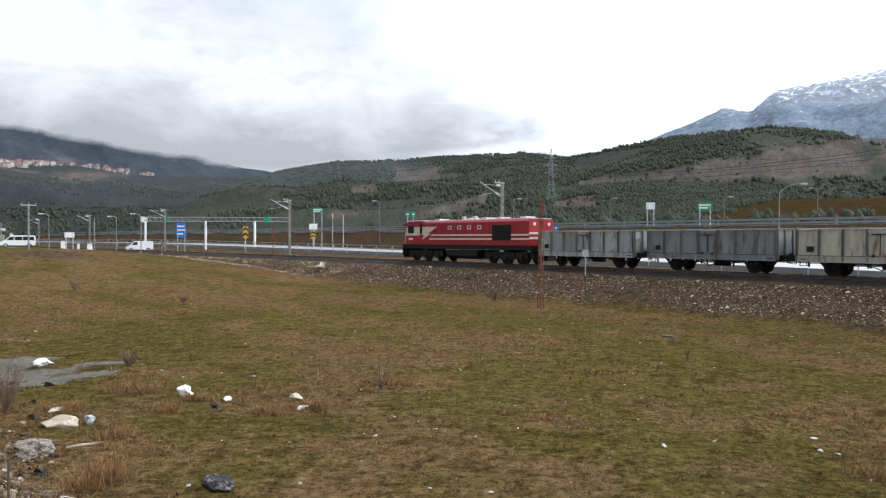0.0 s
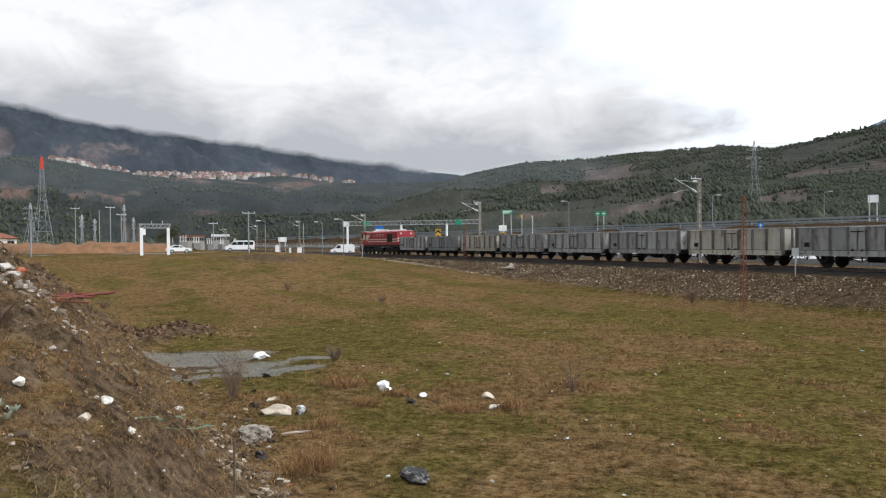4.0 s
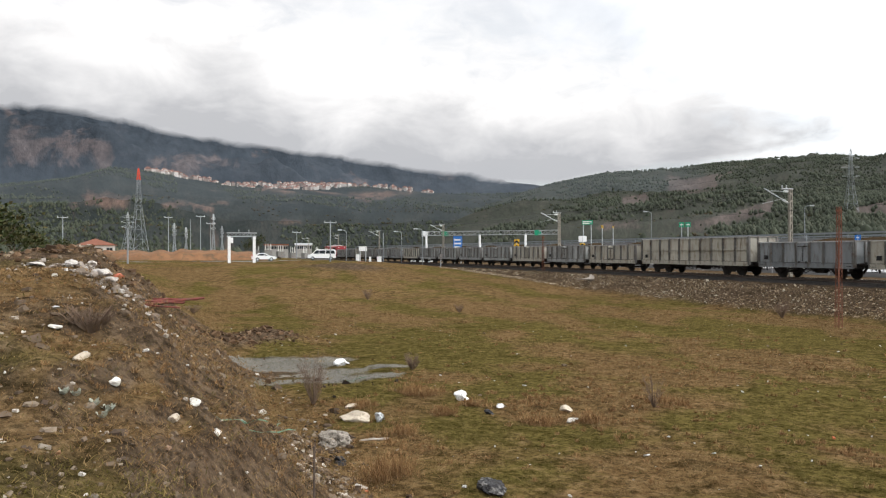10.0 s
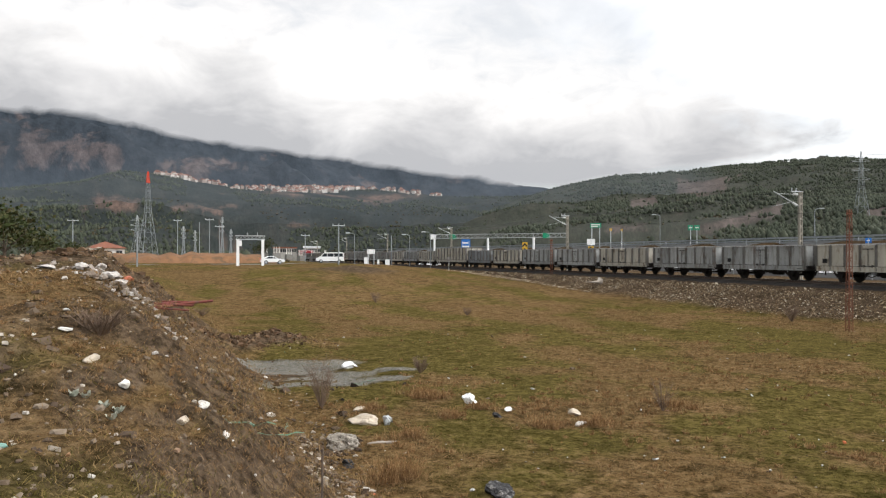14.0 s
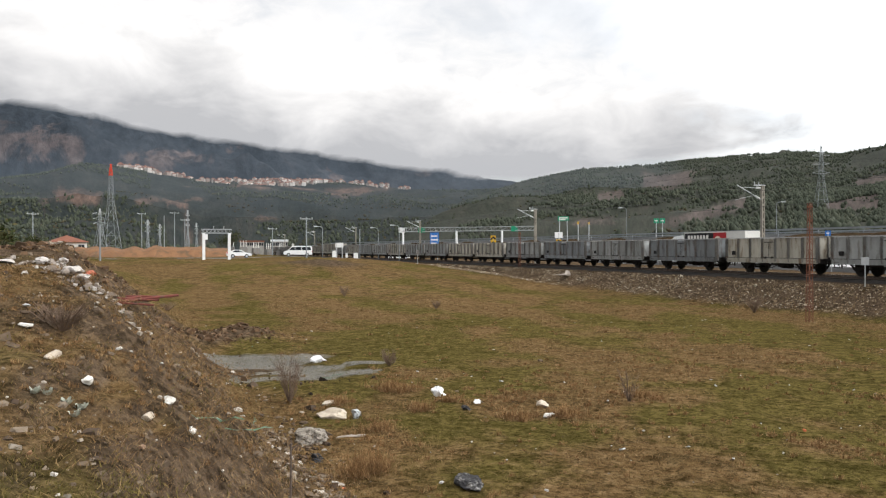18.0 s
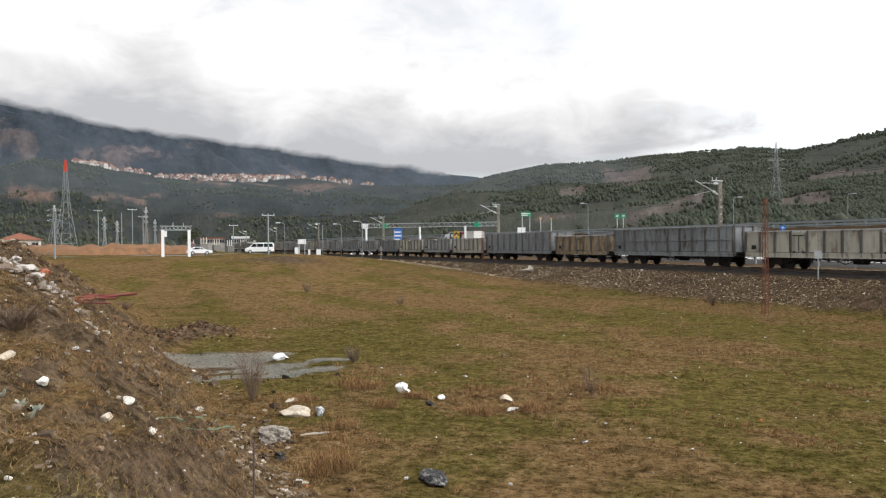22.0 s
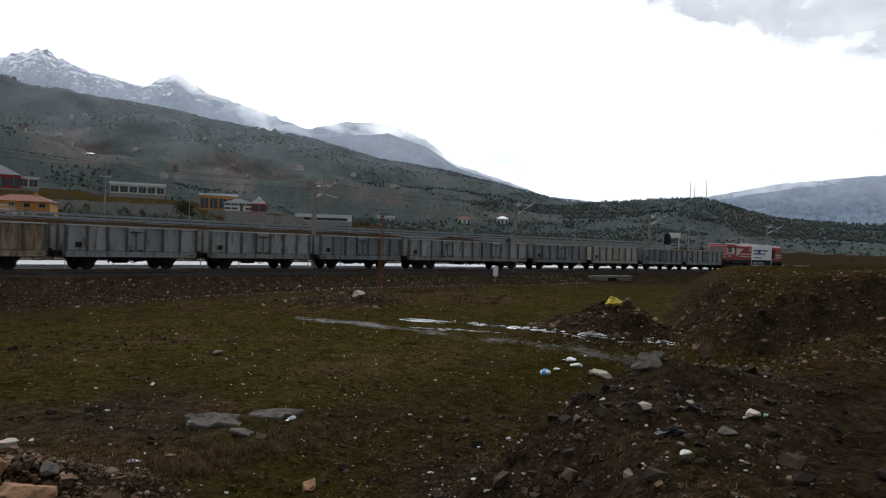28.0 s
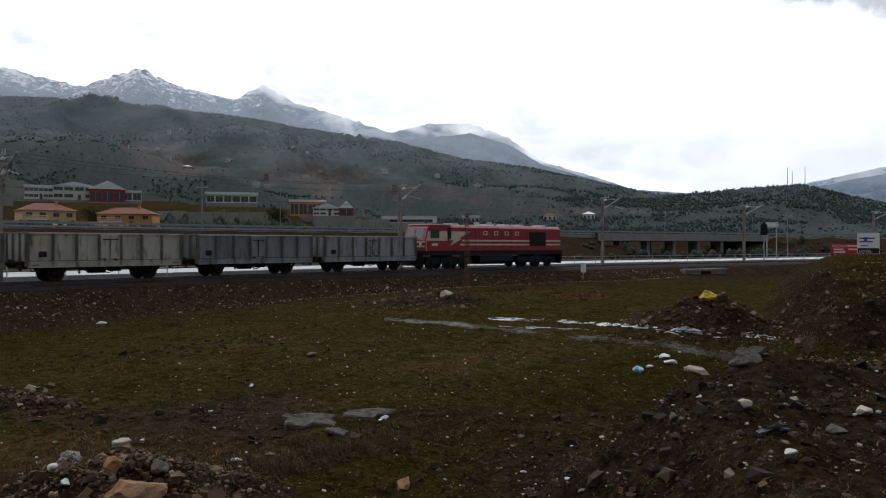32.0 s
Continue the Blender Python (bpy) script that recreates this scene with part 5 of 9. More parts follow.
# long sign gantry across the highway's slip road
ga, gb = spot(21.8, 162), spot(11.7, 152)
ztop = EYE + 157 * math.tan(radians(1.62))
th = thing("road_gantry", "long white truss gantry on white columns over the road", "gantry")
bm = B()
n = 26
dv = (gb - ga) / n
for k in range(n):
    a_, b_ = ga + dv * k, ga + dv * (k + 1)
    for z in (ztop, ztop - 0.8):
        rod(bm, (a_.x, a_.y, z), (b_.x, b_.y, z), 0.09, 4)
    rod(bm, (a_.x, a_.y, ztop - 0.8), (b_.x, b_.y, ztop), 0.05, 4)
    rod(bm, (b_.x, b_.y, ztop - 0.8), (b_.x, b_.y, ztop), 0.05, 4)
part("truss", bm, M["galv"], th)
for t in (0.01, 0.43, 0.77):
    q = ga.lerp(gb, t)
    zg = land(q.x, q.y)
    part("column", rod(B(), (q.x, q.y, zg - 0.5), (q.x, q.y, ztop - 0.8), 0.24, 8), M["white_paint"], th)
for t, mat in ((0.16, "sign_green"), (0.0, "white_paint"), (0.86, "sign_green")):
    q = ga.lerp(gb, t)
    ob = part("panel", bx(B(), -0.7, 0.7, -0.1, 0.0, ztop - 1.0, ztop + 0.1), M[mat], th)
    ob.matrix_basis = pose(q.x, q.y, 0, 0, 0, 17)




def pylon(az, d, el_top, width, label, tip=None, arms=True):
    p = spot(az, d)
    h = EYE + d * math.tan(radians(el_top)) - p.z
    th = thing("transmission_tower", label, "tower", pose(p.x, p.y, p.z - 0.5, 0, 0, az + 20), group="lattice towers")
    bm = B()
    lattice(bm, (0, 0, 0), width, width * 0.32, h * 0.55, 5, 0.075)
    part("lower_body", bm, M["tower_steel"], th)
    bm = B()
    lattice(bm, (0, 0, h * 0.55), width * 0.32, width * 0.16, h * 0.33, 7, 0.06)
    part("upper_body", bm, M["tower_steel"], th)
    bm = B()
    lattice(bm, (0, 0, h * 0.88), width * 0.16, 0.25, h * 0.13, 3, 0.10 if tip else 0.07)
    part("tip", bm, M[tip] if tip else M["galv"], th, "red and orange painted tip" if tip else "")
    if arms:
        for k, z in enumerate((0.66, 0.77, 0.88)):
            bm = B()
            for sx in (-1, 1):
                rod(bm, (0, 0, h * z), (sx * width * 0.55, 0, h * z + 0.3), 0.07, 4)
                rod(bm, (0, 0, h * z + 1.2), (sx * width * 0.55, 0, h * z + 0.3), 0.06, 4)
            part("crossarm", bm, M["galv"], th)
    return Vector((p.x, p.y, p.z + h))


ta = pylon(-8.2, 330, 6.95, 6.0, "grey lattice transmission tower on the slope")
pylon(42.6, 250, 6.0, 5.2, "tall lattice tower with a red-painted tip", "orange_red", False)
tc = pylon(43.3, 330, 2.9, 5.0, "grey lattice tower of the substation")
for k, (az, d, el) in enumerate(((40.2, 210, 2.2), (37.5, 230, 2.9), (36.9, 260, 2.0), (39.4, 240, 1.9))):
    pylon(az, d, el, 1.1, "slim grey lattice mast of the substation", None, True)
# power lines over the slope
for dz, za in ((0, -1.5), (0.5, -5.5), (1, -9.0)):
    a_, b_ = ta + Vector((2, 0, za)), at(-62, 420, EYE + 420 * math.tan(radians(4.6 + dz * 0.35)))
    pts = []
    for k in range(25):
        t = k / 24
        q = a_.lerp(b_, t)
        q.z -= 14 * 4 * t * (1 - t) * 0.5
        pts.append(q)
    wire("power_line", pts, 0.035, M["wire"], "sagging power line across the hillside")
    a_, b_ = ta + Vector((-2, 0, za)), at(25, 700, EYE + 700 * math.tan(radians(3.4)))
    wire("power_line", [a_.lerp(b_, k / 24) - Vector((0, 0, 22 * (k / 24) * (1 - k / 24))) for k in range(25)], 0.035, M["wire"], "sagging power line across the hillside")


# ---- vehicles ----
def wheel_set(th, xs, ys, r, w=0.22):
    for y in ys:
        for x in xs:
            bm = B()
            rod(bm, (x - w / 2, y, r), (x + w / 2, y, r), r, 16)
            ob = part("wheel", bm, M["tyre"], th)
            bm = B()
            o = math.copysign(w / 2 + 0.005, x)
            rod(bm, (x + o - 0.01, y, r), (x + o + 0.01, y, r), r * 0.6, 12)
            part("rim", bm, M["galv"], ob)


def van(label, long_roof, windows, m, category="van", length=5.1, h=1.95, w=0.95, sedan=False):
    """Local y ahead."""
    th = thing("van" if not sedan else "car", label, category, m)
    hl = length / 2
    bm = B()
    if sedan:
        prof = [(-hl, 0.35), (hl - 0.1, 0.35), (hl, 0.6), (hl - 0.15, 0.82), (hl - 1.25, 0.95), (hl - 1.95, h), (-hl + 1.3, h), (-hl + 0.55, 1.0), (-hl, 0.95)]
    else:
        prof = [(-hl, 0.35), (hl - 0.1, 0.35), (hl, 0.65), (hl - 0.1, 0.95), (hl - 0.85, 1.15), (hl - 1.55, h - 0.06), (hl - 1.9, h), (-hl + 0.25, h), (-hl, h - 0.25)]
    prism(bm, prof, -w, w, "x")
    bmesh.ops.bevel(bm, geom=bm.edges[:], offset=0.05, segments=2, affect="EDGES")
    part("body", bm, M["white_paint"], th, smooth=False)
    for sx in (-1, 1):
        if sedan:
            wins = [[(hl - 1.5, 1.0), (hl - 2.05, h - 0.1), (0.1, h - 0.1), (0.1, 1.0)], [(0.0, 1.0), (0.0, h - 0.1), (-hl + 1.35, h - 0.1), (-hl + 0.8, 1.0)]]
        else:
            wins = [[(hl - 1.05, 1.2), (hl - 1.6, h - 0.2), (hl - 2.1, h - 0.2), (hl - 2.1, 1.2)]]
            if windows:
                wins += [[(hl - 2.2, 1.2), (hl - 2.2, h - 0.2), (hl - 3.3, h - 0.2), (hl - 3.3, 1.2)], [(hl - 3.4, 1.2), (hl - 3.4, h - 0.2), (-hl + 0.35, h - 0.2), (-hl + 0.2, 1.2)]]
        for wv in wins:
            bm = B()
            prism(bm, wv, sx * (w + 0.004) - 0.008, sx * (w + 0.004) + 0.008, "x")
            part("side_window", bm, M["glass"], th)
        bm = B(); bx(bm, sx * 0.7 - 0.2, sx * 0.7 + 0.2, hl - 0.06, hl + 0.015, 0.62, 0.82)
        part("headlight", bm, M["galv"], th)
        bm = B(); bx(bm, sx * 0.82 - 0.1, sx * 0.82 + 0.1, -hl - 0.012, -hl + 0.05, 0.7, 1.1)
        part("tail_light", bm, M["sign_red"], th)
    bm = B()
    if sedan:
        prism(bm, [(hl - 1.3, 0.99), (hl - 1.96, h - 0.02), (hl - 1.92, h + 0.0), (hl - 1.26, 1.01)], -0.75, 0.75, "x")
    else:
        prism(bm, [(hl - 0.9, 1.17), (hl - 1.52, h - 0.1), (hl - 1.48, h - 0.06), (hl - 0.86, 1.20)], -0.8, 0.8, "x")
    part("windscreen", bm, M["glass"], th)
    wheel_set(th, (-w + 0.08, w - 0.08), (-hl + 0.95, hl - 0.95), 0.34)
    return th


def on_land(az, d, rz):
    p = spot(az, d)
    return pose(p.x, p.y, max(land(p.x + 1, p.y), land(p.x - 1, p.y), p.z) + 0.01, 0, 0, rz)


van("white minibus with dark side windows waiting by the crossing", True, True, on_land(29.65, 143, 121), "minibus", 5.3, 2.0)
van("white panel van standing on the road behind the railway", True, False, on_land(22.1, 157, 114), "van", 5.0, 2.0)
van("white saloon car parked behind the height gate", False, True, on_land(33.9, 138, -50), "car", 4.3, 1.42, 0.82, True)


def lorry(label, kind, mat):
    """Local y ahead; tractor and semi-trailer."""
    th = thing("lorry", label, "lorry", group="lorries on the road")
    bm = B()
    back = -6.5 if kind == "box" else -8.3
    bx(bm, -1.2, 1.2, back + 0.1, 5.0, 0.95, 1.2)
    part("chassis", bm, M["under"], th)
    bm = B()
    prism(bm, [(5.6, 0.6), (8.0, 0.6), (8.05, 1.7), (7.75, 3.1), (7.3, 3.45), (5.6, 3.6)], -1.22, 1.22, "x")
    cab = part("cab", bm, M["white_paint"], th)
    bm = B()
    prism(bm, [(8.07, 1.85), (7.8, 2.95), (7.77, 2.95), (8.03, 1.85)], -1.1, 1.1, "x")
    part("windscreen", bm, M["glass"], cab)
    for sx in (-1, 1):
        bm = B(); bx(bm, sx * 1.225 - 0.01, sx * 1.225 + 0.01, 6.5, 7.5, 1.9, 2.8)
        part("side_window", bm, M["glass"], cab)
    if kind == "box":
        part("box_body", bx(B(), -1.25, 1.25, back, 5.2, 1.2, 4.0, taper=0.02), mat, th)
        for sx in (-1, 1):
            x0 = sx * 1.255
            for ya, yb, za, zb, mm in ((-0.8, 5.0, 1.5, 3.85, "black"), (-3.2, -0.8, 1.5, 3.85, "wall_red")):
                bm = B(); bx(bm, x0 - 0.006, x0 + 0.006, ya, yb, za, zb)
                pn = part("side_picture", bm, M[mm], th)
                if mm == "black":
                    for k in range(7):
                        bm = B(); bx(bm, x0 + math.copysign(0.012, x0) - 0.005, x0 + math.copysign(0.012, x0) + 0.005, 3.9 - k * 0.62, 4.32 - k * 0.62, 2.75, 3.55)
                        part("lettering_bar", bm, M["white_bar"], pn)
                else:
                    bm = B(); rod(bm, (x0 + math.copysign(0.008, x0), -1.6, 2.7), (x0 + math.copysign(0.016, x0), -1.6, 2.7), 0.7, 14)
                    part("emblem", bm, M["loco_cream"], pn)
    else:
        bm = B()
        part("side_wall", bx(bm, -1.25, 1.25, -8.3, 5.2, 1.2, 2.7), mat, th)
        bm = B()
        n = 12
        prevv = None
        for k in range(n + 1):
            y = -8.3 + 13.5 * k / n
            top = 3.55 + (0.28 * math.sin(k * 1.9) if kind == "lumpy" else 0.05 * math.sin(k * 2.2))
            ring = [bm.verts.new(v) for v in ((-1.27, y, 2.6), (-1.2, y, top - 0.25), (0, y, top), (1.2, y, top - 0.25), (1.27, y, 2.6))]
            if prevv:
                for i in range(4):
                    bm.faces.new((prevv[i], prevv[i + 1], ring[i + 1], ring[i]))
            else:
                bm.faces.new(ring)
            prevv = ring
        bm.faces.new(prevv[::-1])
        part("tarpaulin", bm, M["tarp"], th, "pale grey sagging tarpaulin")
    wheel_set(th, (-1.0, 1.0), (back + 1.1, back + 2.3, back + 3.5, 4.4, 6.9), 0.5, 0.35)
    return th


def road_rows(t_ref, az, v, off=27.0):
    s0 = s_at(az, off)
    rows = []
    for t in np.arange(0, 32.1, 2.0):
        s = s0 + v * (t - t_ref)
        x, y, h = line(s, off)
        rows.append((t, pose(x, y, low_road(s) + 0.005, 0, 0, h)))
    return rows


TRUCKS = [(lorry("white lorry with a black and red pictured box body", "box", M["wall_white"]), road_rows(17.0, -7.9, 16.2)),
          (lorry("white lorry with a pale tarpaulin cover", "tarp", M["white_paint"]), road_rows(24.5, -14.4, 19.0)),
          (lorry("grey lorry with a pale tarpaulin cover", "tarp", M["galv"]), road_rows(24.5, -23.2, 19.0)),
          (lorry("white lorry with lumpy white sheeted load", "lumpy", M["white_paint"]), road_rows(24.5, -38.6, 19.0))]


# ---- buildings ----
def window(par, x, y, z, w, h, nrm=-1):
    bm = B(); bx(bm, x - w / 2, x + w / 2, y + nrm * 0.03 - 0.03, y + nrm * 0.03 + 0.03, z, z + h)
    ob = part("window", bm, M["glass"], par)
    bm = B()
    for a, b, c, d in ((-w / 2 - 0.08, -w / 2, -0.08, h + 0.08), (w / 2, w / 2 + 0.08, -0.08, h + 0.08), (-w / 2, w / 2, -0.08, 0), (-w / 2, w / 2, h, h + 0.08), (-0.03, 0.03, 0, h)):
        bx(bm, x + a, x + b, y + nrm * 0.05 - 0.04, y + nrm * 0.05 + 0.04, z + c, z + d)
    part("frame", bm, M["wall_grey"], ob)
    return ob


def house(name, label, az, d, wdeg, el0, el_eaves, el_ridge, wall, roof, depth=9.0, rows=2, cols=4, turn=0.0, kind="hip", category="house", over=0.5):
    """A house that fills a width in degrees and elevations of base, eaves and ridge."""
    p = at(az, d)
    z0 = EYE + d * math.tan(radians(el0))
    w = 2 * d * math.tan(radians(wdeg / 2))
    he, hr = EYE + d * math.tan(radians(el_eaves)) - z0, EYE + d * math.tan(radians(el_ridge)) - z0
    th = thing(name, label, category, pose(p.x, p.y, z0, 0, 0, az + turn))
    bm = B(); bx(bm, -w / 2, w / 2, 0, depth, 0, he)
    wl = part("wall", bm, wall, th)
    part("foundation", bx(B(), -w / 2 - 0.15, w / 2 + 0.15, -0.15, depth + 0.15, min(-0.5, land(p.x, p.y) - z0 - 1.5), 0), M["concrete"], th)
    bm = B()
    o = over
    if kind == "hip":
        v = [(-w / 2 - o, -o, he), (w / 2 + o, -o, he), (w / 2 + o, depth + o, he), (-w / 2 - o, depth + o, he), (-w / 2 + depth * 0.4, depth / 2, hr), (w / 2 - depth * 0.4, depth / 2, hr)]
        vs = [bm.verts.new(q) for q in v]
        for f in ((0, 1, 5, 4), (1, 2, 5), (2, 3, 4, 5), (3, 0, 4), (3, 2, 1, 0)):
            bm.faces.new([vs[i] for i in f])
    elif kind == "gable":
        prism(bm, [(-w / 2 - o, he), (w / 2 + o, he), (0, hr)], -o, depth + o, "y")
    else:
        bx(bm, -w / 2 - o, w / 2 + o, -o, depth + o, he, max(he + 0.25, hr))
    part("roof", bm, roof, th)
    fl = he / max(1, rows)
    for r in range(rows):
        for c in range(cols):
            x = -w / 2 + (c + 0.5) * w / cols
            if r == 0 and c == cols // 2 and rows > 1:
                bm = B(); bx(bm, x - 0.5, x + 0.5, -0.05, 0.02, 0, 2.1)
                part("door", bm, M["rail_side"], th)
            elif category not in ("house",):
                # a glazed or open bay
                bw = w / cols * 0.42
                bay = part("bay", bx(B(), x - bw, x + bw, -0.06, 0.02, r * fl + fl * (0.12 if rows == 1 else 0.35), (r + 0.82) * fl), M["glass"], th)
                part("mullion", bx(B(), x - 0.07, x + 0.07, -0.10, -0.055, r * fl + fl * (0.12 if rows == 1 else 0.35), (r + 0.82) * fl), M["wall_grey"], bay)
            else:
                window(th, x, 0, r * fl + fl * 0.32, min(1.3, w / cols * 0.5), fl * 0.42)
    if kind == "hip" and rows > 1:
        bm = B(); bx(bm, w * 0.2 - 0.3, w * 0.2 + 0.3, depth * 0.4, depth * 0.4 + 0.6, he, hr + 0.6)
        part("chimney", bm, M["wall_orange"], th)
        bm = B(); bx(bm, -w * 0.45, -w * 0.05, -1.3, 0, fl - 0.15, fl)
        for k in range(12):
            xx = -w * 0.45 + k * w * 0.4 / 11
            bx(bm, xx - 0.03, xx + 0.03, -1.3, -1.24, fl, fl + 0.95)
        bx(bm, -w * 0.45, -w * 0.05, -1.32, -1.22, fl + 0.9, fl + 1.0)
        part("balcony", bm, M["white_paint"], th)
    return th


RT, MT = M["roof_tile"], M["roof_metal"]
house("house", "yellow two-storey house with a red tiled hip roof", -72.7, 205, 3.3, 1.2, 2.45, 3.0, M["wall_yellow"], RT, 9, 2, 4, 12)
house("house", "orange two-storey house with a red tiled hip roof", -77.4, 210, 3.7, 1.2, 2.3, 2.8, M["wall_orange"], RT, 9, 2, 4, -14)
house("house", "low house with a red tiled roof", -75.0, 190, 5.6, 0.9, 1.45, 1.75, M["wall_orange"], RT, 8, 1, 6, 0)
house("house", "small yellow house with a low red roof", -62.6, 185, 3.2, 1.2, 2.1, 2.75, M["wall_yellow"], RT, 8, 1, 5, 8)
house("shed", "white shed with a metal roof", -64.9, 190, 1.7, 1.2, 2.0, 2.6, M["wall_white"], MT, 10, 1, 2, 8, "gable", "shed", 0.3)
house("petrol_station", "white flat-roofed station canopy building", -67.4, 235, 4.0, 1.6, 2.55, 3.05, M["concrete"], M["wall_white"], 12, 1, 5, 10, "flat", "building", 0.8)
house("factory", "long white factory building with ribbon windows", -72.2, 330, 2.0, 3.2, 4.0, 4.15, M["wall_white"], MT, 20, 2, 7, 0, "flat", "factory", 0.2)
house("factory", "white factory hall with a pale roof", -74.2, 326, 2.6, 3.2, 4.15, 4.45, M["wall_white"], MT, 20, 2, 4, 0, "gable", "factory", 0.3)
house("factory", "red-fronted gabled factory hall", -76.3, 322, 2.3, 3.1, 4.0, 4.6, M["wall_red"], MT, 22, 1, 3, 0, "gable", "factory", 0.4)
house("factory", "plain white factory annexe building", -77.9, 326, 1.2, 3.2, 3.9, 3.95, M["wall_white"], MT, 14, 1, 2, 0, "flat", "factory", 0.1)
house("market_hall", "open white hall with dark bays and a flat roof", -84.7, 330, 3.6, 3.2, 3.8, 3.98, M["wall_white"], MT, 14, 1, 6, 0, "flat", "building", 0.6)
house("workshop", "low pink workshop with a pale flat roof", -90.2, 300, 2.6, 2.3, 3.35, 3.5, M["wall_orange"], MT, 16, 1, 4, 0, "flat", "building", 0.5)
house("workshop", "white workshop with a metal roof", -91.6, 292, 2.0, 2.3, 2.9, 3.25, M["wall_white"], MT, 12, 2, 4, 0, "gable", "building", 0.3)
house("workshop", "red-fronted workshop with a white pointed gable", -93.1, 290, 1.1, 2.3, 2.9, 3.45, M["wall_red"], M["white_paint"], 10, 1, 1, 0, "gable", "building", 0.2)
house("greenhouse", "long low white plastic greenhouse", -97.9, 310, 4.2, 1.8, 2.1, 2.3, M["white_paint"], MT, 8, 1, 1, 0, "flat", "greenhouse", 0.1)
house("house", "small white house with a red roof below the tower", 45.2, 165, 2.2, -0.2, 0.5, 1.0, M["wall_white"], RT, 8, 1, 3, 8)
house("depot", "low white depot with a red roof edge", 33.0, 280, 1.7, 0.2, 0.52, 0.62, M["wall_grey"], M["roof_tile"], 14, 1, 5, 0, "flat", "depot", 0.3)
house("depot", "low white roadside building", 31.0, 300, 1.2, 0.2, 0.55, 0.7, M["wall_grey"], MT, 12, 1, 4, 0, "flat", "depot", 0.3)

# terrace wall above the houses, fence line below them
for az0, az1, d, el0, el1, lab in ((-91.0, -96.4, 255, 1.2, 2.05, "grey concrete retaining wall on the terrace"), (-60.5, -70.6, 275, 2.6, 3.3, "grey stone terrace wall on the slope"), (-78.8, -88, 262, 2.0, 2.5, "grey stone terrace wall on the slope")):
    th = thing("terrace_wall", lab, "wall", kind="structure")
    a_, b_ = at(az0, d), at(az1, d)
    n = 10
    for k in range(n):
        p, q = a_.lerp(b_, k / n), a_.lerp(b_, (k + 0.97) / n)
        z0, z1 = EYE + d * math.tan(radians(el0)), EYE + d * math.tan(radians(el1))
        v = (q - p).normalized()
        nn = Vector((-v.y, v.x, 0)) * 0.4
        bm = B()
        prism(bm, [((p + nn).x, (p + nn).y), ((q + nn).x, (q + nn).y), ((q - nn).x, (q - nn).y), ((p - nn).x, (p - nn).y)], z0 - 8, z1 + 0.1 * (k % 3))
        part("panel", bm, M["concrete"], th)

# red and white mast on the slope
p = at(-60.5, 300); z0 = EYE + 300 * math.tan(radians(3.9))
th = thing("flag_mast", "white monument mast with a red top", "monument", pose(p.x, p.y, z0 - 3))
part("shaft", rod(B(), (0, 0, 0), (0, 0, 8.2), 0.55, 8, 0.45), M["white_paint"], th)
part("red_top", rod(B(), (0, 0, 8.2), (0, 0, 10.4), 0.5, 8, 0.4), M["orange_red"], th)

# hoardings beside the road
def hoarding(label, az, d, el0, el1, wdeg, mat, words, bars):
    p = at(az, d); p.z = land(p.x, p.y)
    w = 2 * d * math.tan(radians(wdeg / 2))
    z0, z1 = EYE + d * math.tan(radians(el0)) - p.z, EYE + d * math.tan(radians(el1)) - p.z
    th = thing("hoarding", label, "hoarding", pose(p.x, p.y, p.z, 0, 0, az), group="roadside hoardings")
    for x in (-w * 0.35, w * 0.35):
        part("post", bx(B(), x - 0.08, x + 0.08, 0.05, 0.2, -0.5, z1 - 0.1), M["galv"], th)
    bd = part("board", bx(B(), -w / 2, w / 2, -0.03, 0.04, z0, z1), mat, th)
    hgt = z1 - z0
    for x0, x1, za, zb, mm in bars:
        part("lettering_bar", bx(B(), -w / 2 + x0 * w, -w / 2 + x1 * w, -0.045, -0.032, z0 + za * hgt, z0 + zb * hgt), M[mm], bd)
    for txt, x0, zc, size, mm in words:
        cu = bpy.data.curves.new("lettering", "FONT")
        cu.body, cu.size, cu.extrude = txt, size * hgt, 0.01
        tmp = new("lettering", cu)
        me = bpy.data.meshes.new_from_object(tmp)
        bpy.data.objects.remove(tmp)
        me.materials.clear()
        me.materials.append(M[mm])
        ob = new("lettering", me)
        ob.parent = bd
        ob.matrix_basis = pose(-w / 2 + x0 * w, -0.05, z0 + zc * hgt, 90, 0, 0)


hoarding("red roadside hoarding with white lettering", -128.75, 120, -0.55, 0.15, 1.75, M["sign_red"], [("POZANTI", 0.05, 0.62, 0.34, "white_bar")], [(0.1, 0.45, 0.36, 0.5, "white_bar"), (0.1, 0.5, 0.1, 0.24, "white_bar"), (0.58, 0.95, 0.7, 0.82, "white_bar"), (0.6, 0.95, 0.38, 0.5, "white_bar")])
hoarding("white roadside hoarding with a dark band", -130.1, 112, -0.55, 0.85, 1.3, M["white_paint"], [("HOTEL", 0.08, 0.06, 0.17, "white_bar")], [(0.02, 0.98, 0.02, 0.28, "black"), (0.1, 0.7, 0.55, 0.62, "rib"), (0.1, 0.8, 0.72, 0.78, "black"), (0.3, 0.45, 0.6, 0.8, "sign_blue"), (0.15, 0.5, 0.36, 0.42, "rib")])

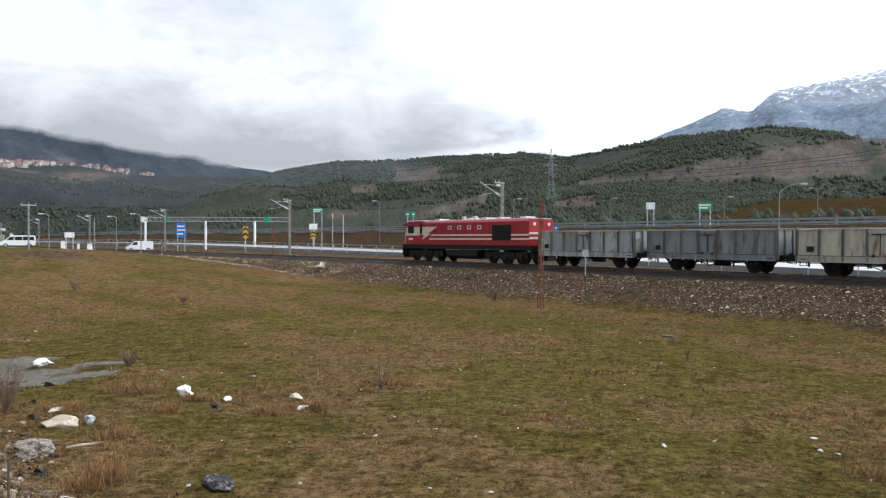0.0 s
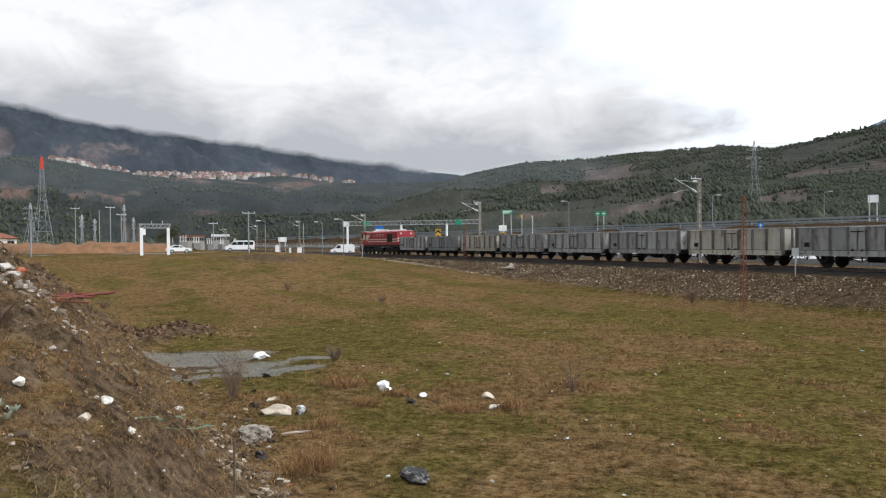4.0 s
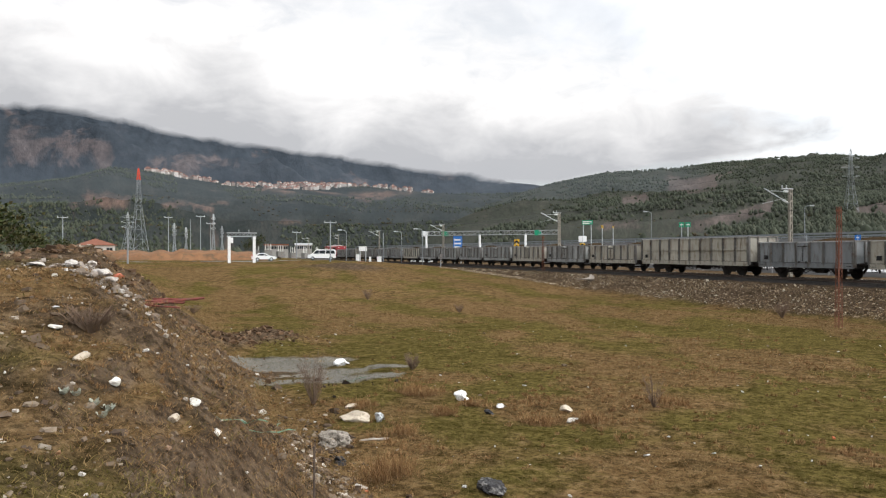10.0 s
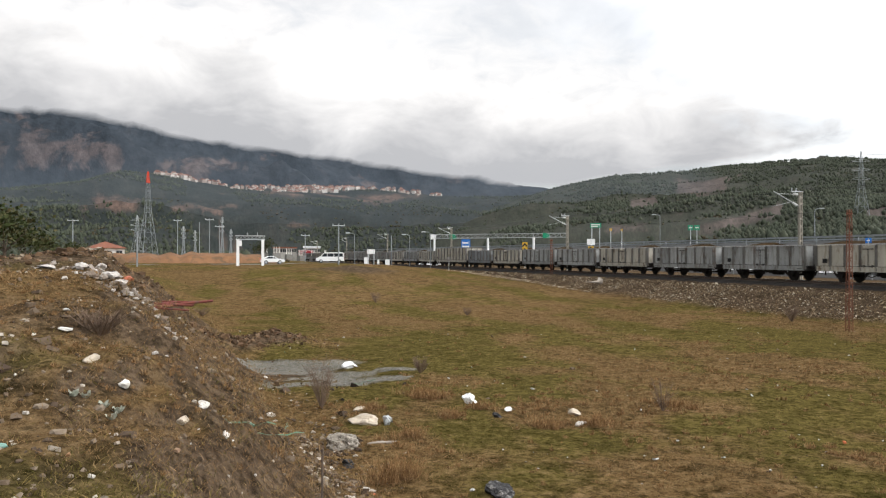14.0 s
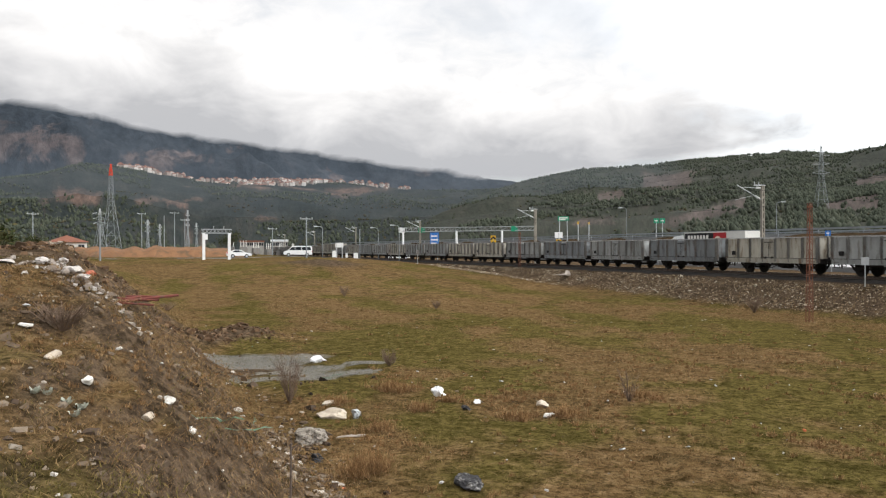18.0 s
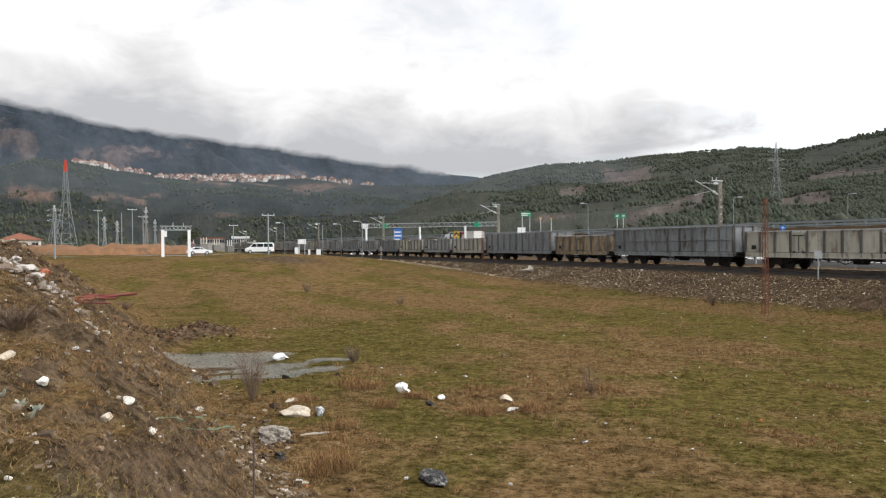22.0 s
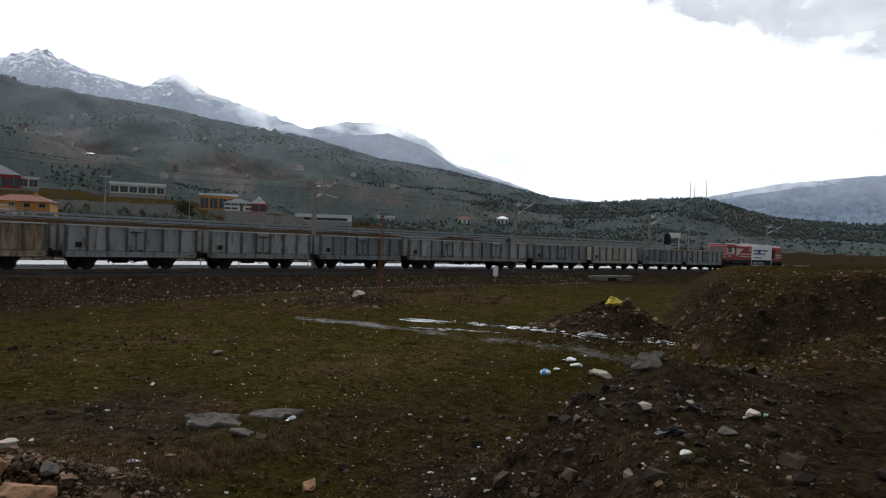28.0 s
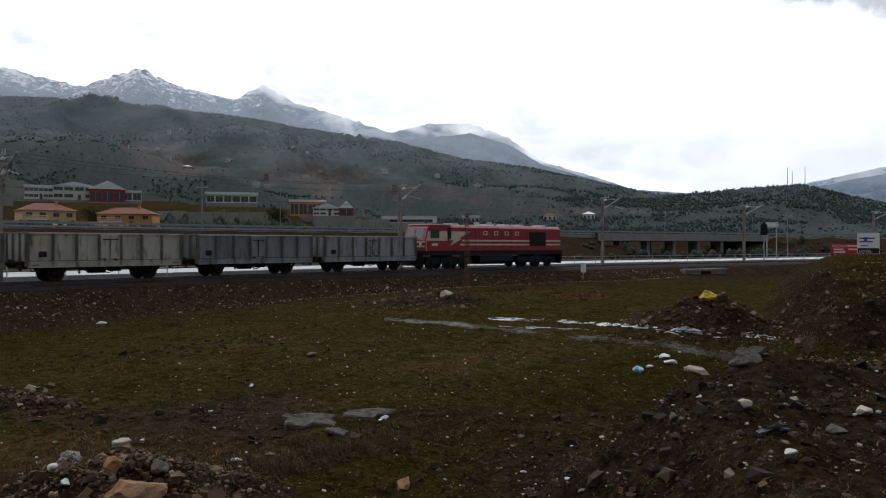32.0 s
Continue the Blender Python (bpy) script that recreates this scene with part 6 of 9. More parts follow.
# radio masts on the far hill
for az, h in ((-125.2, 26), (-125.5, 22), (-126.3, 27)):
    p = at(az, 955); z0 = EYE + 955 * math.tan(radians(4.1))
    th = thing("radio_mast", "thin radio mast on the wooded hilltop", "mast", pose(p.x, p.y, z0 - 4), group="radio masts")
    part("shaft", rod(B(), (0, 0, 0), (0, 0, h), 0.5, 6, 0.25), M["galv"], th)
p = at(-16.1, 690); z0 = EYE + 690 * math.tan(radians(7.4))
th = thing("radio_mast", "thin radio mast on the hilltop", "mast", pose(p.x, p.y, z0 - 3), group="radio masts")
part("shaft", rod(B(), (0, 0, 0), (0, 0, 13), 0.2, 6, 0.12), M["galv"], th)

# level-crossing relay boxes and half barriers
for az, d, w, hh in ((26.9, 140, 0.9, 1.3), (25.3, 136, 0.8, 1.2), (26.0, 138, 0.4, 1.0)):
    p = spot(az, d)
    th = thing("relay_cabinet", "small white relay cabinet beside the level crossing", "cabinet", pose(p.x, p.y, p.z, 0, 0, az), group="crossing cabinets")
    part("body", bx(B(), -w / 2, w / 2, -0.3, 0.3, -0.1, hh), M["white_paint"], th)
    part("lid", bx(B(), -w / 2 - 0.05, w / 2 + 0.05, -0.35, 0.35, hh, hh + 0.08), M["galv"], th)
for k in range(6):
    p = spot(34.5 - k * 0.9, 235 + 6 * k)
    th = thing("switchgear", "grey substation switchgear with insulator columns", "switchgear", pose(p.x, p.y, p.z, 0, 0, 30 + 14 * k), group="substation switchgear")
    part("tank", bx(B(), -1.2, 1.2, -0.8, 0.8, 0, 2.2, taper=0.1), M["rib"], th)
    for x in (-0.8, 0, 0.8):
        part("insulator", rod(B(), (x, 0, 2.2), (x, 0, 4.2), 0.14, 8, 0.08), M["wall_white"], th)


# lane to the level crossing
def lane():
    verts, faces = [], []
    pts = [at(48, 118), at(40, 124), at(34, 134), at(29.5, 148), at(24, 160)]
    n = 40
    for k in range(n + 1):
        t = k / n * (len(pts) - 1)
        i = min(int(t), len(pts) - 2)
        c = pts[i].lerp(pts[i + 1], t - i)
        d = (pts[i + 1] - pts[i]).normalized()
        nn = Vector((-d.y, d.x, 0)) * 3.2
        for sgn in (-1, 1):
            q = c + nn * sgn
            verts.append((q.x, q.y, land(q.x, q.y) + 0.03))
    for k in range(n):
        faces.append((2 * k, 2 * k + 1, 2 * k + 3, 2 * k + 2))
    return tagged(pieces("road", verts, faces, M["asphalt"]), "narrow grey lane to the level crossing", "road", kind="structure")


lane()


M["orange_earth"] = material("orange_earth", (0.165, 0.085, 0.042), 0.95, 0, 0.4, 0.5, 8, 0.6, 0, (0.085, 0.058, 0.034), 0.58, 0.6)


def earth_bank(label, az0, az1, d, el0, el1, seed):
    """A long heap of dug earth."""
    verts, faces = [], []
    n = 50
    for k in range(n + 1):
        a = az0 + (az1 - az0) * k / n
        e = math.sin(math.pi * k / n) ** 0.35
        zt = EYE + d * math.tan(radians(el0 + (el1 - el0) * e * (0.8 + 0.4 * noise.noise((a * 1.3, seed, 0)))))
        p0, p1, p2, p3 = at(a, d - 4), at(a, d - 1 + 0.8 * noise.noise((a * 3, seed, 2))), at(a, d + 2), at(a, d + 7)
        zb = EYE + d * math.tan(radians(el0)) - 1.5
        verts += [(p0.x, p0.y, zb), (p1.x, p1.y, zb + (zt - zb) * 0.75), (p2.x, p2.y, zt), (p3.x, p3.y, zb)]
    for k in range(n):
        for j in range(3):
            faces.append((4 * k + j, 4 * k + j + 1, 4 * k + 5 + j, 4 * k + 4 + j))
    ob = pieces("earth_bank", verts, faces, M["orange_earth"])
    ob.data.shade_smooth()
    return tagged(ob, label, "earth bank", kind="structure")


earth_bank("orange-brown bank of dug earth by the lane", 44, 33.5, 150, -0.45, 0.35, 1)
earth_bank("orange-brown bank of dug earth by the lane", 49, 40, 162, -0.3, 0.3, 2)
earth_bank("brown earth bank beside the crossing", 29, 24.8, 118, -1.4, -0.55, 3)


# ---- hills, mountains, cloud ----
def hill_material(name, stops, patch, s1=0.012, s2=0.07, s3=0.32, rough=0.95, snow=None, wild=2.4, grain=0.6):
    """Woodland in clumps; open ground where the mesh's own measure says so, its edges frayed."""
    m = bpy.data.materials.new(name)
    m.use_nodes = True
    nt = m.node_tree
    b = nt.nodes["Principled BSDF"]
    g = nt.nodes.new("ShaderNodeNewGeometry")
    at_ = nt.nodes.new("ShaderNodeAttribute")
    at_.attribute_name = "slope"
    pos = at_.outputs["Vector"]
    op = nt.nodes.new("ShaderNodeAttribute")
    op.attribute_name = "open"
    n1, n2, n3 = noise_node(nt, pos, s1, 9.0, 0.66, 0.8), noise_node(nt, pos, s2, 7.0, 0.7, 0.4), noise_node(nt, pos, s3, 4.0, 0.7)
    col = ramp_node(nt, n2, stops)
    f_ = nt.nodes.new("ShaderNodeMath")
    f_.operation = "MULTIPLY_ADD"
    nt.links.new(n1, f_.inputs[0])
    f_.inputs[1].default_value = wild * 0.4
    nt.links.new(op.outputs["Fac"], f_.inputs[2])
    f = ramp_node(nt, f_.outputs[0], [(0.24 * wild, (0, 0, 0)), (0.24 * wild + 0.09, (1, 1, 1))])
    col = mix_node(nt, f, col, ramp_node(nt, n2, [(0.3, tuple(c * 0.55 for c in patch)), (0.75, tuple(c * 1.3 for c in patch))]))
    col = mix_node(nt, grain, col, ramp_node(nt, n3, [(0.34, (0.30, 0.33, 0.34)), (0.60, (1, 1, 1))]), "MULTIPLY")
    if snow:
        sx = nt.nodes.new("ShaderNodeSeparateXYZ")
        nt.links.new(g.outputs["Position"], sx.inputs[0])
        mr = nt.nodes.new("ShaderNodeMapRange")
        mr.inputs[1].default_value, mr.inputs[2].default_value = snow
        mr.inputs[3].default_value, mr.inputs[4].default_value = -0.12, 0.09
        nt.links.new(sx.outputs[2], mr.inputs[0])
        ns = noise_node(nt, pos, 0.026, 9.0, 0.82, 1.2)
        ad = nt.nodes.new("ShaderNodeMath")
        nt.links.new(mr.outputs[0], ad.inputs[0])
        nt.links.new(ns, ad.inputs[1])
        fs = ramp_node(nt, ad.outputs[0], [(0.57, (0, 0, 0)), (0.605, (1, 1, 1))])
        col = mix_node(nt, fs, col, (0.80, 0.82, 0.86))
    nt.links.new(col, b.inputs["Base Color"])
    b.inputs["Roughness"].default_value = rough
    b.inputs["Specular IOR Level"].default_value = 0.05
    bp = nt.nodes.new("ShaderNodeBump")
    bp.inputs["Strength"].default_value, bp.inputs["Distance"].default_value = 0.7, 0.5 / s3 * 0.5
    nt.links.new(n3, bp.inputs["Height"])
    nt.links.new(bp.outputs[0], b.inputs["Normal"])
    return m


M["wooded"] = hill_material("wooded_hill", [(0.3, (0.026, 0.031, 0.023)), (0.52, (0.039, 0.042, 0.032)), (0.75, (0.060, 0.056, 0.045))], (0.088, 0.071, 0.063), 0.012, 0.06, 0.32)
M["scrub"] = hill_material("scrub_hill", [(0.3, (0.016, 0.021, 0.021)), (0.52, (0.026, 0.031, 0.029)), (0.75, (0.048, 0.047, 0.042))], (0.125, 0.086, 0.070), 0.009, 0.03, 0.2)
# far slopes: the blue of the haze is mixed into these base colours
M["green_slope_hazed"] = hill_material("green_slope_hazed", [(0.3, (0.036, 0.047, 0.043)), (0.55, (0.049, 0.061, 0.055)), (0.78, (0.070, 0.078, 0.068))], (0.096, 0.080, 0.072), 0.006, 0.03, 0.16, grain=0.4)
M["rock_dark_hazed"] = hill_material("dark_mountain", [(0.3, (0.018, 0.025, 0.033)), (0.55, (0.030, 0.038, 0.048)), (0.78, (0.052, 0.055, 0.063))], (0.108, 0.090, 0.090), 0.006, 0.014, 0.05)
M["rock_snow_hazed"] = hill_material("snow_mountain", [(0.3, (0.125, 0.165, 0.220)), (0.55, (0.185, 0.230, 0.292)), (0.78, (0.270, 0.315, 0.375))], (0.250, 0.285, 0.338), 0.003, 0.012, 0.04, snow=(380, 800))

# open ground on the hills: bearing of its two ends, and there the elevations of its lower and upper edge
OPEN = {
    "wooded_hill": [(-10.5, -30, 4.25, 4.5, 4.4, 7.0), (-30, -46, 4.4, 7.0, 4.4, 6.6), (2.6, -3.4, 1.4, 1.9, 2.7, 3.6), (-8.6, -11.6, 2.3, 3.0, 2.6, 3.5), (3.6, 0.4, 4.5, 5.2, 4.8, 5.4), (9.5, 5.5, 1.6, 2.1, 1.7, 2.3), (7.0, 5.0, 3.5, 4.3, 3.6, 4.2)],
    "village_hill": [(41.5, 36.5, 3.1, 3.6, 3.3, 3.9), (27.2, 23.6, 3.7, 4.2, 4.1, 4.5), (47, 43, 3.0, 4.4, 3.0, 4.2), (36, 31, 1.8, 2.4, 2.0, 2.6), (24, 19, 2.2, 3.0, 2.4, 2.9), (34, 22, 4.3, 4.9, 4.2, 4.7)],
    "dark_mountain": [(42.0, 34.8, 5.7, 7.0, 5.9, 7.2), (51, 44.5, 5.6, 9.0, 5.2, 8.0), (60, 51, 6, 9.5, 5.6, 9.0), (30, 26, 5.2, 5.7, 5.1, 5.5)],
    "green_hillside": [(-77.5, -86, 5.0, 6.9, 5.0, 7.6), (-86, -99.5, 4.2, 7.2, 3.2, 5.2), (-99.5, -104, 3.2, 5.0, 2.8, 4.0), (-60, -70, 3.2, 4.4, 3.0, 4.6), (-107, -116, 2.3, 2.9, 2.2, 2.8)],
}


def open_at(name, a, el):
    """How open the hillside is there, 0 to 1."""
    v = 0.0
    for a0, a1, l0, h0, l1, h1 in OPEN.get(name, ()):
        t = (a - a0) / (a1 - a0)
        lo, hi = l0 + (l1 - l0) * t, h0 + (h1 - h0) * t
        v = max(v, min(1.0, 0.5 + 6 * min(t, 1 - t), 0.5 + 1.6 * min(el - lo, hi - el)))
    return max(0.0, v)


def interp(table, a):
    xs = [r[0] for r in table]
    return [float(np.interp(a, xs, [r[k] for r in table])) for k in range(1, len(table[0]))]


HILLS = {}


def hill_point(spec, a, t):
    """A place on a hillside at a bearing; t: 0 at its foot, 1 on its crest."""
    table, foot, base, rough, size, bulge = spec
    el, dist = interp(table, a)
    zc = EYE + dist * math.tan(radians(el))
    r = foot + (dist - foot) * t
    z = base + (zc - base) * (t ** (1.25 - bulge))
    x, y = -math.sin(radians(a)) * r, math.cos(radians(a)) * r
    z += noise.fractal((x * size, y * size, 3.3), 0.9, 2.1, 6) * rough * (zc - base) * math.sin(math.pi * min(1, t)) ** 0.6
    return Vector((x, y, z))


def ridge(name, label, table, mat, foot, base, da=0.5, rows=26, rough=0.10, size=0.004, jag=0.0, bulge=0.25):
    """A hillside: table of bearing, elevation of the crest and its distance, in rising order of bearing."""
    verts, faces = [], []
    HILLS[name] = spec = (table, foot, base, rough, size, bulge)
    az = np.arange(table[0][0], table[-1][0] + da / 2, da)
    cols = rows + 4
    for a in az:
        el, dist = interp(table, a)
        zc = EYE + dist * math.tan(radians(el))
        for k in range(cols):
            t = k / (rows - 1)
            if t <= 1:
                p = hill_point(spec, a, t)
                z = p.z
                if k == rows - 1:
                    z += jag * noise.noise((a * 2.3, 5, 0)) * (zc - base) * 0.05
            else:
                r = dist * (1 + 0.08 * (k - rows + 1))
                z = zc - (zc - base) * 0.16 * (k - rows + 1)
                p = (-math.sin(radians(a)) * r, math.cos(radians(a)) * r, 0)
            verts.append((p[0], p[1], z))
    for i in range(len(az) - 1):
        for k in range(cols - 1):
            faces.append((i * cols + k, i * cols + k + 1, (i + 1) * cols + k + 1, (i + 1) * cols + k))
    ob = pieces(name, verts, faces, mat)
    # the surface's own measure: metres along the hill, and up it
    mean = sum(r[2] for r in table) / len(table)
    co = []
    for i, v in enumerate(verts):
        co += [radians(az[i // cols]) * mean, 0.15 * math.hypot(v[0], v[1]), v[2] * 1.3]
    ob.data.attributes.new("slope", "FLOAT_VECTOR", "POINT").data.foreach_set("vector", co)
    op = [{"wooded_hill": 0.27, "green_hillside": 0.14}.get(name, 0.15) * open_at(name, az[i // cols], math.degrees(math.atan2(v[2] - EYE, math.hypot(v[0], v[1])))) for i, v in enumerate(verts)]
    ob.data.attributes.new("open", "FLOAT", "POINT").data.foreach_set("value", op)
    ob.data.shade_smooth()
    return tagged(ob, label, "hill", kind="structure")


HILL_A = [(-74, 4.6, 640), (-70, 6.0, 680), (-65.3, 6.4, 700), (-59.2, 7.3, 720), (-54.5, 7.5, 740), (-47.4, 7.9, 760), (-41.4, 7.3, 760), (-36, 6.5, 720), (-31.7, 6.5, 680), (-26.6, 7.5, 620),
          (-23.3, 8.0, 600), (-17, 7.6, 640), (-13.4, 7.0, 700), (-9.4, 6.25, 800), (-6, 6.7, 950), (-2, 6.45, 1000), (3.5, 6.1, 1050), (8.1, 5.9, 1100), (9.6, 5.6, 1150), (12.2, 5.0, 1200), (15, 4.3, 1250), (19, 3.2, 1300), (23, 1.6, 1300), (28, 0.2, 1300), (33, -0.6, 1300)]
ridge("wooded_hill", "wooded low hill with bare brown slopes behind the highway", HILL_A, M["wooded"], 190, -6, 0.25, 44, 0.13, 0.006, 1.0)
HILL_B = [(-152, 2.0, 900), (-136, 2.4, 900), (-131.1, 2.9, 950), (-128.9, 3.4, 950), (-126.1, 4.2, 950), (-122.9, 4.1, 950), (-120.3, 3.9, 980), (-116.3, 3.8, 1050), (-112.7, 4.5, 1150), (-107.6, 5.8, 1250), (-102, 6.7, 1350), (-96.8, 8.0, 1500),
          (-90.9, 8.7, 1600), (-84, 9.6, 1700), (-76.5, 9.9, 1750), (-68, 9.7, 1750), (-62.6, 9.3, 1700), (-57, 8.9, 1700), (-50.5, 8.8, 1600), (-44, 8.0, 1500), (-36, 6.5, 1400)]
ridge("green_hillside", "misty green and brown scrub hillside with pines", HILL_B, M["green_slope_hazed"], 300, -4, 0.3, 44, 0.16, 0.0035, 0.8)
for lab, az, wd, el, hh, roof, cols, kind_ in (("small white house with a pale roof", -108.6, 1.0, 1.9, 0.42, RT, 3, "hip"), ("small white house among bare trees", -111.5, 0.9, 2.0, 0.4, MT, 3, "hip"), ("long cream house with a flat roof", -102.6, 1.3, 1.9, 0.3, MT, 4, "flat"),
                                               ("white farmhouse on the green hillside", -96.0, 0.6, 5.6, 0.22, RT, 3, "hip"), ("white farmhouse on the green hillside", -84.5, 0.5, 6.2, 0.2, RT, 2, "hip"), ("cream farmhouse on the green hillside", -81.6, 0.6, 5.6, 0.2, MT, 3, "hip")):
    t_ = 0.05
    while t_ < 0.95:
        p = hill_point(HILLS["green_hillside"], az, t_)
        if math.degrees(math.atan2(p.z - EYE, math.hypot(p.x, p.y))) > el:
            break
        t_ += 0.004
    house("house", lab, az, math.hypot(p.x, p.y), wd, el - 0.04, el + hh, el + hh * 1.5, M["wall_white"], roof, 8, 1, cols, 0, kind_)
MOUNT_C = [(-152, 6.5, 3600), (-136, 5.6, 3600), (-131, 5.2, 3600), (-126.5, 4.3, 3500), (-121, 3.6, 3500), (-114.7, 4.2, 3400), (-112.2, 5.1, 3400), (-108, 6.4, 3400), (-105.5, 8.2, 3400), (-102.5, 9.3, 3400), (-99.4, 9.3, 3500), (-96.4, 8.6, 3600), (-92.6, 9.8, 3800),
           (-89.2, 10.7, 3900), (-87, 11.9, 4000), (-84.9, 10.7, 4000), (-81, 11.4, 4000), (-78.4, 12.5, 4000), (-74.6, 10.9, 4000), (-70, 11.7, 4000), (-64, 12.0, 4000), (-58, 12.0, 4000), (-55.5, 12.6, 4000), (-50, 12.4, 4000),
           (-42.3, 11.9, 4000), (-39.8, 11.2, 4000), (-37, 11.5, 4000), (-35.7, 10.9, 4000), (-32.2, 11.7, 4000), (-30, 11.2, 4000), (-26.5, 10.7, 4000), (-24, 10.5, 4000), (-22.2, 9.1, 4000), (-20.6, 9.5, 4000), (-16.3, 7.7, 4000), (-10, 5.4, 4000)]
ridge("snowy_mountains", "rocky mountains streaked with snow, haze blue painted into their colour", MOUNT_C, M["rock_snow_hazed"], 2100, 60, 0.3, 34, 0.14, 0.0016, 0.5)
MOUNT_D = [(8, 3.5, 3000), (13.2, 5.0, 3000), (15.7, 5.4, 3000), (18.8, 6.4, 3000), (23.5, 7.6, 3000), (30.4, 9.2, 3000), (37, 10.2, 3000), (42.4, 11.2, 2900), (46.4, 12.4, 2900), (52, 13.0, 2800), (60, 13.0, 2800), (80, 12, 2800)]
ridge("dark_mountain", "dark rocky mountain whose top is lost in cloud", MOUNT_D, M["rock_dark_hazed"], 1200, -20, 0.25, 44, 0.20, 0.0022, 1.0)
HILL_E = [(6, 3.0, 1700), (13.6, 4.5, 1700), (20.1, 4.4, 1700), (24.4, 4.9, 1650), (30.8, 5.1, 1600), (36.2, 5.0, 1550), (41.2, 5.7, 1300), (44.6, 5.9, 1200), (47.1, 5.1, 1200), (51.4, 4.5, 1200), (60, 4.5, 1200), (80, 4.5, 1200)]
ridge("village_hill", "brown and dark green hill below a hillside village", HILL_E, M["scrub"], 330, -4, 0.3, 40, 0.12, 0.004, 0.6)


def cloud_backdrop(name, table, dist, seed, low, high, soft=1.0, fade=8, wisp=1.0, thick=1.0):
    """A self-glowing sheet for banks of cloud, and thinned out for haze: bearing, elevation of its lower edge and of
    its top; grey below, as bright as the sky above.
    """
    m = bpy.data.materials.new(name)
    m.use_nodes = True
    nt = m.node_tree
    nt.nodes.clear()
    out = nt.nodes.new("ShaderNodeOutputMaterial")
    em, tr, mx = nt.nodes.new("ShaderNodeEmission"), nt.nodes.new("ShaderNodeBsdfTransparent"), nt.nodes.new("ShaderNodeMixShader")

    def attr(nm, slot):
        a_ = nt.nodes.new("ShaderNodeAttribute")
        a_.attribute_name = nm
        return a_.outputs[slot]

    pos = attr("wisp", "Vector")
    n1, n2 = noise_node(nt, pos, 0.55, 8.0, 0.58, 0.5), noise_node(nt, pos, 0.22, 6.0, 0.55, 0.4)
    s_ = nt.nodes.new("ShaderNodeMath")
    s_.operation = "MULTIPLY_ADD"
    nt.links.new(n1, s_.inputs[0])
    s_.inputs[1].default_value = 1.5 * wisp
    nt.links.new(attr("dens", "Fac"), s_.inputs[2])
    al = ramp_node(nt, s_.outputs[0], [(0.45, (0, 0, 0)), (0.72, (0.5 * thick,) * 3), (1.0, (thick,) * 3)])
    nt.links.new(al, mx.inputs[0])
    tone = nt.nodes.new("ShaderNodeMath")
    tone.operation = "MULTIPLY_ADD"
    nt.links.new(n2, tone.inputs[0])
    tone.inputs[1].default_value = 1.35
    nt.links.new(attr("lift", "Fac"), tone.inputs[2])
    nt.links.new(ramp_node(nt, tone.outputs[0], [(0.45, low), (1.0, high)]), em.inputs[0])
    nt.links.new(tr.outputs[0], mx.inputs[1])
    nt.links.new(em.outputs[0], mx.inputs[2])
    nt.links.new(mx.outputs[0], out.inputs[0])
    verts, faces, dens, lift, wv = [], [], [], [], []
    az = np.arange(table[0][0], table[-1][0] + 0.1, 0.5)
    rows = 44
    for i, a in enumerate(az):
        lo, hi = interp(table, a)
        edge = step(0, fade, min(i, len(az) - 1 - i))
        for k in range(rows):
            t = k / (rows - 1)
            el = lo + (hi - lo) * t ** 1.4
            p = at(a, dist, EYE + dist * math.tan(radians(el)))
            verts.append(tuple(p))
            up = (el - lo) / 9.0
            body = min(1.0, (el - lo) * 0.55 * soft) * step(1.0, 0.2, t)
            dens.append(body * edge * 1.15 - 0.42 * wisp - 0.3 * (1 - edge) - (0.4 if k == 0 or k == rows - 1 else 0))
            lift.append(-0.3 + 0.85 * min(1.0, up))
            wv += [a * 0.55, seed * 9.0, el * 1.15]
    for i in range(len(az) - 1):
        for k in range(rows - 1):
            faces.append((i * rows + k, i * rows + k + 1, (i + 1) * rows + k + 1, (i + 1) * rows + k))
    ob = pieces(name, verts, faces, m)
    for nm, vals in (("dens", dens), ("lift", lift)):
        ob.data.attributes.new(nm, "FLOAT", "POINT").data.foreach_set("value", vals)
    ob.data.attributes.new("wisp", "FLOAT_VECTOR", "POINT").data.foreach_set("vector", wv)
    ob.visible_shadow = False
    return tagged(ob, "glowing sheet of low grey cloud and haze before the mountain", "cloud", kind="structure")


cloud_backdrop("cloud_backdrop", [(-22, 7.6, 13), (-14, 7.2, 14), (-4, 6.6, 17), (5, 5.8, 20), (13, 4.9, 22), (16, 5.0, 23), (19, 5.5, 24), (23.5, 6.1, 26), (30, 7.0, 27), (37, 7.7, 28), (42, 8.4, 29), (46, 9.2, 29), (51, 9.2, 29), (60, 9.5, 29), (75, 9.5, 28)], 1500, 1, (0.94, 0.96, 1.01), (1.75, 1.75, 1.77), 1.9, 64, 0.8)
cloud_backdrop("cloud_backdrop", [(-140, 4.0, 11), (-134, 3.8, 11), (-127, 3.6, 12), (-118, 3.0, 12), (-110, 4.4, 14), (-104, 6.7, 16), (-99, 7.9, 17), (-94, 7.4, 17), (-90, 8.9, 18), (-86, 10.7, 19), (-82, 11.3, 19), (-78.5, 12.8, 19), (-75, 11.8, 19), (-72, 10.8, 19), (-67, 10.2, 19), (-62, 10.2, 19), (-58, 10.6, 19), (-50, 11.6, 18), (-40, 11.6, 17), (-28, 11, 14)], 3300, 2, (3.1, 3.2, 3.35), (4.8, 4.8, 4.8), 0.42, 20, 1.0)
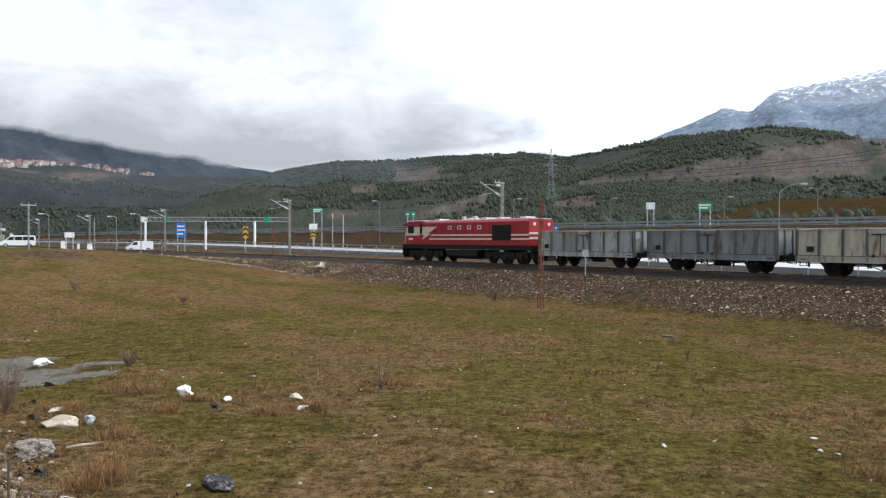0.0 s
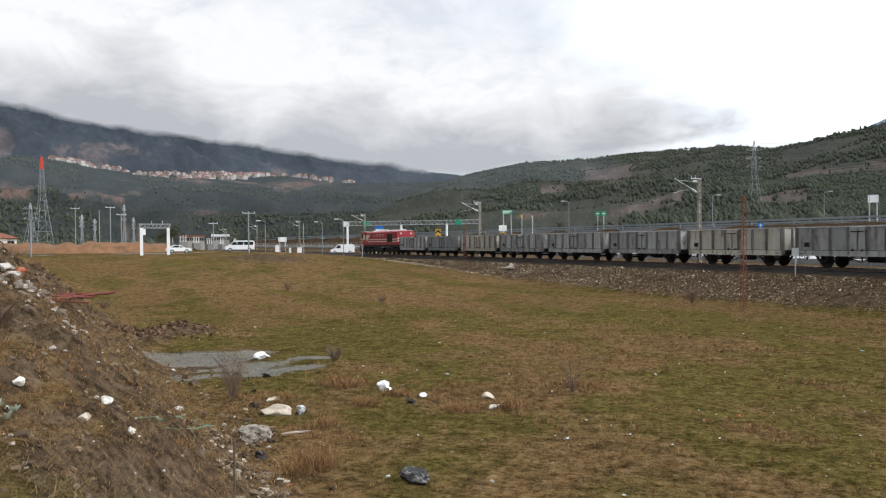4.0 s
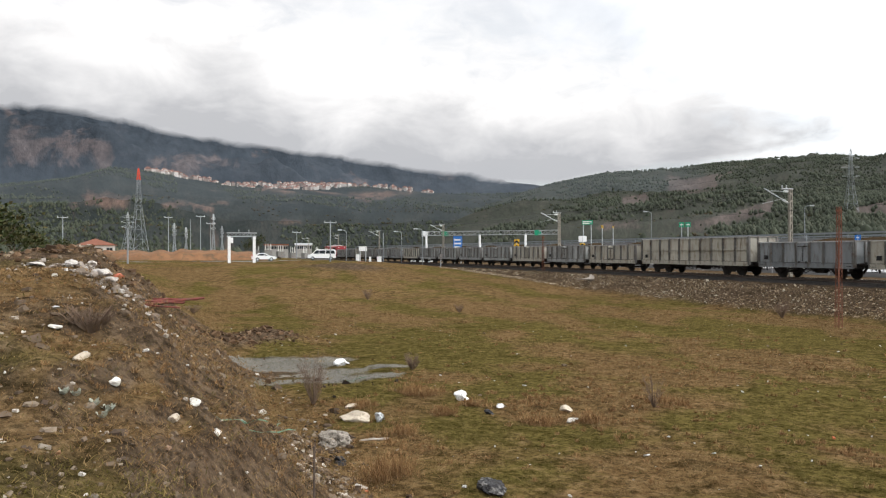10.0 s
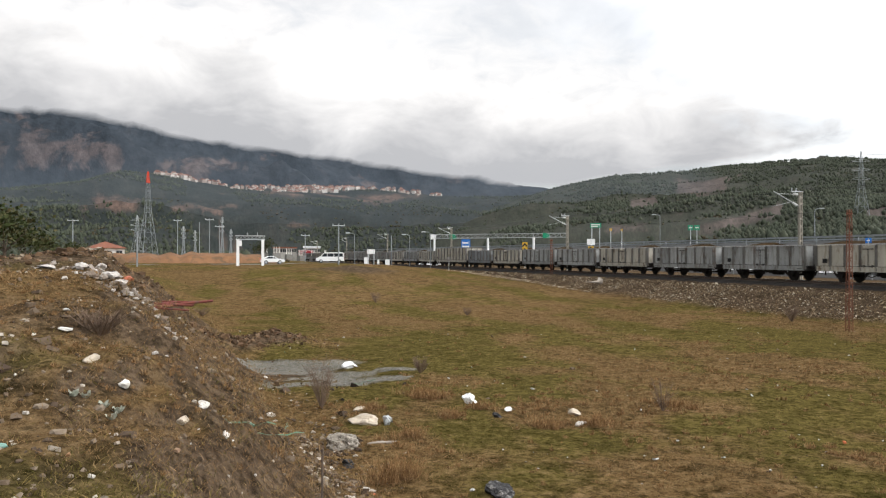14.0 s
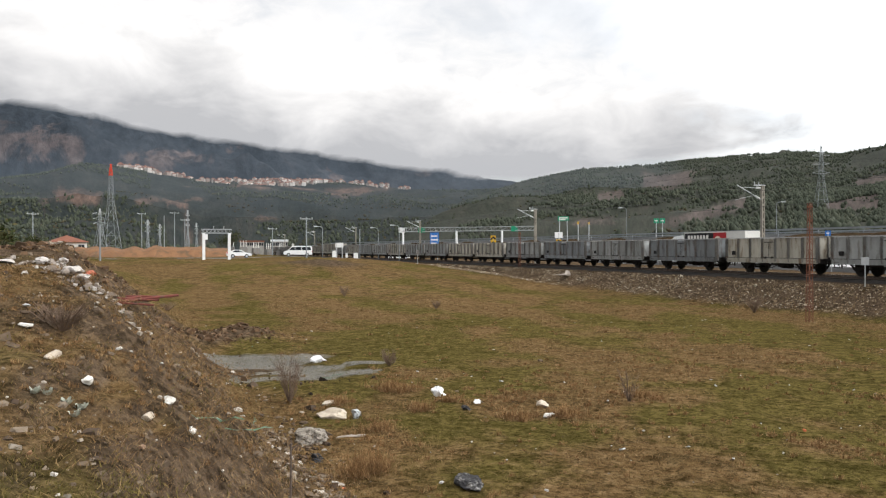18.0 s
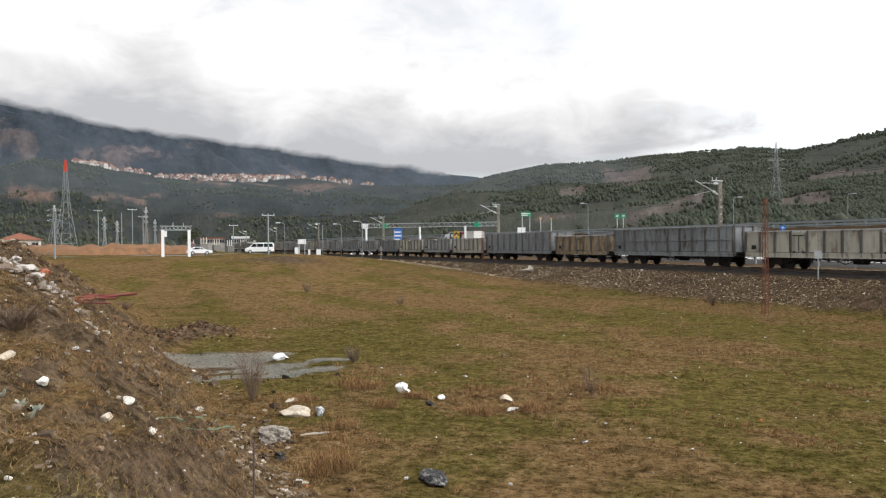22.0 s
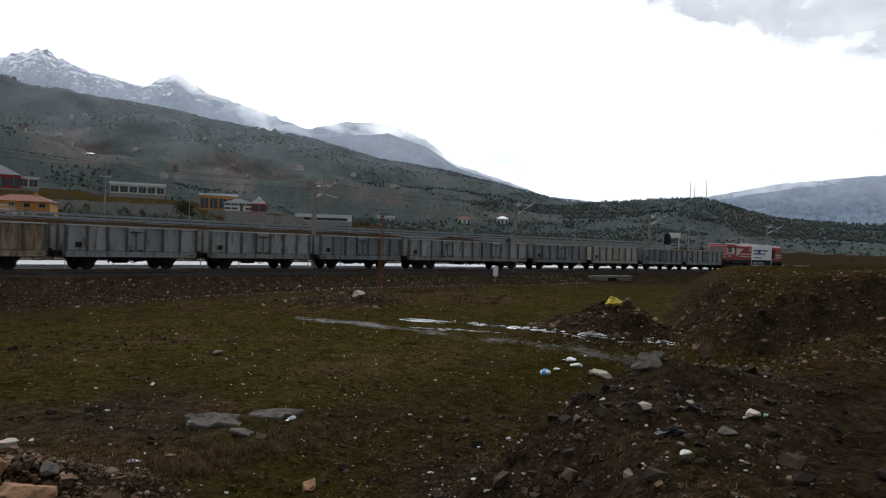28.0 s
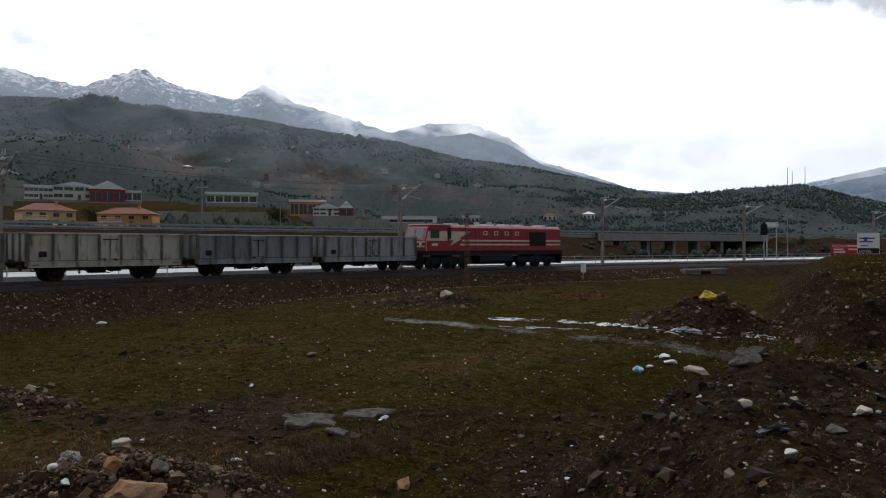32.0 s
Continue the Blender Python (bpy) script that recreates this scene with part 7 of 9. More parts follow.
cloud_backdrop("cloud_backdrop", [(-146, 10.5, 25), (-134, 12.5, 25), (-126, 15.0, 25), (-116, 18.0, 25)], 3100, 3, (1.9, 1.98, 2.1), (3.2, 3.25, 3.3), 0.5, 12)


# thin glowing sheets added before the far slopes to stand in for haze
cloud_backdrop("haze_glow_backdrop", [(-150, 2.0, 20), (-118, 2.0, 20), (-100, 4.0, 22), (-80, 5.5, 22), (-60, 6.0, 22), (-40, 7.0, 20), (-14, 7.5, 16)], 2060, 4, (2.5, 2.7, 2.95), (3.2, 3.3, 3.4), 0.4, 16, 0.3, 0.14)
cloud_backdrop("haze_glow_backdrop", [(-150, 1.5, 14), (-118, 1.5, 14), (-100, 3.0, 18), (-80, 4.0, 18), (-60, 4.0, 18), (-46, 4.5, 18)], 760, 6, (1.7, 2.05, 2.4), (2.0, 2.3, 2.6), 0.25, 16, 0.4, 0.17)
cloud_backdrop("haze_glow_backdrop", [(-6, 1.0, 12), (10, 0.6, 14), (30, 0.6, 16), (60, 0.6, 16), (84, 0.6, 16)], 640, 8, (0.46, 0.56, 0.70), (0.58, 0.68, 0.80), 0.4, 22, 0.4, 0.12)


# ---- trees on the hills ----
rng = random.Random(7)
M["conifer"] = island_material("conifer", [(0.0, (0.043, 0.051, 0.037)), (0.5, (0.055, 0.065, 0.046)), (1.0, (0.073, 0.079, 0.056))])
# greyer and bluer than the near conifers: distance haze put into the colour
M["conifer_hazed"] = island_material("hazed_conifer", [(0.0, (0.046, 0.059, 0.053)), (0.5, (0.056, 0.069, 0.062)), (1.0, (0.068, 0.080, 0.071))])
M["leafless"] = island_material("bare_scrub", [(0.0, (0.058, 0.046, 0.029)), (0.5, (0.085, 0.068, 0.042)), (1.0, (0.058, 0.065, 0.029))])
M["leaf"] = island_material("leaf", [(0.0, (0.025, 0.035, 0.012)), (0.5, (0.045, 0.055, 0.02)), (1.0, (0.09, 0.075, 0.035))])
M["bark"] = material("bark", (0.09, 0.07, 0.055), 0.9, 0, 0.3, 6, 40, 0.4)


def add_conifer(V, F, p, h, n=5):
    """A young pine: a rounded, uneven crown that narrows to its tip."""
    w = h * rng.uniform(0.34, 0.55)
    i0 = len(V)
    a0 = rng.uniform(0, 6.3)
    tops = ((0.05, 0.8), (0.38, 1.0), (0.74, 0.55))
    for z, k in tops:
        for j in range(n):
            rr = w * k * rng.uniform(0.62, 1.2)
            a = a0 + 6.283 * (j + 0.5 * k) / n
            V.append((p.x + rr * math.cos(a), p.y + rr * math.sin(a), p.z + h * (z + rng.uniform(-0.09, 0.09))))
    V.append((p.x + rng.uniform(-0.1, 0.1) * w, p.y + rng.uniform(-0.1, 0.1) * w, p.z + h))
    for t in range(len(tops) - 1):
        for j in range(n):
            k = (j + 1) % n
            F.append((i0 + t * n + j, i0 + t * n + k, i0 + (t + 1) * n + k, i0 + (t + 1) * n + j))
    for j in range(n):
        F.append((i0 + (len(tops) - 1) * n + j, i0 + (len(tops) - 1) * n + (j + 1) % n, i0 + len(tops) * n))


def add_shrub(V, F, p, h, n=5):
    for k in range(n):
        c = Vector((p.x + rng.uniform(-0.5, 0.5) * h, p.y + rng.uniform(-0.5, 0.5) * h, p.z + h * rng.uniform(0.2, 0.6)))
        s = h * rng.uniform(0.25, 0.45)
        i0 = len(V)
        for d in ((1, 0, 0), (-1, 0, 0), (0, 1, 0), (0, -1, 0), (0, 0, 1), (0, 0, -1)):
            V.append(tuple(c + Vector(d) * s * rng.uniform(0.7, 1.3)))
        for f in ((0, 2, 4), (2, 1, 4), (1, 3, 4), (3, 0, 4), (2, 0, 5), (1, 2, 5), (3, 1, 5), (0, 3, 5)):
            F.append(tuple(i0 + q for q in f))


def forest(name, label, hill, count, a0, a1, t0, t1, h0, h1, dens, mat, seed, shrub=False, gap=0.0, sides=4):
    V, F = [], []
    spec = HILLS[hill]
    made = tries = 0
    while made < count and tries < count * 14:
        tries += 1
        a, t = rng.uniform(a0, a1), rng.uniform(t0, t1)
        p = hill_point(spec, a, t)
        if noise.noise((p.x * dens, p.y * dens, seed)) + 0.5 * noise.noise((p.x * dens * 3.7, p.y * dens * 3.7, seed)) < rng.uniform(-0.15, 0.25) + gap:
            continue
        if open_at(hill, a, math.degrees(math.atan2(p.z - EYE, math.hypot(p.x, p.y)))) > 0.45 and rng.random() < 0.96:
            continue
        q, s = across(p.x, p.y)
        if (abs(q) < 30 if hill == "village_hill" else q < 80) or p.z < land(p.x, p.y) - 0.5:
            continue
        h = h0 + (h1 - h0) * rng.random() ** 1.6
        p.z -= 0.3
        (add_shrub if shrub else add_conifer)(V, F, p, h, sides)
        made += 1
    ob = pieces(name, V, F, mat)
    ob.data.shade_smooth()
    return tagged(ob, label, "trees", kind="stuff")


forest("pine_wood", "dark green young pines on the lower slope", "wooded_hill", 24000, -66, -6, 0.02, 0.36, 0.9, 2.3, 0.014, M["conifer"], 1, gap=-0.10)
forest("pine_wood", "patches of dark pines on the upper slope", "wooded_hill", 13000, -70, -6, 0.34, 1.0, 1.1, 2.8, 0.012, M["conifer"], 11, gap=-0.05)
forest("pine_wood", "patches of dark pines on the hill", "wooded_hill", 16000, -10, 18, 0.05, 1.0, 1.0, 3.0, 0.010, M["conifer"], 9, gap=-0.08)
forest("pine_wood", "low dark pines along the hill's crest", "wooded_hill", 2600, -70, 14, 0.93, 1.0, 1.4, 3.4, 0.02, M["conifer"], 2, gap=-0.2)
forest("bare_scrub", "brown leafless scrub on the near hillside", "wooded_hill", 2200, -70, 14, 0.08, 0.95, 0.6, 1.5, 0.02, M["leafless"], 5, True)
forest("pine_wood", "dark pines on the misty green hillside", "green_hillside", 15000, -146, -46, 0.42, 1.0, 1.6, 3.4, 0.005, M["conifer_hazed"], 3, gap=-0.2)
forest("pine_wood", "clumps of pines on the lower misty hillside", "green_hillside", 11000, -146, -46, 0.06, 0.44, 1.0, 2.4, 0.008, M["conifer_hazed"], 13, gap=0.0)
forest("bare_scrub", "grey-brown leafless scrub on the hillside", "green_hillside", 1200, -146, -50, 0.03, 0.5, 0.8, 1.8, 0.01, M["conifer_hazed"], 6, True)
forest("pine_wood", "dark pines below the hillside village", "village_hill", 13000, 8, 58, 0.02, 0.97, 1.4, 3.4, 0.006, M["conifer"], 4, gap=-0.08)
forest("bare_scrub", "brown scrub on the village hill", "village_hill", 1000, 8, 58, 0.02, 0.5, 1.2, 2.4, 0.01, M["leafless"], 8, True)


# rows of trees and bushes on the flat beyond the roads
def flat_trees(name, label, bands, count, h0, h1, mat, shrub):
    V, F = [], []
    for k in range(count):
        a0, a1, d0, d1 = bands[k % len(bands)]
        p = spot(rng.uniform(a0, a1), rng.uniform(d0, d1))
        q, s = across(p.x, p.y)
        if -20 < q < 20 or 20 < q < 38 or 50 < q < 78:
            continue
        p.z -= 0.1
        (add_shrub if shrub else add_conifer)(V, F, p, rng.uniform(h0, h1))
    ob = pieces(name, V, F, mat)
    ob.data.shade_smooth()
    return tagged(ob, label, "trees", kind="stuff")


flat_trees("young_pines", "dark young pines beyond the highway", [(-34, -8, 165, 260), (-60, -36, 170, 240), (-15, 6, 230, 330), (44, 54, 170, 300), (31, 40, 260, 330), (-90, -80, 215, 280), (-118, -100, 200, 320)], 900, 1.6, 4.0, M["conifer"], False)
flat_trees("roadside_bushes", "brown and olive bushes along the road banks", [(-60, 20, 118, 175), (-110, -60, 130, 220), (-131, -110, 110, 240), (22, 54, 170, 320)], 900, 0.7, 1.8, M["leafless"], True)


flat_trees("roadside_bushes", "low dark bushes and young pines above the highway", [(-66, -34, 150, 205), (-40, -8, 150, 190), (-100, -66, 170, 235), (-128, -98, 150, 230)], 1500, 0.7, 2.2, M["conifer"], False)


def tree(label, az, d, h, spread, seed, mat="leaf"):
    """A broad tree with limbs and a crown of many small leaf clumps."""
    r = random.Random(seed)
    p = spot(az, d)
    th = thing("tree", label, "tree", pose(p.x, p.y, p.z - 0.1))
    bm = B()
    rod(bm, (0, 0, 0), (0.1, 0, h * 0.4), h * 0.035, 7, h * 0.022)
    tips = []
    for k in range(7):
        a = k * 0.9 + r.uniform(-0.3, 0.3)
        e = Vector((math.cos(a) * spread * r.uniform(0.4, 0.8), math.sin(a) * spread * r.uniform(0.4, 0.8), h * r.uniform(0.55, 0.9)))
        rod(bm, (0.08, 0, h * r.uniform(0.25, 0.4)), e, h * 0.012, 5, h * 0.004)
        tips.append(e)
    part("trunk", bm, M["bark"], th)
    V, F = [], []
    for k in range(900):
        c = r.choice(tips) if r.random() < 0.75 else Vector((0, 0, h * 0.75))
        v = c + Vector((r.gauss(0, 1) * spread * 0.3, r.gauss(0, 1) * spread * 0.3, r.gauss(0, 1) * h * 0.12))
        s = r.uniform(0.10, 0.22) * (h / 5)
        u = Vector((r.uniform(-1, 1), r.uniform(-1, 1), r.uniform(-1, 1))).normalized()
        w = u.orthogonal().normalized()
        x = u.cross(w)
        i0 = len(V)
        V += [tuple(v + w * s), tuple(v + x * s * 0.7), tuple(v - w * s), tuple(v - x * s * 0.7)]
        F.append((i0, i0 + 1, i0 + 2, i0 + 3))
    ob = pieces("crown", V, F, M[mat], th)


for k, (az, d, h, sp) in enumerate(((51.5, 62, 4.6, 2.6), (50.2, 66, 3.6, 2.0), (53.5, 58, 5.2, 2.8), (49.0, 130, 4.2, 1.8), (47.2, 140, 3.6, 1.7), (34.6, 180, 5.0, 2.6), (-87.9, 235, 7.5, 2.6), (-75.4, 218, 6.0, 2.4), (-46.0, 210, 4.0, 2.6), (-50.5, 205, 5.5, 2.6), (-58, 215, 4.5, 2.4))):
    tree("olive-green bushy tree beyond the field", az, d, h, sp, k)


# the village: small white and cream houses with red roofs, too far to pick apart
def village():
    V, F, mi = [], [], []
    spec = HILLS["village_hill"]
    for k in range(330):
        if k < 220:
            a, t = rng.gauss(29.5, 2.6), rng.uniform(0.80, 1.0)
        elif k < 280:
            a, t = rng.uniform(21, 42), rng.uniform(0.92, 1.0)
        else:
            a, t = rng.uniform(34, 42), rng.uniform(0.96, 1.0)
        p = hill_point(spec, a, t)
        w, dp, h = rng.uniform(5, 10), rng.uniform(5, 8), rng.uniform(3, 7)
        rot = rng.uniform(0, 3.1)
        c, s = math.cos(rot), math.sin(rot)
        i0 = len(V)
        for zz in (-4, h):
            for x, y in ((-w / 2, -dp / 2), (w / 2, -dp / 2), (w / 2, dp / 2), (-w / 2, dp / 2)):
                V.append((p.x + x * c - y * s, p.y + x * s + y * c, p.z + zz))
        V.append((p.x - w * 0.25 * c, p.y - w * 0.25 * s, p.z + h + 2.4))
        V.append((p.x + w * 0.25 * c, p.y + w * 0.25 * s, p.z + h + 2.4))
        for f in ((0, 1, 5, 4), (1, 2, 6, 5), (2, 3, 7, 6), (3, 0, 4, 7)):
            F.append(tuple(i0 + q for q in f)); mi.append(0)
        for f in ((4, 5, 9, 8), (5, 6, 9), (6, 7, 8, 9), (7, 4, 8)):
            F.append(tuple(i0 + q for q in f)); mi.append(1)
    tagged(pieces("village_houses", V, F, [M["village_wall"], M["village_roof"]], mat_ids=mi), "hillside village of pale houses with red roofs", "village", kind="stuff")


M["village_wall"] = island_material("village_wall", [(0.0, (0.26, 0.21, 0.18)), (0.5, (0.40, 0.34, 0.30)), (1.0, (0.62, 0.60, 0.57))])
M["village_roof"] = island_material("village_roof", [(0.0, (0.13, 0.06, 0.045)), (0.6, (0.24, 0.12, 0.085)), (1.0, (0.36, 0.27, 0.23))])
village()


def hamlet():
    V, F, mi = [], [], []
    spec = HILLS["green_hillside"]
    for k in range(42):
        a, t = rng.gauss(-88, 7), rng.uniform(0.25, 0.72)
        p = hill_point(spec, a, t)
        w, dp, h = rng.uniform(4, 8), rng.uniform(4, 7), rng.uniform(2, 4)
        i0 = len(V)
        for zz in (-4, h):
            for x, y in ((-w / 2, -dp / 2), (w / 2, -dp / 2), (w / 2, dp / 2), (-w / 2, dp / 2)):
                V.append((p.x + x, p.y + y, p.z + zz))
        V += [(p.x - w * 0.3, p.y, p.z + h + 1.8), (p.x + w * 0.3, p.y, p.z + h + 1.8)]
        for f in ((0, 1, 5, 4), (1, 2, 6, 5), (2, 3, 7, 6), (3, 0, 4, 7)):
            F.append(tuple(i0 + q for q in f)); mi.append(0)
        for f in ((4, 5, 9, 8), (5, 6, 9), (6, 7, 8, 9), (7, 4, 8)):
            F.append(tuple(i0 + q for q in f)); mi.append(1)
    tagged(pieces("hamlet_houses", V, F, [M["village_wall"], M["village_roof"]], mat_ids=mi), "scattered small houses on the misty hillside", "village", kind="stuff")


hamlet()


# ---- field: grass, weeds, stones ----
M["grass"] = island_material("grass_blade", [(0.0, (0.076, 0.066, 0.018)), (0.4, (0.120, 0.096, 0.027)), (0.7, (0.178, 0.130, 0.046)), (1.0, (0.250, 0.172, 0.082))])
M["dry_weed"] = island_material("dry_weed", [(0.0, (0.150, 0.085, 0.036)), (0.5, (0.225, 0.136, 0.060)), (1.0, (0.305, 0.205, 0.104))])
M["stone"] = island_material("loose_stone", [(0.0, (0.07, 0.048, 0.034)), (0.45, (0.145, 0.108, 0.076)), (0.8, (0.25, 0.20, 0.15)), (0.93, (0.40, 0.36, 0.30)), (1.0, (0.60, 0.57, 0.52))])
M["pale_stone"] = island_material("pale_stone", [(0.0, (0.14, 0.095, 0.055)), (0.5, (0.28, 0.205, 0.125)), (0.8, (0.45, 0.36, 0.25)), (1.0, (0.70, 0.64, 0.52))])
M["litter"] = island_material("litter_bit", [(0.0, (0.5, 0.5, 0.48)), (0.8, (0.62, 0.61, 0.58)), (0.86, (0.1, 0.3, 0.25)), (0.93, (0.5, 0.14, 0.06)), (1.0, (0.04, 0.04, 0.045))], 0.5)


def blades(V, F, p, n, h, w, spread, r):
    for k in range(n):
        a = r.uniform(0, 6.283)
        b = Vector((p.x + r.gauss(0, spread), p.y + r.gauss(0, spread), p.z - 0.02))
        hh = h * r.uniform(0.5, 1.25)
        lean = Vector((r.gauss(0, 1.3), r.gauss(0, 1.3), 0)) * hh
        u = Vector((math.cos(a), math.sin(a), 0)) * w * r.uniform(0.7, 1.3)
        m_ = b + lean * 0.4 + Vector((0, 0, hh * 0.6))
        t_ = b + lean + Vector((0, 0, hh))
        i0 = len(V)
        V += [tuple(b - u), tuple(b + u), tuple(m_ + u * 0.7), tuple(m_ - u * 0.7), tuple(t_)]
        F += [(i0, i0 + 1, i0 + 2, i0 + 3), (i0 + 3, i0 + 2, i0 + 4)]


def scatter(count, a0, a1, d0, d1, r, power=1.6):
    for _ in range(count):
        yield r.uniform(a0, a1), d0 + (d1 - d0) * r.random() ** power


def grass():
    r = random.Random(21)
    V, F, V2, F2 = [], [], [], []
    for az, d in scatter(42000, -133, 54, 5.0, 60, r, 1.45):
        p = at(az, d)
        q, s = across(p.x, p.y)
        if q > -4.5:
            continue
        dry = dry_at(p.x, p.y)
        if darken_at(p.x, p.y) > 0.5 and r.random() < 0.6:
            continue
        bare = bare_at(p.x, p.y)
        if bare > 0.5 and r.random() < 0.55:
            continue
        p.z = land(p.x, p.y)
        k = 1 + d * 0.018
        if dry > 0.5 and r.random() < 0.85:
            blades(V2, F2, p, 12 if d > 14 else 34, r.uniform(0.03, 0.09) if d > 14 else r.uniform(0.012, 0.045), (0.0016 if d > 14 else 0.0008) + (0.0004 if d > 14 else 0.00028) * d, 0.22 * k, r)
        else:
            blades(V, F, p, 9 if d > 14 else 18, r.uniform(0.015, 0.05), 0.0016 + 0.0004 * d, 0.20 * k, r)
    tagged(pieces("grass", V, F, M["grass"]), "short olive winter grass in tufts", "grass", kind="stuff")
    tagged(pieces("dry_weeds", V2, F2, M["dry_weed"]), "brown dry weeds among the grass", "weeds", kind="stuff")


grass()


M["russet"] = island_material("russet_weed", [(0.0, (0.15, 0.080, 0.034)), (0.5, (0.24, 0.138, 0.060)), (0.9, (0.33, 0.205, 0.098)), (1.0, (0.42, 0.30, 0.16))])


# russet at under half value: backlit shade for weeds on the wet ground
M["russet_shaded"] = island_material("shaded_russet_weed", [(0.0, (0.060, 0.034, 0.016)), (0.5, (0.098, 0.058, 0.028)), (0.9, (0.140, 0.088, 0.044)), (1.0, (0.19, 0.13, 0.07))])


def tuft(V, F, p, h, w, n, r):
    """A cushion of fine dead stalks that fan out from one root."""
    for k in range(n):
        a, e = r.uniform(0, 6.283), r.uniform(0.15, 1.35)
        l_ = h * r.uniform(0.6, 1.2)
        b = Vector((p.x + r.gauss(0, h * 0.3), p.y + r.gauss(0, h * 0.3), p.z - 0.01))
        t_ = b + Vector((math.cos(a) * math.sin(e), math.sin(a) * math.sin(e), math.cos(e) * 0.9)) * l_
        u = Vector((-math.sin(a), math.cos(a), 0)) * w
        m_ = b.lerp(t_, 0.6) + Vector((r.gauss(0, 0.1), r.gauss(0, 0.1), 0.1)) * l_
        i0 = len(V)
        V += [tuple(b - u), tuple(b + u), tuple(m_ + u), tuple(m_ - u), tuple(t_)]
        F += [(i0, i0 + 1, i0 + 2, i0 + 3), (i0 + 3, i0 + 2, i0 + 4)]


def weed_clumps():
    """Denser drifts of russet weeds; those on the wet, backlit ground take a shaded copy of the colour."""
    r = random.Random(33)
    dry_V, dry_F, shaded_V, shaded_F = [], [], [], []
    for az, d, sp, n in DRIFTS:
        V, F = (shaded_V, shaded_F) if az < -50 else (dry_V, dry_F)
        c = at(az, d)
        for k in range(int(n * 4)):
            e, w_ = r.gauss(0, sp * 0.75), r.gauss(0, sp * 0.4)
            p = Vector((c.x - S41 * e + C41 * w_, c.y + C41 * e + S41 * w_, 0))
            if noise.noise((p.x * 0.8, p.y * 0.8, 51)) < -0.12:
                continue
            p.z = land(p.x, p.y)
            tuft(V, F, p, r.uniform(0.10, 0.30) if az < -56 else r.uniform(0.05, 0.17) if d > 14 and az < 33 else r.uniform(0.03, 0.09), 0.0009 + 0.00016 * d, 34 if d < 24 else 22, r)
    for k in range(1500):
        p = at(r.uniform(-130, 36), 9 + 34 * r.random() ** 1.2)
        V, F = (shaded_V, shaded_F) if darken_at(p.x, p.y) > 0.5 else (dry_V, dry_F)
        q, s = across(p.x, p.y)
        if q > -6:
            continue
        p.z = land(p.x, p.y)
        tuft(V, F, p, r.uniform(0.04, 0.15), 0.0012 + 0.0002 * p.length, 26, r)
    for az, d, h in ((24.8, 13.4, 0.42), (24.2, 13.9, 0.34), (23.6, 17, 0.26), (20.5, 19, 0.26), (18, 20, 0.24), (13, 18, 0.26), (9.5, 18.5, 0.25), (26.5, 20, 0.26), (22.8, 22, 0.32), (21.8, 21.5, 0.3), (3.6, 21, 0.26), (-30, 15, 0.28), (-36, 16, 0.26), (-64, 13.5, 0.34), (-88, 14, 0.3)):
        c = at(az, d)
        V, F = (shaded_V, shaded_F) if az < -50 else (dry_V, dry_F)
        for k in range(26):
            p = Vector((c.x + r.gauss(0, 0.2), c.y + r.gauss(0, 0.2), 0))
            p.z = land(p.x, p.y)
            tuft(V, F, p, h * r.uniform(0.6, 1.25), 0.0012 + 0.00012 * d, 30, r)
    tagged(pieces("weed_drifts", dry_V, dry_F, M["russet"]), "russet drifts of dead weeds in the field", "weeds", kind="stuff")
    tagged(pieces("weed_drifts", shaded_V, shaded_F, M["russet_shaded"]), "drifts of dead weeds in the wet field, darkened for backlight", "weeds", kind="stuff")


weed_clumps()


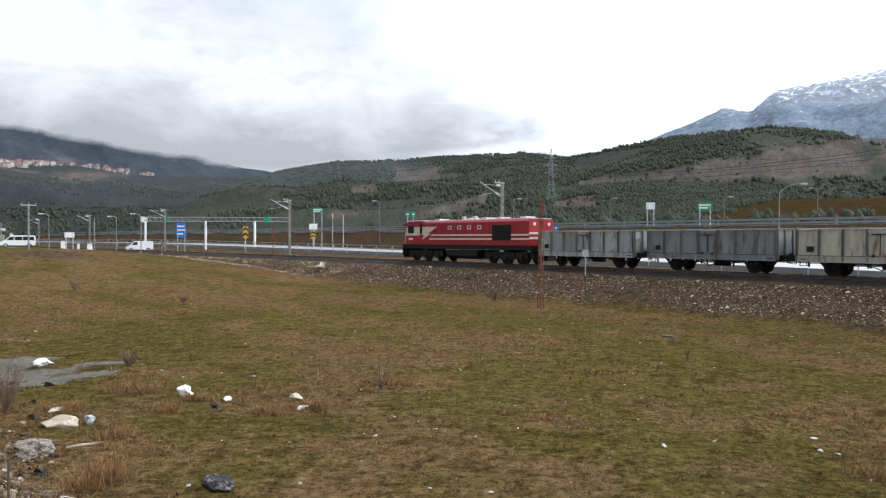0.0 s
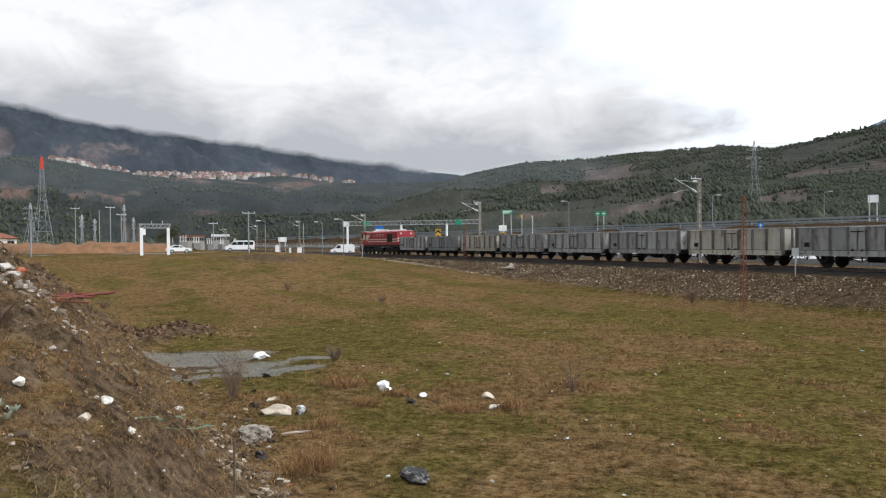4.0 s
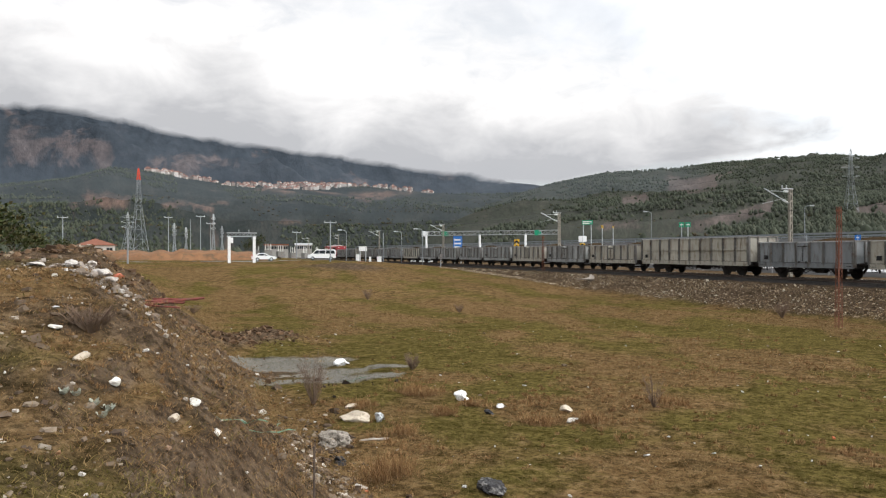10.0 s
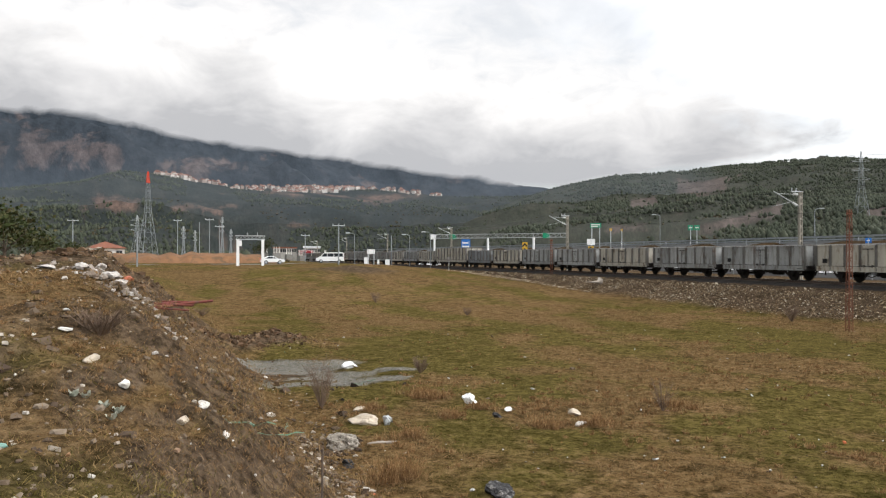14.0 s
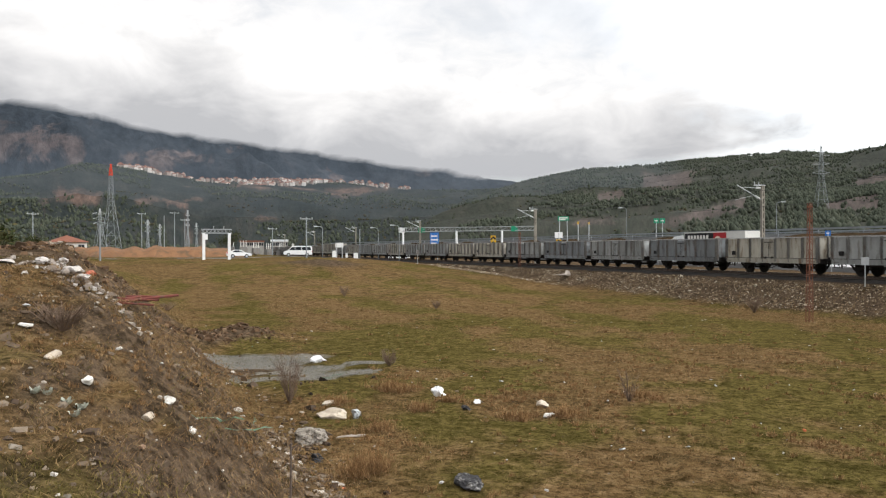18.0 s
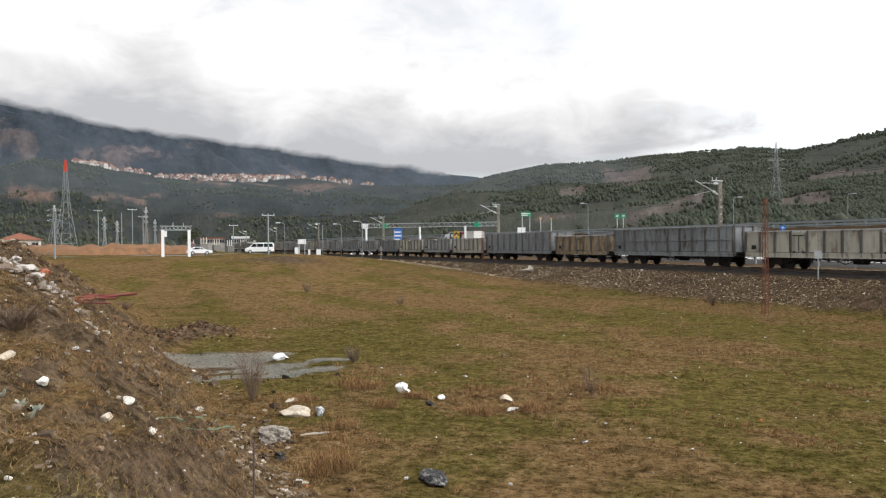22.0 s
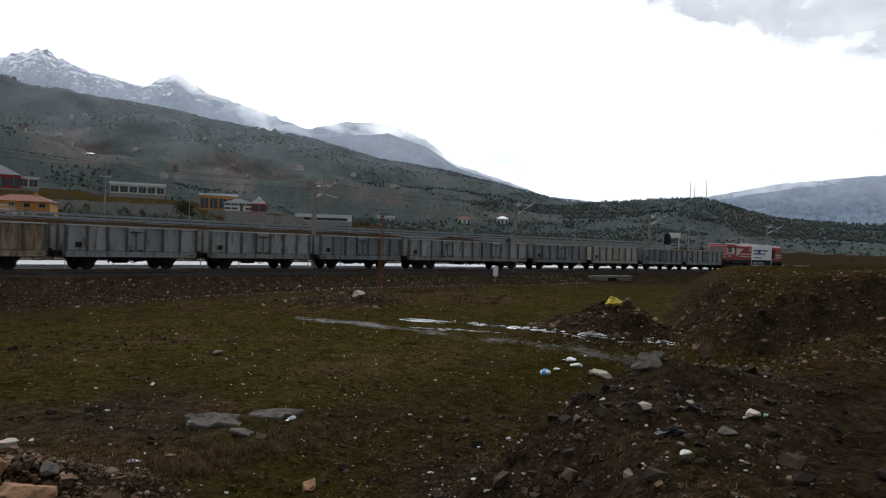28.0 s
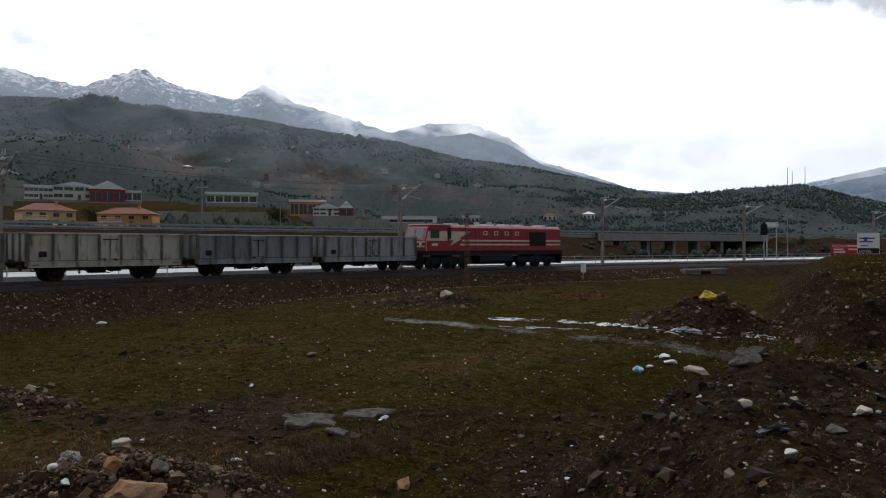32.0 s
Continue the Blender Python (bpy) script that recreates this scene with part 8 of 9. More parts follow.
def add_stone(V, F, c, s, r, flat=0.6):
    if r.random() < 0.65:
        # a broken block
        i0 = len(V)
        rot = Euler((r.uniform(-0.5, 0.5), r.uniform(-0.5, 0.5), r.uniform(0, 6))).to_matrix()
        sc = (r.uniform(0.55, 1.25), r.uniform(0.5, 0.95), flat * r.uniform(0.6, 1.1))
        for cx, cy, cz in ((-1, -1, -1), (1, -1, -1), (1, 1, -1), (-1, 1, -1), (-1, -1, 1), (1, -1, 1), (1, 1, 1), (-1, 1, 1)):
            k = 0.42 if cz > 0 else 0.5
            w = rot @ Vector((cx * k * sc[0] * r.uniform(0.55, 1.2), cy * k * sc[1] * r.uniform(0.55, 1.2), cz * 0.45 * sc[2] * r.uniform(0.6, 1.2)))
            V.append((c.x + w.x * s, c.y + w.y * s, c.z + w.z * s))
        for f in ((0, 3, 2, 1), (4, 5, 6, 7), (0, 1, 5, 4), (1, 2, 6, 5), (2, 3, 7, 6), (3, 0, 4, 7)):
            F.append(tuple(i0 + q for q in f))
        return
    i0 = len(V)
    g = 1.618
    rot = Euler((r.uniform(0, 6), r.uniform(0, 6), r.uniform(0, 6))).to_matrix()
    sc = (r.uniform(0.7, 1.3), r.uniform(0.6, 1.1), flat * r.uniform(0.7, 1.2))
    for v in ((-1, g, 0), (1, g, 0), (-1, -g, 0), (1, -g, 0), (0, -1, g), (0, 1, g), (0, -1, -g), (0, 1, -g), (g, 0, -1), (g, 0, 1), (-g, 0, -1), (-g, 0, 1)):
        w = rot @ (Vector(v) * 0.53 * r.uniform(0.75, 1.2))
        V.append((c.x + w.x * s * sc[0] / 2, c.y + w.y * s * sc[1] / 2, c.z + w.z * s * sc[2] / 2))
    for f in ((0, 11, 5), (0, 5, 1), (0, 1, 7), (0, 7, 10), (0, 10, 11), (1, 5, 9), (5, 11, 4), (11, 10, 2), (10, 7, 6), (7, 1, 8), (3, 9, 4), (3, 4, 2), (3, 2, 6), (3, 6, 8), (3, 8, 9), (4, 9, 5), (2, 4, 11), (6, 2, 10), (8, 6, 7), (9, 8, 1)):
        F.append(tuple(i0 + q for q in f))


def add_bit(V, F, c, s, r):
    """A small flat chip of stone."""
    i0 = len(V)
    a0 = r.uniform(0, 6.28)
    t = Vector((r.gauss(0, 0.3), r.gauss(0, 0.3), 0))
    for k in range(4):
        a = a0 + k * 1.571 + r.uniform(-0.4, 0.4)
        l_ = s * 0.5 * r.uniform(0.6, 1.25)
        dx, dy = math.cos(a) * l_, math.sin(a) * l_
        V.append((c.x + dx, c.y + dy, c.z + t.x * dx + t.y * dy + s * 0.12))
    V.append((c.x, c.y, c.z + s * 0.36))
    V.append((c.x, c.y, c.z - s * 0.2))
    for k in range(4):
        F.append((i0 + k, i0 + (k + 1) % 4, i0 + 4))
        F.append((i0 + (k + 1) % 4, i0 + k, i0 + 5))


M["rubble"] = island_material("rubble", [(0.0, (0.050, 0.032, 0.020)), (0.6, (0.115, 0.070, 0.041)), (0.88, (0.19, 0.12, 0.072)), (0.97, (0.30, 0.22, 0.15)), (1.0, (0.46, 0.40, 0.32))])
M["clod"] = island_material("clod", [(0.0, (0.018, 0.013, 0.010)), (0.6, (0.040, 0.029, 0.021)), (1.0, (0.075, 0.055, 0.040))])


def rubble():
    """Broken stone on the heaps, and clods of dark earth in the meadow."""
    r = random.Random(15)
    V, F = [], []
    for hx, hy, h, rad in HEAPS:
        if rad > 4.5 or h < 0.1 or (hy < -3 and math.hypot(hx, hy) < 16):
            continue
        d = math.hypot(hx, hy)
        for k in range(int((520 if hy > 0 else 200) * rad) if d < 16 else int(110 * rad)):
            p = Vector((hx + r.gauss(0, rad * 0.55), hy + r.gauss(0, rad * 0.55), 0))
            p.z = land(p.x, p.y) + 0.005
            add_stone(V, F, p, min(0.28, 0.025 + 0.04 * r.expovariate(1.0)) * (1 if d < 16 else 1.8), r, 0.8)
    for az, d in scatter(2600, -136, -98, 5, 22, r, 1.2):
        p = at(az, d)
        p.z = land(p.x, p.y) + 0.005
        add_stone(V, F, p, min(0.22, 0.015 + 0.022 * r.expovariate(1.0)), r, 0.7)
    # the cut earth face of the raised ground
    for az, d in scatter(1700, -138, -123, 28, 40, r, 1.0):
        p = at(az, d)
        p.z = land(p.x, p.y) + 0.01
        add_stone(V, F, p, min(0.40, 0.04 + 0.05 * r.expovariate(1.0)), r, 0.7)
    tagged(pieces("rubble", V, F, M["rubble"]), "orange-brown broken stone and gravel on the heaps", "rubble", kind="stuff")
    V, F = [], []
    for az, d, w, dp, n in ((-66, 21.5, 2.2, 0.8, 260), (-71, 21, 1.0, 0.6, 120), (-76, 19.5, 1.6, 0.6, 110), (-83, 19.5, 1.0, 0.5, 80), (-79, 30, 3.0, 0.8, 160), (-86, 30, 3.0, 0.7, 120), (-100, 43, 2.6, 0.8, 200), (-93, 17, 2.4, 0.9, 120), (-104, 15, 2.5, 1.0, 160),
                            (-110, 18, 2.0, 1.0, 140), (-101, 22, 2.4, 0.8, 110), (-96, 27, 2.6, 0.7, 110), (-88, 24, 2.0, 0.6, 90), (-121, 13, 3.4, 2.2, 700), (-127, 11, 3.0, 2.4, 500), (-115, 11, 2.4, 2.0, 300), (-126, 24, 3.0, 2.0, 260), (-131, 33, 3.0, 2.0, 260), (-52, 17, 1.6, 0.5, 50), (29, 23, 2.0, 0.8, 70), (31, 16, 1.4, 1.6, 160)):
        c = at(az, d)
        u = c.normalized()
        v = Vector((-u.y, u.x, 0))
        for k in range(n // 2):
            p = c + v * r.gauss(0, w * 0.5) + u * r.gauss(0, dp * 0.9)
            p.z = land(p.x, p.y) + 0.01
            add_stone(V, F, p, min(0.34, 0.03 + 0.055 * r.expovariate(1.0)), r, 0.7)
    tagged(pieces("earth_clods", V, F, M["clod"]), "dark clods of turned wet earth in the grass", "clods", kind="stuff")


rubble()


RIGHT_END = s_at(-52)


def stones():
    r = random.Random(5)
    V, F = [], []
    for az, d in scatter(4200, -133, 54, 4.5, 46, r, 1.5):
        p = at(az, d)
        q, s = across(p.x, p.y)
        if q > -5:
            continue
        b = bare_at(p.x, p.y)
        if r.random() > 0.06 + 1.0 * b:
            continue
        p.z = land(p.x, p.y) + 0.005
        add_stone(V, F, p, min(0.26, 0.025 + 0.045 * r.expovariate(1.1)), r)
    # the bank's slope, strewn with stones of all sizes
    for k in range(1500):
        p = at(r.uniform(29, 56), 5 + 22 * r.random() ** 1.3)
        if p.x * C41 + p.y * S41 > 4.2 + r.gauss(0, 0.5):
            continue
        p.z = land(p.x, p.y) + 0.005
        add_stone(V, F, p, min(0.30, 0.02 + 0.035 * r.expovariate(1.0)) * (0.6 + p.length * 0.035), r)
    # stony streak down the bank's foot
    for k in range(1300):
        t = r.random()
        p = at(33 - 8 * t + r.gauss(0, 2.0), 8 + 9 * (1 - t) + r.gauss(0, 1.0))
        p.z = land(p.x, p.y) + 0.005
        add_stone(V, F, p, min(0.25, 0.03 + 0.05 * r.expovariate(1.2)), r)
    tagged(pieces("loose_stones", V, F, M["stone"]), "loose grey and white stones and rubble", "stones", kind="stuff")
    V, F = [], []
    for k in range(42000):
        s = r.uniform(-75, 110)
        o = -3.1 - 3.5 * r.random()
        if s < RIGHT_END and r.random() < 0.8:
            continue
        x, y, h = line(s, o)
        p = Vector((x, y, land(x, y) + 0.02))
        if noise.noise((s * 0.12, o * 0.5, 1)) < r.uniform(-0.7, 0.15):
            continue
        add_bit(V, F, p, min(0.28, 0.05 + 0.04 * r.expovariate(1.0)), r)
    tagged(pieces("embankment_stones", V, F, M["pale_stone"]), "pale stones scattered down the railway embankment", "stones", kind="stuff")
    V, F = [], []
    for az, d in scatter(700, -133, 54, 6, 45, r, 1.2):
        p = at(az, d)
        q, s = across(p.x, p.y)
        if q > -5:
            continue
        p.z = land(p.x, p.y) + 0.02
        add_stone(V, F, p, min(0.13, 0.02 + 0.035 * r.expovariate(1.2)), r, 0.4)
    for az, d in scatter(420, -133, -78, 8, 34, r, 1.1):
        p = at(az, d)
        p.z = land(p.x, p.y) + 0.02
        add_stone(V, F, p, min(0.16, 0.025 + 0.035 * r.expovariate(1.2)), r, 0.35)
    tagged(pieces("litter_bits", V, F, M["litter"]), "small white and coloured scraps of litter", "litter", kind="stuff")


stones()


# ---- single things on the field ----
def ground_hit(az, el):
    """Where a line of sight meets the ground."""
    d, k = 4.0, math.tan(radians(el))
    while d < 140:
        p = at(az, d)
        z = land(p.x, p.y)
        if EYE + d * k <= z:
            p.z = z
            return p
        d += 0.05
    return p


M["rock_beige"] = material("rock_beige", (0.46, 0.40, 0.32), 0.85, 0, 0.25, 3, 30, 0.5, 0, (0.22, 0.18, 0.14), 0.62, 3.0, spec=0.1)
M["rock_orange"] = material("rock_orange", (0.30, 0.17, 0.095), 0.85, 0, 0.3, 3, 30, 0.5, 0, (0.15, 0.10, 0.07), 0.58, 3.0, spec=0.1)
M["rock_grey"] = material("rock_grey", (0.135, 0.118, 0.098), 0.8, 0, 0.3, 3, 30, 0.5, 0, (0.36, 0.35, 0.33), 0.62, 4.0, spec=0.1)
M["asphalt_rock"] = material("asphalt_rock", (0.040, 0.039, 0.041), 0.7, 0, 0.5, 5, 40, 0.8, 0, (0.34, 0.33, 0.31), 0.60, 7.0, spec=0.25)
M["slab_grey"] = material("slab_grey", (0.098, 0.086, 0.070), 0.8, 0, 0.4, 4, 26, 0.9, 0, (0.05, 0.038, 0.026), 0.54, 3.0, spec=0.2)
M["rock_white"] = material("rock_white", (0.62, 0.60, 0.55), 0.8, 0, 0.15, 3, 30, 0.4, 0, (0.36, 0.33, 0.29), 0.64, 4.0, spec=0.1)
M["rock_pitted"] = material("rock_pitted", (0.30, 0.27, 0.23), 0.9, 0, 0.3, 8, 40, 0.8, 0, (0.07, 0.06, 0.05), 0.55, 16.0, spec=0.1)
M["plastic_white"] = material("plastic_white", (0.74, 0.75, 0.76), 0.35, 0, 0.06, 5, 40, 0.2)
M["sack"] = material("sack", (0.42, 0.39, 0.36), 0.6, 0, 0.2, 5, 40, 0.3, 0, (0.25, 0.2, 0.16), 0.6, 4.0)
M["plastic_yellow"] = material("plastic_yellow", (0.56, 0.42, 0.06), 0.4, 0, 0.1, 5, 40, 0.2)
M["plastic_green"] = material("plastic_green", (0.085, 0.150, 0.095), 0.45, 0, 0.1, 5, 40, 0.2)
M["plastic_blue"] = material("plastic_blue", (0.08, 0.35, 0.55), 0.4, 0, 0.1, 5, 40, 0.2)
M["plastic_orange"] = material("plastic_orange", (0.34, 0.10, 0.055), 0.45, 0, 0.15, 5, 40, 0.2)
M["puddle"] = material("puddle", (0.05, 0.048, 0.045), 0.05, 0, 0.1, 1, 10, 0.0, spec=0.5)
M["old_wood"] = material("old_wood", (0.33, 0.29, 0.25), 0.85, 0, 0.25, 3, 40, 0.3, 0, None, 0.6, 1, (1, 8, 1))


def lump(size, seed, subdiv=2, flat=0.6, knobs=0.25, cuts=0, pits=0.0):
    """A rounded shape; cuts give it the broken faces of a rock."""
    bm = B()
    bmesh.ops.create_icosphere(bm, subdivisions=subdiv, radius=0.5)
    r = random.Random(seed)
    for k in range(cuts):
        n = Vector((r.gauss(0, 1), r.gauss(0, 1), r.gauss(0, 1))).normalized()
        c = r.uniform(0.24, 0.40)
        for v in bm.verts:
            e = v.co.dot(n) - c
            if e > 0:
                v.co -= n * e
    for v in bm.verts:
        n = noise.fractal(v.co * 2.1 + Vector((seed * 3.1, 0, 0)), 1.0, 2.0, 3)
        k = 1 + knobs * n + pits * (noise.noise(v.co * 9.0 + Vector((seed * 1.7, 4, 0))) + 0.6 * noise.noise(v.co * 19.0 + Vector((0, seed, 2))))
        v.co = Vector((v.co.x * size[0] * k, v.co.y * size[1] * k, v.co.z * size[2] * k))
    return bm


def boulder(label, az, el, size, mat, seed, name="boulder", category="boulder", sink=0.25, rz=None, tilt=0):
    p = ground_hit(az, el)
    near = min(1.0, (p - Vector((0, 0, EYE))).length / 17.0)
    size = tuple(v * near for v in size)
    ob = finish(name, lump(size, seed, 4 if mat in ("rock_pitted", "asphalt_rock") or min(size) > 0.25 else 3, 0.6, 0.22, 4 if mat == "rock_pitted" else 9, {"rock_pitted": 0.20, "asphalt_rock": 0.16}.get(mat, 0.05)), M[mat])
    ob.matrix_basis = pose(p.x, p.y, p.z + size[2] * (0.5 - sink), tilt, 0, seed * 47 if rz is None else rz)
    return tagged(ob, label, category)


for k, (lab, az, el, size, mat) in enumerate((
        ("flat cream boulder lying in the grass", 27.2, -12.6, (0.85, 0.5, 0.34), "rock_beige"),
        ("dark pitted porous boulder at the bank's foot", 28.7, -14.3, (0.68, 0.55, 0.48), "rock_pitted"),
        ("thin beige slab of stone in the grass", 27.4, -11.6, (0.75, 0.35, 0.12), "rock_beige"),
        ("dark slab of broken asphalt with a pale crust", 16.8, -17.7, (0.82, 0.6, 0.36), "asphalt_rock"),
        ("rounded grey stone in the weeds", 11.1, -11.9, (0.32, 0.26, 0.24), "rock_beige"),
        ("long pale stone in the grass", 10.6, -12.6, (0.42, 0.22, 0.17), "rock_white"),
        ("white stone on the bank", 38.8, -10.9, (0.45, 0.25, 0.2), "rock_white"),
        ("beige stone on the bank", 40.2, -12.2, (0.4, 0.3, 0.25), "rock_beige"),
        ("pale stone on the bank's slope", 47.8, -5.2, (0.35, 0.2, 0.15), "rock_white"),
        ("grey stone on the bank's slope", 46.3, -7.4, (0.4, 0.28, 0.24), "rock_beige"),
        ("grey stone half sunk in the bank", 44.2, -9.2, (0.36, 0.25, 0.2), "rock_white"),
        ("dark flat stone on the bank", 45.4, -16.6, (0.3, 0.24, 0.12), "rock_grey"),
        ("brown stone on the bank", 47.6, -13.6, (0.2, 0.16, 0.12), "rock_orange"),
        ("pale stone at the bank's foot", 34.0, -11.9, (0.3, 0.2, 0.14), "rock_white"),
        ("large orange-brown rock on the rubble heap", -77.9, -17.6, (1.25, 0.8, 0.7), "rock_orange"),
        ("orange-brown rock on the rubble heap", -76.6, -15.6, (0.55, 0.4, 0.45), "rock_orange"),
        ("brown rock on the rubble heap", -73.9, -14.6, (0.6, 0.4, 0.36), "rock_pitted"),
        ("dark grey stone on the rubble heap", -79.6, -15.8, (0.45, 0.32, 0.32), "rock_grey"),
        ("pale grey stone on the rubble heap", -77.2, -13.8, (0.42, 0.3, 0.24), "rock_beige"),
        ("pinkish rock at the edge of the grass", -97.5, -18.0, (0.5, 0.4, 0.34), "rock_orange"),
        ("beige boulder on the earth mound", -119.3, -9.2, (0.9, 0.45, 0.35), "rock_beige"),
        ("pale rounded stone beside the mound", -117.3, -8.6, (0.5, 0.35, 0.22), "rock_white"),
        ("pale stone beside the mound", -115.9, -8.9, (0.36, 0.25, 0.16), "rock_white"),
        ("grey rock on the mound's slope", -117.6, -12.5, (0.3, 0.25, 0.2), "rock_grey"),
        ("grey rock on the mound's slope", -122.5, -11.4, (0.4, 0.3, 0.25), "rock_beige"),
        ("grey rock in the earth", -128.3, -12.6, (0.45, 0.36, 0.26), "rock_grey"),
        ("pale rock in the earth", -129.8, -11.2, (0.5, 0.36, 0.3), "rock_beige"),
        ("pale rock in the earth", -125.4, -14.2, (0.3, 0.25, 0.18), "rock_white"),
        ("round stone on top of the low heap", -100.7, -3.9, (0.8, 0.6, 0.5), "rock_beige"),
        ("white stone in the meadow", -75.9, -5.4, (0.5, 0.3, 0.18), "rock_white"),
        ("dark stone in the meadow", -90.4, -8.2, (0.55, 0.35, 0.22), "rock_grey"),
        ("dark flat scrap of rubber in the grass", -16.9, -7.0, (0.75, 0.5, 0.14), "black"),
        ("white stone in the field", -43.6, -15.0, (0.2, 0.16, 0.14), "rock_white"),
        ("white stone in the field", -34.7, -12.8, (0.18, 0.14, 0.12), "rock_white"),
        ("green-white stone beside the heap", -72.9, -14.9, (0.3, 0.2, 0.18), "rock_white"),
        ("white stone beside the heap", -73.6, -15.9, (0.28, 0.2, 0.16), "rock_white"))):
    boulder(lab, az, el, size, mat, k)


def bag(label, az, el, size, mat, seed, name="plastic_bag"):
    p = ground_hit(az, el)
    near = min(1.0, (p - Vector((0, 0, EYE))).length / 19.0)
    size = tuple(v * near for v in size)
    bm = lump(size, seed + 50, 3, 0.7, 0.5, 7, 0.22)
    th = thing(name, label, "litter", pose(p.x, p.y, p.z + size[2] * 0.3, 0, 0, seed * 31))
    part("bag_body", bm, M[mat], th)
    # a torn flap that lies beside it
    bm = B()
    r = random.Random(seed)
    rows = []
    for i in range(4):
        rows.append([bm.verts.new((size[0] * (0.25 + 0.17 * i), size[1] * (0.22 * j - 0.33 + r.uniform(-0.06, 0.06)), size[2] * (0.12 - 0.13 * i + r.uniform(-0.05, 0.08)))) for j in range(4)])
    for i in range(3):
        for j in range(3):
            bm.faces.new((rows[i][j], rows[i][j + 1], rows[i + 1][j + 1], rows[i + 1][j]))
    part("torn_flap", bm, M[mat], th)


for k, (lab, az, el, size, mat) in enumerate((
        ("crumpled white plastic bag in the grass", 19.1, -11.2, (0.3, 0.26, 0.34), "plastic_white"), ("white plastic bag in the grass", 28.2, -8.5, (0.5, 0.4, 0.32), "plastic_white"),
        ("small white plastic scrap in the weeds", 16.0, -11.7, (0.24, 0.16, 0.12), "plastic_white"), ("grey crumpled bag beside the boulder", 25.3, -12.7, (0.26, 0.22, 0.3), "galv"),
        ("white rubbish sack on the bank's crest", 46.9, -0.9, (0.42, 0.34, 0.2), "sack"), ("white rubbish sack on the bank's crest", 45.6, -1.0, (0.4, 0.34, 0.2), "sack"),
        ("white rubbish sack on the bank's slope", 44.9, -1.6, (0.45, 0.35, 0.2), "sack"), ("white rubbish sack on the bank's slope", 44.4, -2.1, (0.4, 0.3, 0.18), "sack"), ("grey sack on the bank's crest", 48.9, -0.9, (0.5, 0.4, 0.12), "sack"),
        ("orange plastic scrap on the bank", 44.0, -2.0, (0.4, 0.3, 0.2), "plastic_orange"), ("dark plastic scrap at the bank's foot", 28.3, -15.6, (0.4, 0.3, 0.2), "black"), ("dark plastic lump in the weeds", 17.0, -12.2, (0.22, 0.18, 0.14), "black"),
        ("yellow plastic sheet on the dark heap", -119.9, -3.9, (1.1, 0.6, 0.5), "plastic_yellow"), ("white plastic bag beside the mound", -117.0, -8.2, (0.5, 0.3, 0.2), "plastic_white"),
        ("black plastic sack on the mound", -124.5, -13.0, (0.55, 0.35, 0.22), "black"), ("white plastic scrap in the field", -85.0, -15.5, (0.3, 0.2, 0.1), "plastic_white"), ("white plastic bottle in the grass", -96.0, -13.0, (0.3, 0.1, 0.1), "plastic_white"))):
    bag(lab, az, el, size, mat, k)

# broken plaster and stones round the sacks on the crest
def crest_debris():
    r = random.Random(44)
    V, F = [], []
    c = [ground_hit(a, e) for a, e in ((48.6, -1.0), (47.0, -0.9), (45.8, -1.1), (44.9, -1.8), (44.2, -2.4), (43.0, -3.2))]
    for k in range(240):
        q = r.choice(c)
        p = Vector((q.x + r.gauss(0, 0.35), q.y + r.gauss(0, 0.35), 0))
        p.z = land(p.x, p.y) + 0.02
        add_stone(V, F, p, min(0.22, 0.04 + 0.05 * r.expovariate(1.0)), r, 0.7)
    tagged(pieces("plaster_debris", V, F, M["plaster"]), "broken pale plaster and stones on the bank's crest", "debris", kind="stuff")


M["plaster"] = island_material("plaster_debris", [(0.0, (0.13, 0.095, 0.070)), (0.5, (0.25, 0.205, 0.165)), (0.85, (0.40, 0.36, 0.32)), (1.0, (0.62, 0.60, 0.57))])
crest_debris()

# blue and white wrapper
p = ground_hit(-115.1, -9.3)
th = thing("drinks_pack", "blue and white plastic wrapper on the ground", "litter", pose(p.x, p.y, p.z + 0.08, 8, 4, 35))
part("wrapper", lump((0.42, 0.24, 0.2), 77, 2, 0.6, 0.15), M["plastic_white"], th)
part("label_band", rod(B(), (-0.07, 0, 0.0), (0.07, 0, 0.0), 0.125, 10), M["plastic_blue"], th)


